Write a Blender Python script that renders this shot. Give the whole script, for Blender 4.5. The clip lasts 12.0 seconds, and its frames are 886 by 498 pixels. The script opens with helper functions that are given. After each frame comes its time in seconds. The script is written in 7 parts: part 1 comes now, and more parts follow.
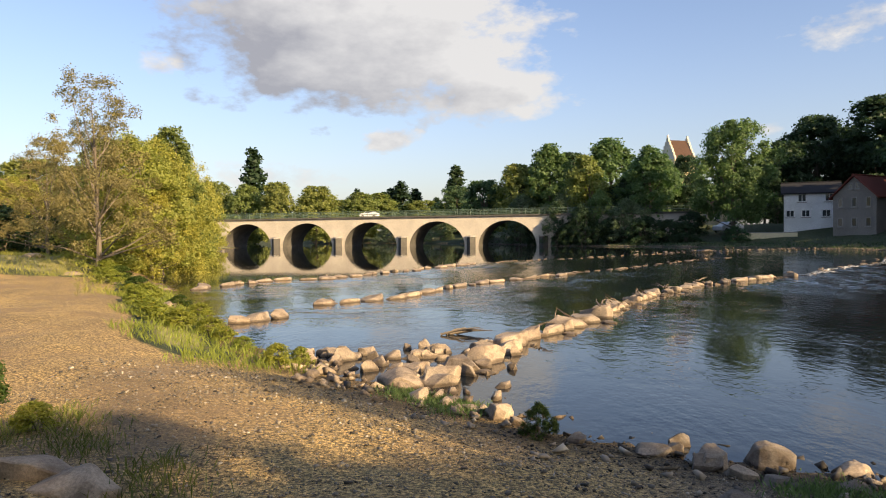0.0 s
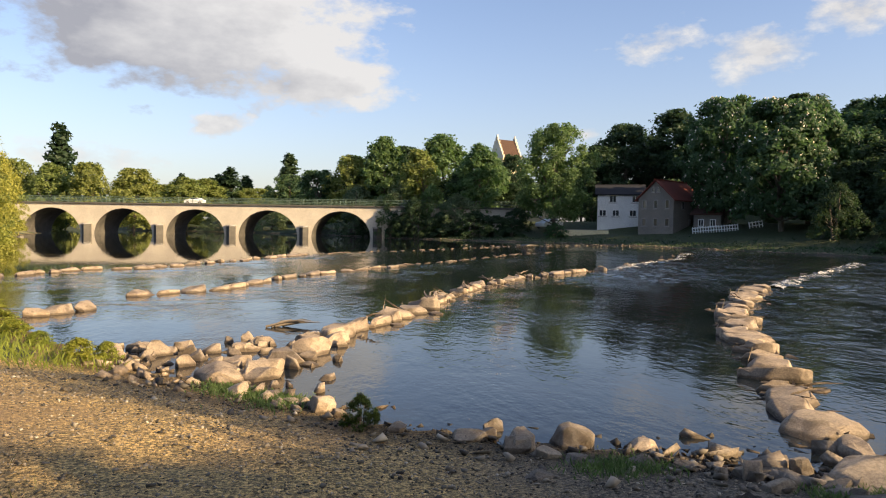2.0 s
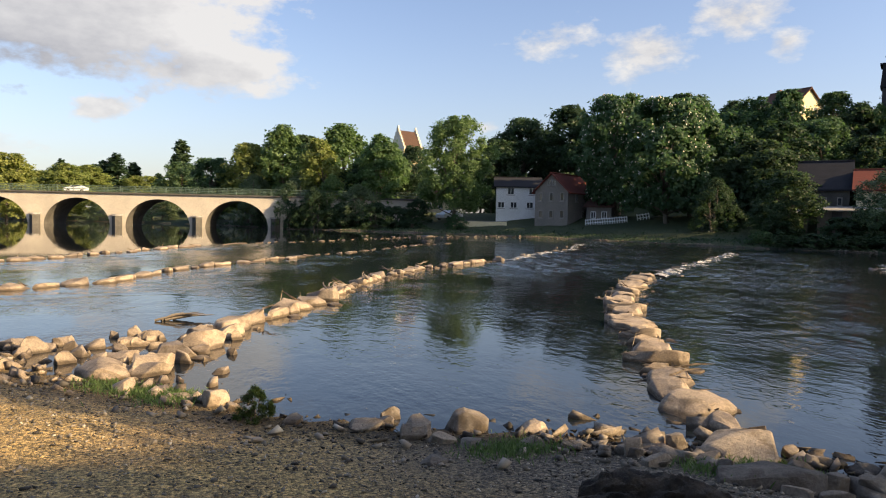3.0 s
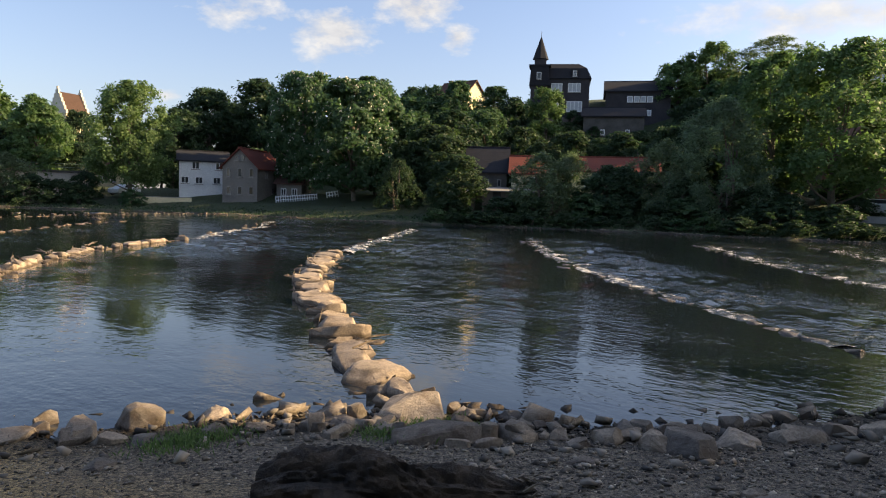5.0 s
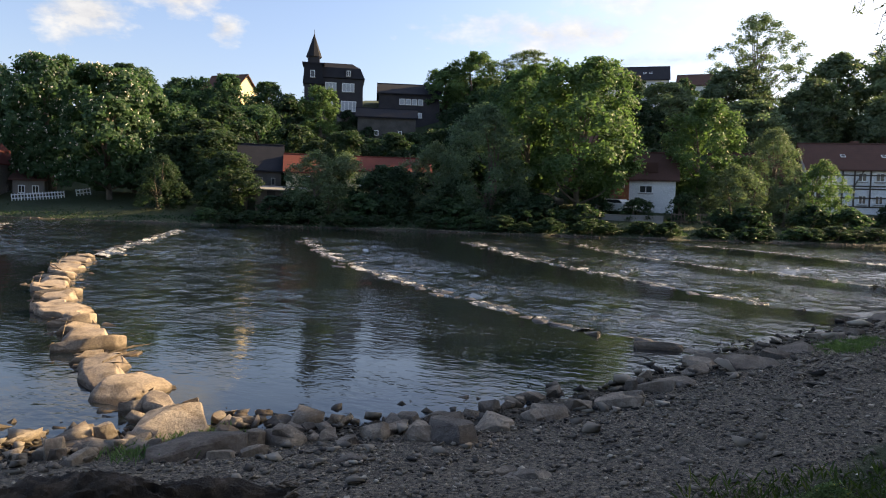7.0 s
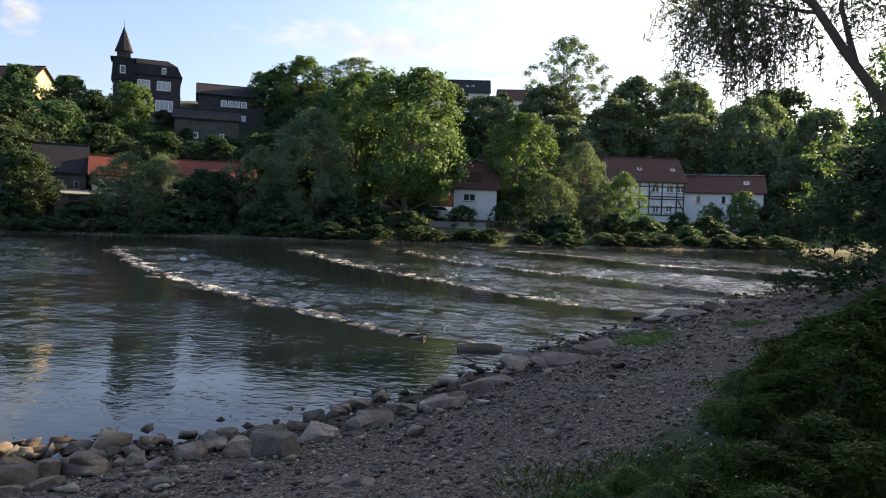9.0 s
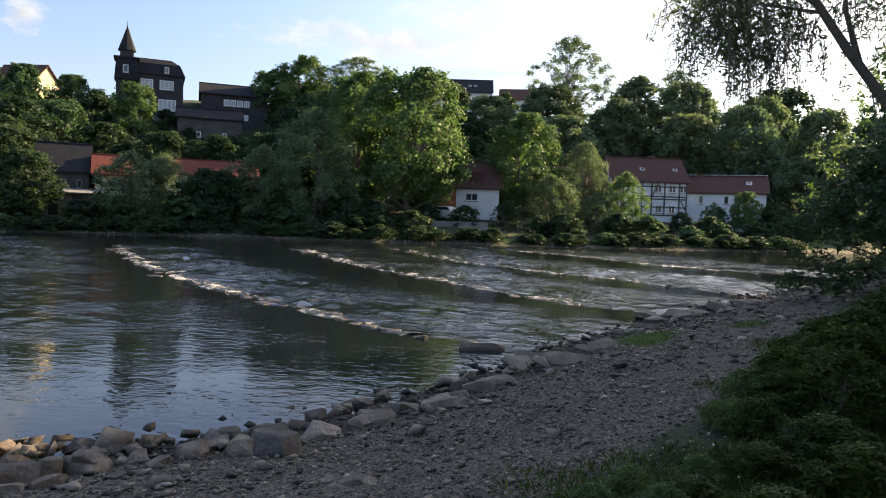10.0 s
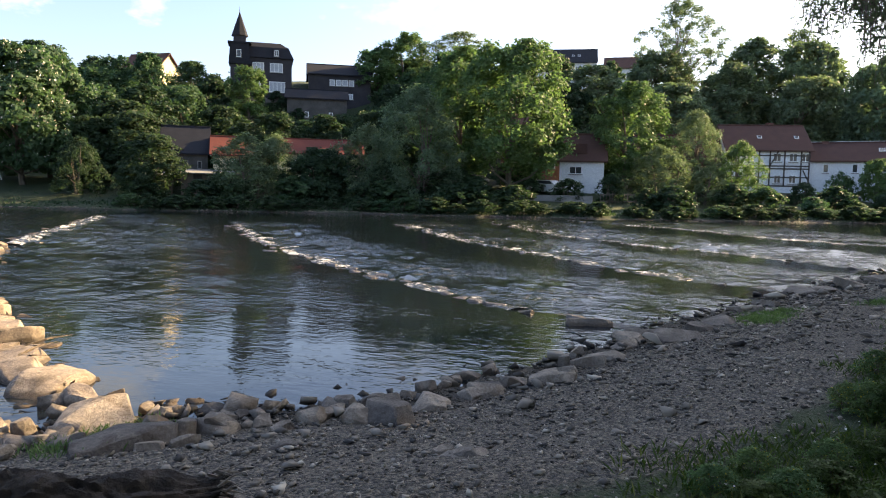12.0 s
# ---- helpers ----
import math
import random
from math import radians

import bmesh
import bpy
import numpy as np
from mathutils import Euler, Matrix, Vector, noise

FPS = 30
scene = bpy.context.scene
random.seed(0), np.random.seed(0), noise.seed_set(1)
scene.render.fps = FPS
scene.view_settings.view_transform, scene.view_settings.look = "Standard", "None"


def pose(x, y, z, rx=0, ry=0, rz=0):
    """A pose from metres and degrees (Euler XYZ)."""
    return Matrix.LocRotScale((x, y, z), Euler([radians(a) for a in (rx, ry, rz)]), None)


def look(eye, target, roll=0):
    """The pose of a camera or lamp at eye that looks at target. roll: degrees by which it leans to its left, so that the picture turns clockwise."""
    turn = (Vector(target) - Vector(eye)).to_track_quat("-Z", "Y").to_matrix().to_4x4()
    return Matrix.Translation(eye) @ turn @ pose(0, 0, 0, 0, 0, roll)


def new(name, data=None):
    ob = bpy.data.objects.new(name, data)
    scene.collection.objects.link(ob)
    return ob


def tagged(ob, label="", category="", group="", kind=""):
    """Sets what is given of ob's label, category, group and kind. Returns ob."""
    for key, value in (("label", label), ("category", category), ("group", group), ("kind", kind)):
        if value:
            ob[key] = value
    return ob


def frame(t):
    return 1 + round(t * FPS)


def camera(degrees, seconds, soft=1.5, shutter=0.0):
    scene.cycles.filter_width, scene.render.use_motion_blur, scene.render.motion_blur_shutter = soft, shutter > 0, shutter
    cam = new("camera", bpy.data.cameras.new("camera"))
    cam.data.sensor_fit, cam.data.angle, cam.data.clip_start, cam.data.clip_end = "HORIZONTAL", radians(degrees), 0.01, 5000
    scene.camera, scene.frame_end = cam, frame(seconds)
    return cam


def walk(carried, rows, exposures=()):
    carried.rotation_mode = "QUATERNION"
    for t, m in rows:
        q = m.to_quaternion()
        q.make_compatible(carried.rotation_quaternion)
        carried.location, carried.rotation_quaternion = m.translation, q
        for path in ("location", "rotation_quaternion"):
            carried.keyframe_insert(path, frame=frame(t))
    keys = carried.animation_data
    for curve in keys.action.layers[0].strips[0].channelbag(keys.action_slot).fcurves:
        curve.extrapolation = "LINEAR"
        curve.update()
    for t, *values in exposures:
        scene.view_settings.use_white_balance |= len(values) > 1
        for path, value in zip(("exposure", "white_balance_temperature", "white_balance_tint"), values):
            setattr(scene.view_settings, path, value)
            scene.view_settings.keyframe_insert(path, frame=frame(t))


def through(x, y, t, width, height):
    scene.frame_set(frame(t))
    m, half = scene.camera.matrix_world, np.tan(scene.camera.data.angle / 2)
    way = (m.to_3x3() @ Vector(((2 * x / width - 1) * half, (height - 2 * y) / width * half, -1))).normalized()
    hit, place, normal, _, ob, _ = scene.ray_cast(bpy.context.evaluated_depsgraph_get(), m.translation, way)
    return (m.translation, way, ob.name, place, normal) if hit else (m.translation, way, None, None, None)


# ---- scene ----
cam = camera(65.2, 12.0, soft=1.1)
PATH = [
    (0, (0.175, -0.071, 1.935), (0.132, 1.928, 1.890), -0.61),
    (0.5, (0.201, -0.077, 1.935), (0.245, 1.922, 1.882), -0.59),
    (1, (0.204, -0.079, 1.929), (0.371, 1.913, 1.882), 0.05),
    (1.5, (0.229, -0.082, 1.928), (0.517, 1.896, 1.870), 0.28),
    (2, (0.266, -0.060, 1.929), (0.696, 1.892, 1.861), 0.83),
    (2.5, (0.266, -0.091, 1.922), (0.866, 1.815, 1.839), 1.39),
    (3, (0.291, -0.112, 1.921), (0.994, 1.758, 1.832), 1.13),
    (3.5, (0.320, -0.134, 1.925), (1.191, 1.665, 1.857), 0.89),
    (3.7, (0.339, -0.140, 1.931), (1.299, 1.613, 1.850), 0.83),
    (5.3, (0.378, -0.165, 1.950), (1.847, 1.187, 1.819), 1.77),
    (5.5, (0.393, -0.176, 1.950), (1.875, 1.160, 1.821), 1.77),
    (6, (0.411, -0.194, 1.952), (2.010, 1.000, 1.809), 2.04),
    (6.5, (0.415, -0.218, 1.951), (2.123, 0.816, 1.824), 2.01),
    (7, (0.433, -0.228, 1.956), (2.228, 0.647, 1.838), 1.68),
    (7.5, (0.411, -0.256, 1.950), (2.251, 0.520, 1.838), 1.81),
    (7.7, (0.410, -0.256, 1.950), (2.270, 0.471, 1.838), 1.73),
    (9.3, (0.471, -0.272, 1.950), (2.430, 0.123, 1.870), 1.84),
    (9.5, (0.470, -0.272, 1.948), (2.428, 0.129, 1.872), 1.84),
    (10, (0.468, -0.271, 1.947), (2.422, 0.149, 1.863), 1.93),
    (10.5, (0.466, -0.269, 1.946), (2.419, 0.153, 1.858), 1.93),
    (11, (0.469, -0.264, 1.946), (2.415, 0.179, 1.819), 1.33),
    (11.5, (0.467, -0.228, 1.944), (2.372, 0.362, 1.788), 0.98),
    (12, (0.460, -0.216, 1.940), (2.327, 0.482, 1.776), 1.14),
]
walk(cam, [(t, look(eye, target, roll)) for t, eye, target, roll in PATH],
     exposures=[(0, 1.26), (3.5, 1.34), (6, 1.45), (9.5, 1.60), (10.7, 1.64), (11.4, 1.90), (12, 2.02)])

# ---- sky, sun ----
SUN_YAW, SUN_UP = 129.0, 23.0      # degrees clockwise from +y, degrees over the horizon


def heading(yaw, up):
    a, e = radians(yaw), radians(up)
    return Vector((math.sin(a) * math.cos(e), math.cos(a) * math.cos(e), math.sin(e)))


sun_data = bpy.data.lights.new("sun", "SUN")
sun_data.energy, sun_data.angle, sun_data.color = 5.0, radians(0.6), (1.0, 0.73, 0.41)
sun = new("sun", sun_data)
sun.matrix_world = look(heading(SUN_YAW, SUN_UP) * 300, (0, 0, 0))

world = bpy.data.worlds.new("sky")
scene.world = world
world.use_nodes = True
wt = world.node_tree
wt.nodes.clear()


def wnode(kind, **values):
    n = wt.nodes.new(kind)
    for k, v in values.items():
        setattr(n, k, v)
    return n


def wmath(op, a, b=None, c=None, clamp=False):
    n = wnode("ShaderNodeMath", operation=op, use_clamp=clamp)
    for i, v in enumerate((a, b, c)):
        if v is None:
            continue
        if isinstance(v, (int, float)):
            n.inputs[i].default_value = v
        else:
            wt.links.new(v, n.inputs[i])
    return n.outputs[0]


def wdot(vec, d):
    n = wnode("ShaderNodeVectorMath", operation="DOT_PRODUCT")
    wt.links.new(vec, n.inputs[0])
    n.inputs[1].default_value = d
    return n.outputs["Value"]


sky = wnode("ShaderNodeTexSky", sky_type="NISHITA", sun_disc=False, sun_elevation=radians(SUN_UP),
            sun_rotation=radians(SUN_YAW), air_density=1.0, dust_density=0.7, ozone_density=2.0)
ray = wnode("ShaderNodeTexCoord").outputs["Generated"]
puff = wnode("ShaderNodeTexNoise")
puff.inputs["Scale"].default_value, puff.inputs["Detail"].default_value = 9.0, 7.0
puff.inputs["Roughness"].default_value = 0.58
stretch = wnode("ShaderNodeMapping")
stretch.inputs["Scale"].default_value = (1, 1, 2.0)
wt.links.new(ray, stretch.inputs["Vector"])
wt.links.new(stretch.outputs[0], puff.inputs["Vector"])
puffs = wmath("MULTIPLY", wmath("SUBTRACT", puff.outputs["Fac"], 0.5), 2.0)
wisp = wnode("ShaderNodeTexNoise")
wisp.inputs["Scale"].default_value, wisp.inputs["Detail"].default_value = 24.0, 8.0
wisp.inputs["Roughness"].default_value = 0.6
wt.links.new(stretch.outputs[0], wisp.inputs["Vector"])
wisps = wmath("MULTIPLY", wmath("SUBTRACT", wisp.outputs["Fac"], 0.5), 2.0)


def cloud(yaw, up, wide, high, soft, ragged=1.0):
    """The cover of one cloud, an uneven patch round a heading; sizes in degrees."""
    c = heading(yaw, up)
    right = Vector((c.y, -c.x, 0)).normalized()
    a = wmath("DIVIDE", wdot(ray, right), math.sin(radians(wide)))
    b = wmath("DIVIDE", wmath("SUBTRACT", wdot(ray, right.cross(c)), 0.0), math.sin(radians(high)))
    front = wmath("GREATER_THAN", wdot(ray, c), 0.3)
    r = wmath("SQRT", wmath("ADD", wmath("MULTIPLY", a, a), wmath("MULTIPLY", b, b)))
    cover = wmath("MULTIPLY", wmath("ADD", wmath("ADD", wmath("SUBTRACT", 1.0, r), wmath("MULTIPLY", wisps, 0.8 * ragged)), wmath("MULTIPLY", puffs, ragged)), 1.0 / soft, clamp=True)
    return wmath("MULTIPLY", cover, front)


grey_cloud = cloud(-7.5, 16.0, 14.5, 7.2, 0.28, 0.55)
grey_cloud = wmath("MAXIMUM", grey_cloud, cloud(2.5, 11.2, 7.0, 2.2, 0.35, 0.7))
white = cloud(-5.6, 7.6, 2.7, 1.1, 0.4)
for spec in ((-23.3, 12.6, 1.5, 1.0, 0.85), (29.6, 14.0, 3.5, 1.7, 0.85), (36.5, 12.8, 3.8, 2.2, 0.85), (43.0, 15.0, 3.6, 2.0, 0.85),
             (46.5, 13.2, 1.5, 1.3, 0.85), (-15.0, 4.6, 4.0, 1.3, 0.9), (71.0, 14.0, 9.0, 1.6, 1.2), (24.0, 7.5, 1.4, 0.5, 1.0),
             (88.0, 17.0, 14.0, 3.0, 1.4)):
    white = wmath("MAXIMUM", white, cloud(*spec, 1.5))
veil = wmath("MULTIPLY", cloud(82.0, 11.8, 6.0, 0.8, 1.3), 0.5)


def wmix(fac, a, b, blend="MIX"):
    n = wnode("ShaderNodeMix", data_type="RGBA", blend_type=blend)
    wt.links.new(fac, n.inputs[0]) if not isinstance(fac, float) else None
    if isinstance(fac, float):
        n.inputs[0].default_value = fac
    for s, v in ((6, a), (7, b)):
        if isinstance(v, tuple):
            n.inputs[s].default_value = v
        else:
            wt.links.new(v, n.inputs[s])
    return n.outputs[2]


# a pale haze low over the land and round the sun
low = wmath("POWER", wmath("SUBTRACT", 1.0, wmath("ABSOLUTE", wdot(ray, (0, 0, 1))), clamp=True), 6.5)
near_sun = wmath("POWER", wmath("MULTIPLY_ADD", wdot(ray, heading(SUN_YAW, SUN_UP + 4)), 0.5, 0.5, clamp=True), 12.0)
clear = wmix(1.0, sky.outputs[0], (1.36, 1.22, 1.26, 1), "MULTIPLY")
tone = wmix(wmath("MULTIPLY", low, 0.72), clear, (2.55, 2.52, 2.56, 1))
tone = wmix(near_sun, tone, (12.0, 11.5, 10.8, 1))
sunward = wmath("ADD", wmath("MULTIPLY", wdot(ray, heading(81, 0)), 3.4), wmath("MULTIPLY", wmath("SUBTRACT", wdot(ray, (0, 0, 1)), 0.27), 5.5))
lit_side = wmath("ADD", wmath("MULTIPLY", puffs, 1.1), wmath("ADD", sunward, 0.62), clamp=True)
tone = wmix(wmath("MULTIPLY", grey_cloud, 0.92), tone, wmix(lit_side, (2.5, 2.44, 2.6, 1), (5.2, 5.0, 4.8, 1)))
tone = wmix(wmath("MULTIPLY", white, 0.9), tone, wmix(wmath("ADD", wmath("MULTIPLY", wisps, 1.3), 0.6, clamp=True), (3.7, 3.62, 3.7, 1), (5.3, 5.1, 4.9, 1)))
tone = wmix(veil, tone, (2.1, 2.2, 2.4, 1))
back = wnode("ShaderNodeBackground")
back.inputs["Strength"].default_value = 0.068
wt.links.new(tone, back.inputs["Color"])
wt.links.new(back.outputs[0], wnode("ShaderNodeOutputWorld").inputs["Surface"])

# ---- materials ----


class Nodes:
    """A short way to wire a material."""

    def __init__(self, name):
        self.material = bpy.data.materials.new(name)
        self.material.use_nodes = True
        self.tree = self.material.node_tree
        self.tree.nodes.clear()
        self.out = self.node("ShaderNodeOutputMaterial")
        self.place = self.node("ShaderNodeNewGeometry").outputs["Position"]

    def node(self, kind, **values):
        n = self.tree.nodes.new(kind)
        for k, v in values.items():
            setattr(n, k, v)
        return n

    def join(self, a, b):
        self.tree.links.new(a, b)

    def put(self, socket, value):
        if isinstance(value, bpy.types.NodeSocket):
            self.tree.links.new(value, socket)
        else:
            socket.default_value = value

    def math(self, op, a, b=0.0, clamp=False):
        n = self.node("ShaderNodeMath", operation=op, use_clamp=clamp)
        self.put(n.inputs[0], a), self.put(n.inputs[1], b)
        return n.outputs[0]

    def mix(self, fac, a, b, blend="MIX"):
        n = self.node("ShaderNodeMix", data_type="RGBA", blend_type=blend)
        self.put(n.inputs[0], fac)
        for s, v in ((6, a), (7, b)):
            self.put(n.inputs[s], (*v, 1) if isinstance(v, tuple) and len(v) == 3 else v)
        return n.outputs[2]

    def noise(self, scale, detail=4.0, rough=0.55, where=None, stretch=None):
        n = self.node("ShaderNodeTexNoise")
        n.inputs["Scale"].default_value, n.inputs["Detail"].default_value, n.inputs["Roughness"].default_value = scale, detail, rough
        where = self.place if where is None else where
        if stretch:
            m = self.node("ShaderNodeMapping")
            m.inputs["Scale"].default_value = stretch
            self.join(where, m.inputs["Vector"])
            where = m.outputs[0]
        self.join(where, n.inputs["Vector"])
        return n.outputs["Fac"]

    def cells(self, scale, feature="F1"):
        n = self.node("ShaderNodeTexVoronoi", feature=feature)
        n.inputs["Scale"].default_value = scale
        self.join(self.place, n.inputs["Vector"])
        return n

    def ramp(self, fac, lo, hi):
        n = self.node("ShaderNodeMapRange", interpolation_type="SMOOTHSTEP")
        self.put(n.inputs[0], fac)
        n.inputs[1].default_value, n.inputs[2].default_value = lo, hi
        return n.outputs[0]

    def bump(self, height, strength, distance, under=None):
        n = self.node("ShaderNodeBump")
        self.put(n.inputs["Strength"], strength)
        n.inputs["Distance"].default_value = distance
        self.put(n.inputs["Height"], height)
        if under is not None:
            self.join(under, n.inputs["Normal"])
        return n.outputs[0]

    def principled(self, colour, rough, normal=None, **more):
        p = self.node("ShaderNodeBsdfPrincipled")
        self.put(p.inputs["Base Color"], (*colour, 1) if isinstance(colour, tuple) else colour)
        self.put(p.inputs["Roughness"], rough)
        for k, v in more.items():
            self.put(p.inputs[k.replace("_", " ")], v)
        if normal is not None:
            self.join(normal, p.inputs["Normal"])
        self.join(p.outputs[0], self.out.inputs["Surface"])
        return p


def surface(name, a, b, rough=0.85, coarse=0.8, fine=14.0, bump=0.4, depth=0.01, vary=0.0, metal=0.0, wet=False):
    """Two tones at a coarse and a fine scale, with relief; vary: difference from one object to the next."""
    m = Nodes(name)
    c = m.mix(m.ramp(m.noise(coarse), 0.3, 0.7), a, b)
    grain = m.noise(fine, 8.0, 0.72)
    grit = m.noise(fine * 5, 5.0, 0.7)
    c = m.mix(0.55, c, m.mix(grain, (0.25, 0.25, 0.25), (1, 1, 1)), "MULTIPLY")
    c = m.mix(1.0, c, (1.35, 1.35, 1.35), "MULTIPLY")
    c = m.mix(0.4, c, m.mix(m.ramp(grit, 0.38, 0.62), (0.45, 0.45, 0.45), (1.3, 1.3, 1.3)), "MULTIPLY")
    if wet:
        up = m.node("ShaderNodeSeparateXYZ")
        m.join(m.place, up.inputs[0])
        line = m.ramp(m.math("ADD", up.outputs["Z"], m.math("MULTIPLY", m.noise(5.0), 0.08)), 0.10, 0.06)
        c = m.mix(line, c, m.mix(1.0, c, (0.30, 0.28, 0.25), "MULTIPLY"))
        c = m.mix(m.math("MULTIPLY", m.ramp(m.noise(4.5, 8.0, 0.65), 0.48, 0.64), 0.75), c, (0.115, 0.088, 0.062))
    if vary:
        r = m.node("ShaderNodeObjectInfo").outputs["Random"]
        c = m.mix(vary, c, m.mix(r, (0.45, 0.43, 0.42), (1.35, 1.25, 1.1)), "MULTIPLY")
    m.principled(c, rough, m.bump(grit, bump * 0.7, depth * 0.3, m.bump(grain, bump, depth)), Metallic=metal)
    return m.material


def foliage(name, dark, light, through=0.4):
    m = Nodes(name)
    leaf = m.node("ShaderNodeNewGeometry").outputs["Random Per Island"]
    tree = m.node("ShaderNodeObjectInfo").outputs["Random"]
    c = m.mix(leaf, dark, light)
    c = m.mix(0.5, c, m.mix(tree, (0.72, 0.85, 0.8), (1.25, 1.1, 0.9)), "MULTIPLY")
    c = m.mix(0.5, c, m.mix(m.ramp(m.noise(0.35), 0.35, 0.65), (0.7, 0.75, 0.7), (1.2, 1.2, 1.1)), "MULTIPLY")
    skin = m.node("ShaderNodeBsdfPrincipled")
    m.join(c, skin.inputs["Base Color"])
    skin.inputs["Roughness"].default_value = 0.55
    skin.inputs["Specular IOR Level"].default_value = 0.25
    glow = m.node("ShaderNodeBsdfTranslucent")
    m.join(m.mix(1.0, c, (1.05, 1.18, 0.8), "MULTIPLY"), glow.inputs["Color"])
    both = m.node("ShaderNodeMixShader")
    both.inputs[0].default_value = through
    m.join(skin.outputs[0], both.inputs[1]), m.join(glow.outputs[0], both.inputs[2])
    m.join(both.outputs[0], m.out.inputs["Surface"])
    return m.material


def ground_material():
    m = Nodes("gravel_and_grass")
    info = m.node("ShaderNodeAttribute", attribute_name="cover")
    cover = info.outputs["Fac"]
    stones = m.cells(46.0)
    small = m.cells(120.0)
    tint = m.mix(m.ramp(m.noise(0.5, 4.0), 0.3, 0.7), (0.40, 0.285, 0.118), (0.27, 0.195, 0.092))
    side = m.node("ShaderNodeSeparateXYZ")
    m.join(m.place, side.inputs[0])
    # right of the path: grey stone, with its shade put into the colour
    shade_side = m.ramp(m.math("ADD", side.outputs["X"], m.math("MULTIPLY", m.noise(0.7), 2.0)), 1.6, 4.0)
    tint = m.mix(shade_side, tint, m.mix(m.noise(0.9, 4.0), (0.150, 0.128, 0.100), (0.085, 0.074, 0.060)))
    each = m.node("ShaderNodeSeparateColor")
    m.join(stones.outputs["Color"], each.inputs[0])
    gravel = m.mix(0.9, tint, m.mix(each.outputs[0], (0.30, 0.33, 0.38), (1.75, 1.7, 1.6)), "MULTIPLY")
    speck = m.ramp(m.noise(30.0, 6.0, 0.8), 0.40, 0.58)
    gravel = m.mix(0.85, gravel, m.mix(speck, (0.13, 0.13, 0.13), (1.5, 1.47, 1.4)), "MULTIPLY")
    dirt = m.mix(m.noise(14.0, 8.0, 0.7), (0.13, 0.088, 0.048), (0.29, 0.20, 0.112))
    gravel = m.mix(m.math("MULTIPLY", m.math("MULTIPLY", m.ramp(m.noise(0.45, 5.0), 0.45, 0.68), 0.75), m.math("SUBTRACT", 1.0, shade_side)), gravel, dirt)
    turf = m.mix(m.noise(2.0, 7.0, 0.7), (0.016, 0.030, 0.009), (0.055, 0.070, 0.022))
    dry = m.mix(m.noise(1.2, 7.0, 0.7), (0.19, 0.20, 0.055), (0.42, 0.36, 0.15))
    turf = m.mix(m.ramp(cover, 1.2, 1.8), turf, dry)
    edge = m.ramp(m.math("ADD", cover, m.math("MULTIPLY", m.math("SUBTRACT", m.noise(1.6, 6.0), 0.5), 0.9)), 0.35, 0.65)
    c = m.mix(edge, gravel, turf)
    wet = m.node("ShaderNodeSeparateXYZ")
    m.join(m.place, wet.inputs[0])
    damp = m.ramp(wet.outputs["Z"], 0.10, 0.02)
    c = m.mix(damp, c, m.mix(1.0, c, (0.42, 0.40, 0.36), "MULTIPLY"))
    height = m.math("ADD", m.math("MULTIPLY", stones.outputs["Distance"], -1.0), m.math("MULTIPLY", small.outputs["Distance"], -0.5))
    m.principled(c, 0.9, m.bump(m.noise(3.0, 6.0), 0.35, 0.06, m.bump(height, 0.9, 0.018)))
    return m.material


def water_material():
    """Dark water; the mesh's own chop says how broken the surface is, from still (0) to rapids (1)."""
    m = Nodes("river_water")
    chop = m.node("ShaderNodeAttribute", attribute_name="chop").outputs["Fac"]
    patch = m.ramp(m.noise(0.42, 4.0, 0.6, stretch=(1.2, 0.8, 1)), 0.36, 0.64)
    power = m.math("MULTIPLY", m.math("MINIMUM", chop, 0.48), m.math("ADD", 0.35, m.math("MULTIPLY", patch, 0.95)), True)
    long_waves = m.noise(0.8, 2.0, 0.5, stretch=(1.3, 0.8, 1))
    waves = m.noise(3.6, 2.0, 0.5, stretch=(1.4, 0.75, 1))
    ripples = m.noise(12.0, 2.0, 0.5, stretch=(1.3, 0.75, 1))
    n = m.bump(long_waves, power, 0.07)
    n = m.bump(waves, power, 0.075, n)
    n = m.bump(ripples, power, 0.030, n)
    bed = m.mix(m.noise(0.8, 5.0), (0.006, 0.011, 0.018), (0.012, 0.015, 0.018))
    streak = m.noise(3.2, 7.0, 0.72, stretch=(0.7, 1.6, 1))
    froth = m.math("MULTIPLY", m.ramp(streak, 0.53, 0.68), m.ramp(m.math("MULTIPLY", chop, m.math("ADD", 0.6, m.math("MULTIPLY", patch, 0.4))), 0.36, 0.75))
    c = m.mix(froth, bed, (0.50, 0.50, 0.48))
    m.principled(c, m.math("ADD", 0.02, m.math("MULTIPLY", froth, 0.45)), n, IOR=1.38)
    return m.material


def foam_material():
    m = Nodes("white_water")
    froth = m.ramp(m.math("ADD", m.noise(5.0, 8.0, 0.72), m.math("MULTIPLY", m.noise(0.8, 3.0), 0.5)), 0.72, 0.88)
    c = m.mix(froth, (0.03, 0.032, 0.028), (0.55, 0.54, 0.51))
    m.principled(c, m.math("ADD", 0.06, m.math("MULTIPLY", froth, 0.5)), m.bump(m.noise(6.0, 6.0), 0.8, 0.06), IOR=1.333)
    return m.material


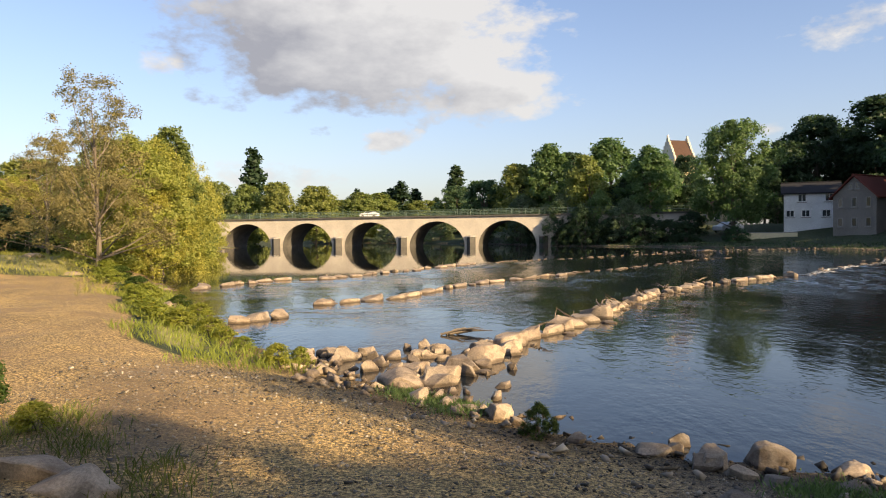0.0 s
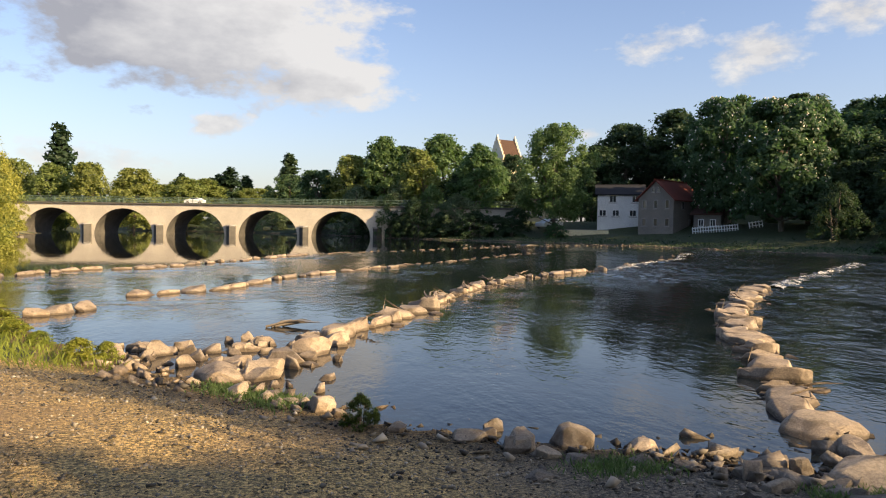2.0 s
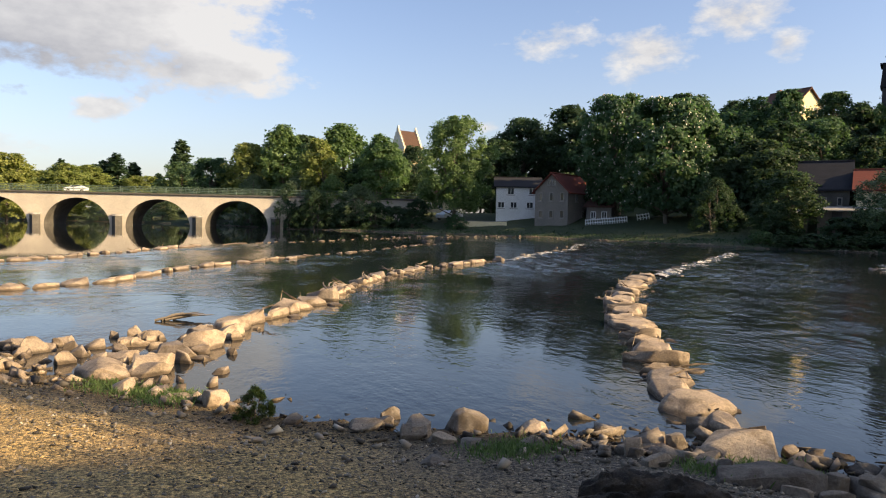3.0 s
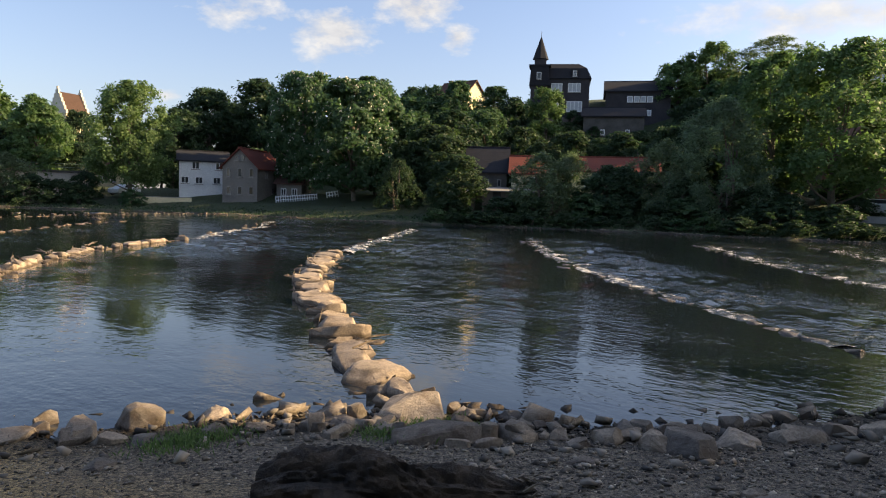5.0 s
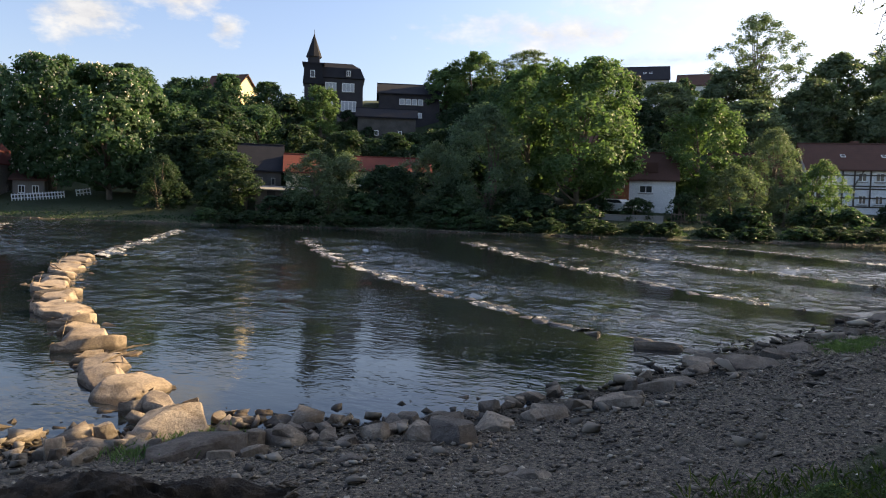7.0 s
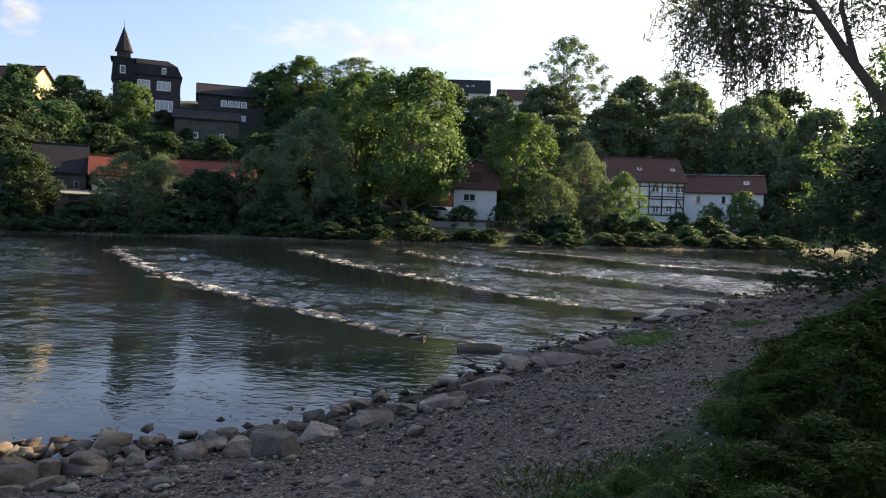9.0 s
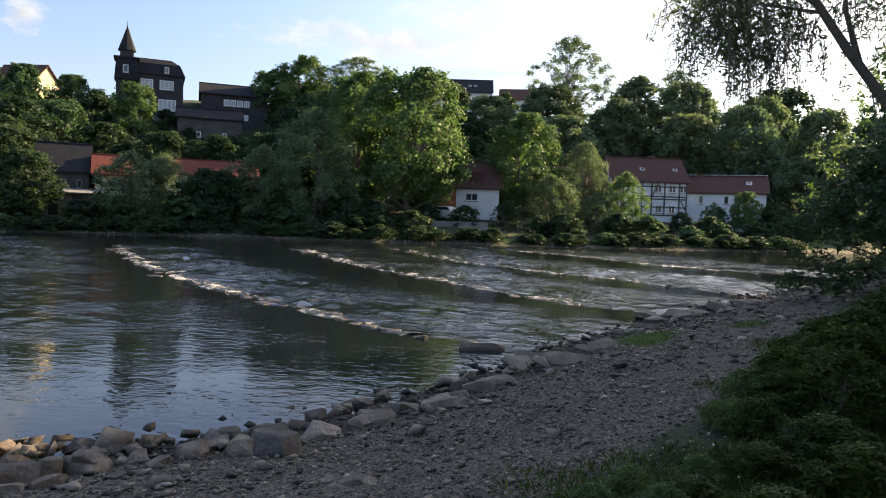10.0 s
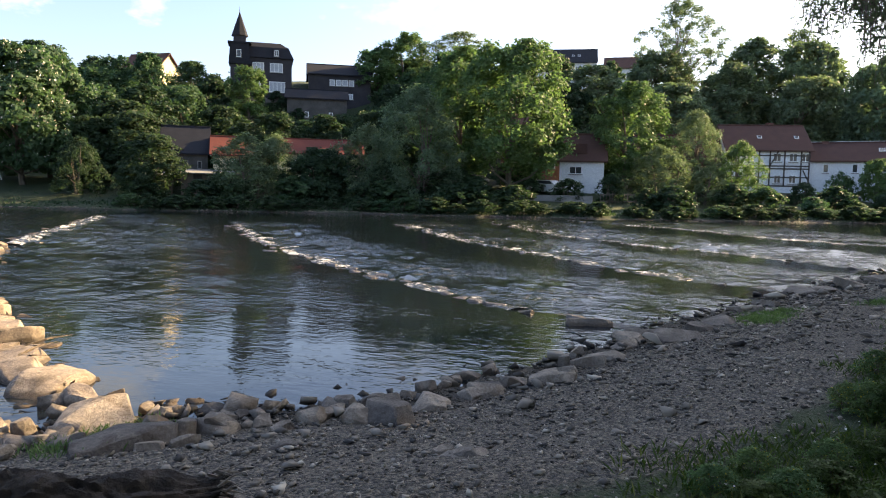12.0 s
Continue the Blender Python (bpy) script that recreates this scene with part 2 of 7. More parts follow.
def roof_material(name, a, b):
    m = Nodes(name)
    axes = m.node("ShaderNodeSeparateXYZ")
    m.join(m.place, axes.inputs[0])
    rows = m.math("FRACT", m.math("MULTIPLY", axes.outputs["Z"], 4.5))
    c = m.mix(m.noise(1.2, 5.0), a, b)
    c = m.mix(0.5, c, m.mix(m.noise(16.0, 4.0), (0.5, 0.5, 0.5), (1.3, 1.3, 1.3)), "MULTIPLY")
    m.principled(c, 0.92, m.bump(rows, 0.6, 0.04), Specular_IOR_Level=0.2)
    return m.material


def glass_material():
    m = Nodes("window_glass")
    m.principled(m.mix(m.noise(0.7), (0.02, 0.025, 0.03), (0.06, 0.065, 0.07)), 0.06, Specular_IOR_Level=0.7)
    return m.material


GROUND, WATER, FOAM, GLASS = ground_material(), water_material(), foam_material(), glass_material()
STONE = surface("sandstone_block", (0.37, 0.305, 0.235), (0.22, 0.178, 0.140), coarse=2.2, fine=9.0, bump=0.8, depth=0.03, vary=0.45, wet=True)
ROCK = surface("grey_rock", (0.29, 0.255, 0.215), (0.135, 0.120, 0.105), coarse=2.8, fine=8.0, bump=0.8, depth=0.035, vary=0.9, wet=True)
WET_ROCK = surface("wet_rock", (0.11, 0.095, 0.075), (0.07, 0.06, 0.05), rough=0.35, coarse=2.4, fine=11.0, bump=1.0, depth=0.05, vary=0.7)
BARK = surface("bark", (0.10, 0.08, 0.06), (0.16, 0.135, 0.105), coarse=2.0, fine=16.0, bump=0.9, depth=0.03)
DEADWOOD = surface("rotten_wood", (0.010, 0.008, 0.006), (0.085, 0.062, 0.042), coarse=7.0, fine=26.0, bump=1.0, depth=0.04)
LEAF_YOUNG = foliage("young_willow_leaves", (0.26, 0.260, 0.055), (0.43, 0.410, 0.120), 0.5)
LEAF_GREEN = foliage("leaves", (0.050, 0.096, 0.052), (0.105, 0.168, 0.094), 0.5)
LEAF_DARK = foliage("dark_leaves", (0.030, 0.056, 0.032), (0.064, 0.102, 0.058), 0.48)
LEAF_FRESH = foliage("fresh_leaves", (0.080, 0.138, 0.055), (0.160, 0.232, 0.108), 0.5)
LEAF_OLIVE = foliage("olive_leaves", (0.17, 0.150, 0.070), (0.29, 0.255, 0.130), 0.5)
# silvery willow leaf; on the hill trees it paints haze into the colour
LEAF_WILLOW_HAZE = foliage("silvery_willow_and_haze_leaves", (0.095, 0.135, 0.088), (0.185, 0.235, 0.155), 0.5)
LEAF_HERB = foliage("herb_leaves", (0.034, 0.062, 0.012), (0.080, 0.120, 0.027), 0.4)
BLOSSOM = surface("chestnut_blossom", (0.62, 0.58, 0.48), (0.7, 0.66, 0.55), fine=30.0)
GRASS = foliage("grass_blades", (0.07, 0.10, 0.02), (0.20, 0.20, 0.06), 0.3)
LEAF_PALE = foliage("pale_spring_leaves", (0.15, 0.180, 0.055), (0.27, 0.300, 0.11), 0.5)
LEAF_LIME = foliage("lime_leaves", (0.19, 0.22, 0.035), (0.34, 0.355, 0.08), 0.45)
YELLOW = foliage("yellow_blossom", (0.42, 0.36, 0.03), (0.55, 0.48, 0.06), 0.3)
PLASTER_BRIDGE = surface("bridge_render", (0.54, 0.48, 0.39), (0.45, 0.40, 0.33), coarse=0.5, fine=6.0, bump=0.15, vary=0.0)
CONCRETE = surface("concrete", (0.30, 0.28, 0.25), (0.22, 0.205, 0.185), coarse=0.9, fine=8.0)
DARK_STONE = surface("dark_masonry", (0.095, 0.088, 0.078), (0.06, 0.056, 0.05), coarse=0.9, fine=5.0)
WHITE_WALL = surface("white_render", (0.76, 0.76, 0.75), (0.66, 0.66, 0.65), coarse=0.4, fine=5.0, bump=0.1)
PALE_WALL = surface("pale_limewash", (0.66, 0.60, 0.48), (0.56, 0.50, 0.40), coarse=0.5, fine=6.0, bump=0.15)
CREAM_WALL = surface("cream_render", (0.70, 0.60, 0.36), (0.62, 0.53, 0.33), coarse=0.4, fine=5.0, bump=0.1)
GREY_WALL = surface("grey_render", (0.21, 0.185, 0.16), (0.17, 0.15, 0.13), coarse=0.5, fine=5.0, bump=0.15)
BRICK_WALL = surface("dark_brick", (0.20, 0.10, 0.075), (0.15, 0.08, 0.06), coarse=0.7, fine=7.0, bump=0.3)
SLATE_WALL = surface("slate_cladding", (0.022, 0.022, 0.027), (0.040, 0.036, 0.039), coarse=0.6, fine=8.0, bump=0.4)
RED_ROOF = roof_material("red_clay_tiles", (0.20, 0.058, 0.04), (0.14, 0.047, 0.036))
UMBER_ROOF = roof_material("umber_tiles", (0.085, 0.050, 0.038), (0.06, 0.038, 0.03))
BROWN_ROOF = roof_material("brown_tiles", (0.13, 0.068, 0.052), (0.085, 0.050, 0.042))
SLATE_ROOF = roof_material("slate_roof", (0.020, 0.022, 0.028), (0.034, 0.034, 0.040))
TIMBER = surface("dark_timber", (0.045, 0.035, 0.03), (0.07, 0.055, 0.045), fine=20.0)
SHED_WOOD = surface("weathered_boards", (0.16, 0.13, 0.10), (0.11, 0.09, 0.07), fine=12.0)
FRAME_PAINT = surface("white_frame_paint", (0.78, 0.78, 0.76), (0.7, 0.7, 0.68), rough=0.5, fine=20.0, bump=0.05)
IRON_GREEN = surface("green_railing_paint", (0.10, 0.15, 0.11), (0.08, 0.12, 0.09), rough=0.5, fine=20.0, bump=0.05)
CAR_PAINT = surface("white_car_paint", (0.8, 0.8, 0.8), (0.76, 0.76, 0.76), rough=0.25, fine=20.0, bump=0.0)
RUBBER = surface("tyre_rubber", (0.02, 0.02, 0.02), (0.03, 0.03, 0.03), rough=0.8)
CURTAINED = surface("curtained_glass", (0.42, 0.44, 0.46), (0.34, 0.36, 0.38), rough=0.12, coarse=0.6, fine=3.0, bump=0.0)

# ---- ways to build ----


def mesh_of(name, verts, faces, material, smooth=False):
    me = bpy.data.meshes.new(name)
    me.from_pydata([tuple(v) for v in verts], [], [tuple(f) for f in faces])
    me.materials.append(material)
    if smooth:
        me.shade_smooth()
    me.set_sharp_from_angle(angle=radians(24))
    return me


def quads_of(name, cards, material):
    """A mesh of loose leaves; cards: leaves x corners x 3."""
    cards = np.asarray(cards, np.float32)
    n, k = cards.shape[:2]
    me = bpy.data.meshes.new(name)
    me.vertices.add(k * n), me.loops.add(k * n), me.polygons.add(n)
    me.vertices.foreach_set("co", cards.ravel())
    me.loops.foreach_set("vertex_index", np.arange(k * n, dtype=np.int32))
    me.polygons.foreach_set("loop_start", np.arange(0, k * n, k, dtype=np.int32))
    me.update(calc_edges=True)
    me.materials.append(material)
    return me


def part(name, data, material, parent, label=""):
    """One mesh object under a thing or a part; data: a bmesh or a mesh."""
    if isinstance(data, bmesh.types.BMesh):
        me = bpy.data.meshes.new(name)
        data.normal_update()
        data.to_mesh(me)
        data.free()
        me.materials.append(material)
    else:
        me = data
    ob = new(name, me)
    ob.parent = parent
    return tagged(ob, label)


def thing(name, label, category, m=None, group="", kind=""):
    ob = new(name)
    if m is not None:
        ob.matrix_world = m
    return tagged(ob, label, category, group, kind)


def add_box(bm, x0, x1, y0, y1, z0, z1, bevel=0.0):
    made = bmesh.ops.create_cube(bm, size=1.0)["verts"]
    for v in made:
        v.co = Vector((x0 + (v.co.x + 0.5) * (x1 - x0), y0 + (v.co.y + 0.5) * (y1 - y0), z0 + (v.co.z + 0.5) * (z1 - z0)))
    if bevel:
        bmesh.ops.bevel(bm, geom=list({e for v in made for e in v.link_edges}), offset=bevel, segments=1, affect="EDGES")
    return bm


def box(*limits, bevel=0.0):
    return add_box(bmesh.new(), *limits, bevel=bevel)


def prism(points, lo, hi, axis="z"):
    """An outline drawn out from lo to hi along an axis; points: (a, b) in the other two axes, in order."""
    bm = bmesh.new()

    def place(a, b, c):
        return {"z": (a, b, c), "y": (a, c, b), "x": (c, a, b)}[axis]
    first = [bm.verts.new(place(a, b, lo)) for a, b in points]
    last = [bm.verts.new(place(a, b, hi)) for a, b in points]
    bm.faces.new(first), bm.faces.new(last[::-1])
    for i in range(len(points)):
        j = (i + 1) % len(points)
        bm.faces.new((first[i], first[j], last[j], last[i]))
    bmesh.ops.recalc_face_normals(bm, faces=bm.faces)
    return bm


def tube_rows(path, radii, sides=7):
    """The corners and faces of a tapering tube along a path."""
    verts, faces = [], []
    path = [Vector(p) for p in path]
    for i, p in enumerate(path):
        way = (path[min(i + 1, len(path) - 1)] - path[max(i - 1, 0)]).normalized()
        side = way.orthogonal().normalized()
        up = way.cross(side)
        for k in range(sides):
            a = 2 * math.pi * k / sides
            verts.append(p + radii[i] * (math.cos(a) * side + math.sin(a) * up))
    for i in range(len(path) - 1):
        for k in range(sides):
            a, b = i * sides + k, i * sides + (k + 1) % sides
            faces.append((a, b, b + sides, a + sides))
    faces.append(tuple(range(sides))[::-1])
    faces.append(tuple((len(path) - 1) * sides + k for k in range(sides)))
    return verts, faces


def add_tube(store, path, radii, sides=7):
    v, f = tube_rows(path, radii, sides)
    base = len(store[0])
    store[0].extend(v)
    store[1].extend(tuple(i + base for i in face) for face in f)


rng = np.random.default_rng(7)


def leaf_cards(centres, out, size, slim=0.55, loose=0.8, corners=4):
    """Lozenge (or, far off, three-cornered) leaves at the centres, facing roughly outwards."""
    n = len(centres)
    face = out + loose * rng.normal(size=(n, 3))
    face /= np.linalg.norm(face, axis=1, keepdims=True) + 1e-9
    a = np.cross(face, rng.normal(size=(n, 3)))
    a /= np.linalg.norm(a, axis=1, keepdims=True) + 1e-9
    b = np.cross(face, a)
    s = size * rng.uniform(0.6, 1.3, (n, 1))
    if corners == 3:
        return np.stack((centres - a * s, centres + a * s * 0.5 - b * s * slim * 1.5, centres + a * s * 0.5 + b * s * slim * 1.5), 1)
    fold = face * s * 0.25
    return np.stack((centres - a * s, centres - b * s * slim + fold, centres + a * s, centres + b * s * slim + fold), 1)


# ---- the lie of the land ----
SHORE_NEAR = np.array([(-260, 250), (-110, 185), (-62, 146), (-44, 124), (-34, 108), (-31.5, 94), (-27, 76), (-21.5, 60), (-18.9, 50), (-18.2, 40), (-15, 32), (-11, 26.5), (-9, 22.5), (-5.0, 15.2),
                       (-3.5, 12), (-2.2, 10.3), (-1.0, 8.9), (0.2, 7.7), (1.2, 6.5), (2.2, 5.8), (3.4, 5.3), (4.6, 4.4), (5.6, 3.2), (6.5, 2.3), (7.6, 1.7),
                       (8.8, 1.25), (9.8, 0.85), (10.7, 0.65), (12.0, 0.05), (13.0, -0.5), (14.7, -1.35), (17, -2.25), (19.2, -3.4), (25, -6.6), (27.5, -8.2), (36, -13), (60, -28), (130, -80), (300, -220)], float)
SHORE_FAR = np.array([(-250, 290), (-100, 222), (-52, 178), (-24, 152), (-4, 134), (6.5, 120), (10, 109), (14.5, 98), (23, 88), (31.5, 78), (37, 67), (40, 55), (43, 44), (48, 35), (52, 26), (53.5, 17), (56.5, 7.5),
                      (62, -3), (67, -12), (74, -22), (92, -40), (130, -72), (200, -135), (330, -250)], float)


def from_line(p, line):
    """The distance of the points p from a line of pieces; plus on its left."""
    best = np.full(len(p), 1e9)
    side = np.zeros(len(p))
    for a, b in zip(line[:-1], line[1:]):
        d = b - a
        k = np.clip(((p - a) @ d) / (d @ d), 0, 1)
        off = p - (a + k[:, None] * d)
        r = np.hypot(off[:, 0], off[:, 1])
        s = np.sign(d[0] * off[:, 1] - d[1] * off[:, 0])
        closer = r < best - 1e-9
        best[closer], side[closer] = r[closer], s[closer]
    return best * np.where(side == 0, 1, side)


def ease(v, lo, hi):
    t = np.clip((v - lo) / (hi - lo), 0, 1)
    return t * t * (3 - 2 * t)


def heights(p):
    """Ground heights, and how grassy it is (0 gravel, 1 grass)."""
    p = np.asarray(p, float)
    near, far = -from_line(p, SHORE_NEAR), from_line(p, SHORE_FAR)
    x, y = p[:, 0], p[:, 1]
    wobble = 0.05 * np.sin(1.3 * x + 0.7 * y) * np.sin(0.9 * y - 0.5 * x) + 0.03 * np.sin(3.1 * x) * np.sin(2.7 * y + 1)
    bank = 0.02 + 0.36 * ease(near, 0, 3.2) + 0.6 * ease(near, 9, 22) + 0.5 * ease(near, 3, 9) * ease(-x, 8, 20) + 0.12 * ease(near, 2.2, 5) * ease(x, 3.5, 7.5) * ease(-y, -0.5, 1.5)
    bank = bank + 0.55 * np.exp(-((x + 20) / 5.5) ** 2 - ((y - 34) / 6.0) ** 2)
    bank = bank + wobble * ease(near, 0.2, 2.5)
    hill = ease(x, 42, 78) * ease(-y, -128, -88) * (0.52 * np.clip(far - 28, 0, 32) + 0.16 * np.clip(far - 60, 0, 90))
    hill = hill - 3.0 * np.exp(-((x - 97) / 6.0) ** 2 - ((y - 53) / 6.0) ** 2)
    other = 0.02 + 0.35 * ease(far, 0, 2.5) + 0.75 * ease(far, 3, 9) + 1.6 * ease(far, 9, 19) + hill + 0.1 * np.sin(0.4 * x) * np.sin(0.5 * y)
    bed = -0.9 * ease(-np.maximum(near, far), 0, 5) - 0.03
    z = np.where(near > 0, bank, np.where(far > 0, other, bed))
    grass = np.where(far > 0, 1.0, 0.0)
    path = ease(near, 4.6, 6.5) * ease(-x, -2.5, 1)
    strip = ease(near, 0.4, 0.9) * ease(2.4 - near, 0.2, 1.2) * ease(y, 9, 12)
    right = ease(near, 2.7, 3.6) * ease(x, 2.5, 4.0)
    wild = np.maximum(ease(near, 9, 13), ease(near, 1, 3) * ease(y, 24, 30))
    grass = np.where(near > 0, np.clip(np.maximum.reduce([0.25 * path, strip, right, wild]), 0, 1), grass)
    grass = np.where((near > 0) & (y > 8) & (x < -3), 2 * grass, grass)
    return z, grass


def ground_z(x, y):
    return float(heights(np.array([(x, y)]))[0][0])


def spaced(lo, hi, centre, fine, grow):
    """Grid lines, close together round the centre and wider away from it."""
    ups, d, v = [], fine, centre
    while v < hi:
        ups.append(v)
        v += d
        if v - centre > 9:
            d *= grow
    downs, d, v = [], fine, centre - fine
    while v > lo:
        downs.append(v)
        v -= d
        if centre - v > 9:
            d *= grow
    return np.array([lo] + downs[::-1] + ups + [hi])


gx, gy = spaced(-2600, 2600, 3, 0.27, 1.042), spaced(-2600, 2600, 4, 0.27, 1.042)
mx, my = np.meshgrid(gx, gy)
flat = np.stack((mx.ravel(), my.ravel()), 1)
gz, gcover = heights(flat)
nx, ny = len(gx), len(gy)
ids = np.arange(nx * ny).reshape(ny, nx)
corners = np.stack((ids[:-1, :-1], ids[:-1, 1:], ids[1:, 1:], ids[1:, :-1]), -1).reshape(-1, 4)
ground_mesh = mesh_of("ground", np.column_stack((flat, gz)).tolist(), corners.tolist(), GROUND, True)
layer = ground_mesh.attributes.new("cover", "FLOAT", "POINT")
layer.data.foreach_set("value", gcover.astype(np.float32))
ground = tagged(new("ground", ground_mesh), "gravel river bank with a worn path, turf and a wooded slope", "ground", kind="structure")

# ---- stones ----


def cut_stone(name, seed, material, slab=False, rough=True):
    """A quarried block (slab) or a broken boulder, 1 m across and high, standing on z = 0: flat faces, worn edges, chipped corners."""
    r = np.random.default_rng(seed)
    pts = [Vector((x, y, z)) for x in (-0.5, 0.5) for y in (-0.5, 0.5) for z in (0, 1)]
    planes = []
    if slab:
        for k in range(6):
            a = math.pi * k / 3 + r.normal() * 0.28
            planes.append((Vector((math.cos(a), math.sin(a), r.uniform(0.02, 0.30))), r.uniform(0.43, 0.56)))
        planes.append((Vector((r.normal() * 0.10, r.normal() * 0.10, 1)), r.uniform(0.40, 0.47)))
        for k in range(4):
            a = r.uniform(0, 2 * math.pi)
            planes.append((Vector((math.cos(a), math.sin(a), r.uniform(0.6, 1.4))), r.uniform(0.46, 0.58)))
    else:
        for k in range(9):
            w = Vector(r.normal(size=3))
            w.z = abs(w.z) * (1 if k % 3 else -1)
            planes.append((w, r.uniform(0.36, 0.50)))
    mid = Vector((0, 0, 0.5))
    for way, off in planes:
        bm = bmesh.new()
        for q in pts:
            bm.verts.new(q)
        bmesh.ops.convex_hull(bm, input=bm.verts)
        way = way.normalized()
        bmesh.ops.bisect_plane(bm, geom=bm.verts[:] + bm.edges[:] + bm.faces[:], plane_co=mid + way * off, plane_no=way, clear_outer=True)
        left = [v.co.copy() for v in bm.verts]
        bm.free()
        if len(left) > 7:
            pts = left
    bm = bmesh.new()
    for q in pts:
        bm.verts.new(q)
    bmesh.ops.remove_doubles(bm, verts=bm.verts, dist=0.03)
    hull = bmesh.ops.convex_hull(bm, input=bm.verts)
    bmesh.ops.delete(bm, geom=list({v for v in hull["geom_interior"] + hull["geom_unused"] if isinstance(v, bmesh.types.BMVert)}), context="VERTS")
    bmesh.ops.dissolve_limit(bm, angle_limit=radians(9), verts=bm.verts, edges=bm.edges)
    bmesh.ops.bevel(bm, geom=bm.edges[:], offset=0.05 if slab else 0.03, segments=2 if rough and slab else 1, affect="EDGES", profile=0.5)
    bmesh.ops.triangulate(bm, faces=bm.faces)
    if rough:
        bmesh.ops.subdivide_edges(bm, edges=[e for e in bm.edges if e.calc_length() > 0.17], cuts=1)
        bmesh.ops.triangulate(bm, faces=bm.faces)
    shift = Vector((seed * 3.1, seed * 1.7, 0))
    for v in bm.verts:
        v.co += 0.05 * noise.noise_vector(v.co * 2.1 + shift) + 0.03 * noise.noise_vector(v.co * 5 + shift)
    for k in range(2):
        p = max(abs(v.co[k]) for v in bm.verts)
        for v in bm.verts:
            v.co[k] *= 0.5 / p
    levels = sorted(v.co.z for v in bm.verts)
    low, high = levels[0], levels[int(len(levels) * (0.72 if slab else 0.96))]
    for v in bm.verts:
        v.co.z = (v.co.z - low) / (high - low)
    me = bpy.data.meshes.new(name)
    bm.to_mesh(me)
    bm.free()
    me.materials.append(material)
    me.shade_smooth()
    me.set_sharp_from_angle(angle=radians(32 if slab else 22))
    return me


WEIR_STONES = [cut_stone("stone", 20 + k, STONE, True) for k in range(9)]
WET_STONES = [cut_stone("stone", 140 + k, WET_ROCK, False, False) for k in range(8)]
CHIPS = [cut_stone("stone", 160 + k, STONE, False, False) for k in range(6)]
BOULDERS = [cut_stone("boulder", 50 + k, ROCK) for k in range(9)]
WARM_BOULDERS = [cut_stone("boulder", 80 + k, STONE) for k in range(8)]
BLOCKS = [cut_stone("boulder", 95 + k, ROCK, True) for k in range(3)]


def along(line, step, r, spread=0.0):
    """Places along a line of points, with the direction there, at about every step."""
    pts = [Vector((*p, 0)) for p in line]
    carry = 0.0
    for a, b in zip(pts[:-1], pts[1:]):
        d = (b - a).length
        while carry < d:
            q = a.lerp(b, carry / d)
            n = Vector((-(b - a).y, (b - a).x, 0)).normalized() * r.normal() * spread
            yield q + n, math.degrees(math.atan2((b - a).y, (b - a).x))
            carry += step * r.uniform(0.75, 1.25)
        carry -= d


def weir(label, line, step, length, width, height, top, seed, spread=0.15, shrink=1.0, kinds=None):
    """A row of big stones across the river; each is a part. top: the height of its crest over the water, shrink: how much of that is left at the far end."""
    r = np.random.default_rng(seed)
    head = thing("stone_weir", label, "weir", pose(*line[0], 0), group="stone weirs across the river")
    inv = head.matrix_world.inverted()
    spots = list(along(line, step, r, spread))
    for k, (q, yaw) in enumerate(spots):
        s = r.uniform(0.85, 1.15)
        crown_z = top * (1 - (1 - shrink) * k / len(spots)) * r.uniform(0.6, 1.3)
        kinds = kinds or WEIR_STONES
        ob = new("stone", kinds[r.integers(len(kinds))])
        ob.parent = head
        ob.matrix_local = inv @ pose(q.x, q.y, crown_z - height, r.normal() * 3, r.normal() * 3, yaw + r.normal() * 11) @ Matrix.Diagonal(
            (length * s * r.uniform(0.9, 1.3), width * s * r.uniform(0.8, 1.2), height, 1))
    return head


LINE_A = [(-0.2, 9.5), (0.6, 11.1), (1.8, 13.0), (3.0, 15.1), (4.7, 18.5), (6.3, 21.1), (8.5, 24.4), (10.6, 26.3), (13.6, 28.7)]
LINE_A_FAR = [(14.5, 29.4), (19.2, 35.1), (24.1, 39.6), (31, 50)]
LINE_UP = [(-3.3, 18.9), (-2.3, 20.2), (-1.4, 21.3), (-0.6, 23.4), (1.5, 26.9), (4.5, 31.1), (7.2, 34.5), (12, 41), (20, 51)]
LINE_TOP = [(-9.3, 25.0), (-8.8, 27.3), (-7.3, 29.2), (-6.0, 29.8), (-4.3, 32.0), (-3.0, 34.8), (-1.4, 38.0), (1.6, 44.2), (6.1, 49.0), (11.1, 53.7), (15.0, 57.4), (20.7, 63.8)]
LINE_B = [(5.0, 4.95), (5.3, 5.75), (5.75, 6.6), (6.3, 7.55), (7.5, 9.55), (8.6, 11.5), (9.9, 13.6), (11.9, 16.1), (14.3, 18.9), (16.0, 20.4)]
LINE_B_FAR = [(16.0, 20.4), (19.6, 23.6), (26.1, 28.9), (34, 36)]
LINE_C = [(10.9, 0.9), (11.4, 1.9), (11.6, 2.7), (12.1, 3.3), (12.6, 4.1), (13.4, 5.1), (14.0, 6.2), (15.0, 7.4), (16.1, 8.8), (17.7, 10.5), (19.0, 12.1), (21.0, 14.2), (25.5, 18.3), (30.9, 23)]
LINE_D = [(16.6, -1.4), (17.3, 0.3), (19.2, 1.9), (20.6, 3.2), (22.1, 4.8), (24.4, 6.8), (28.2, 9.9), (37.9, 16.6)]
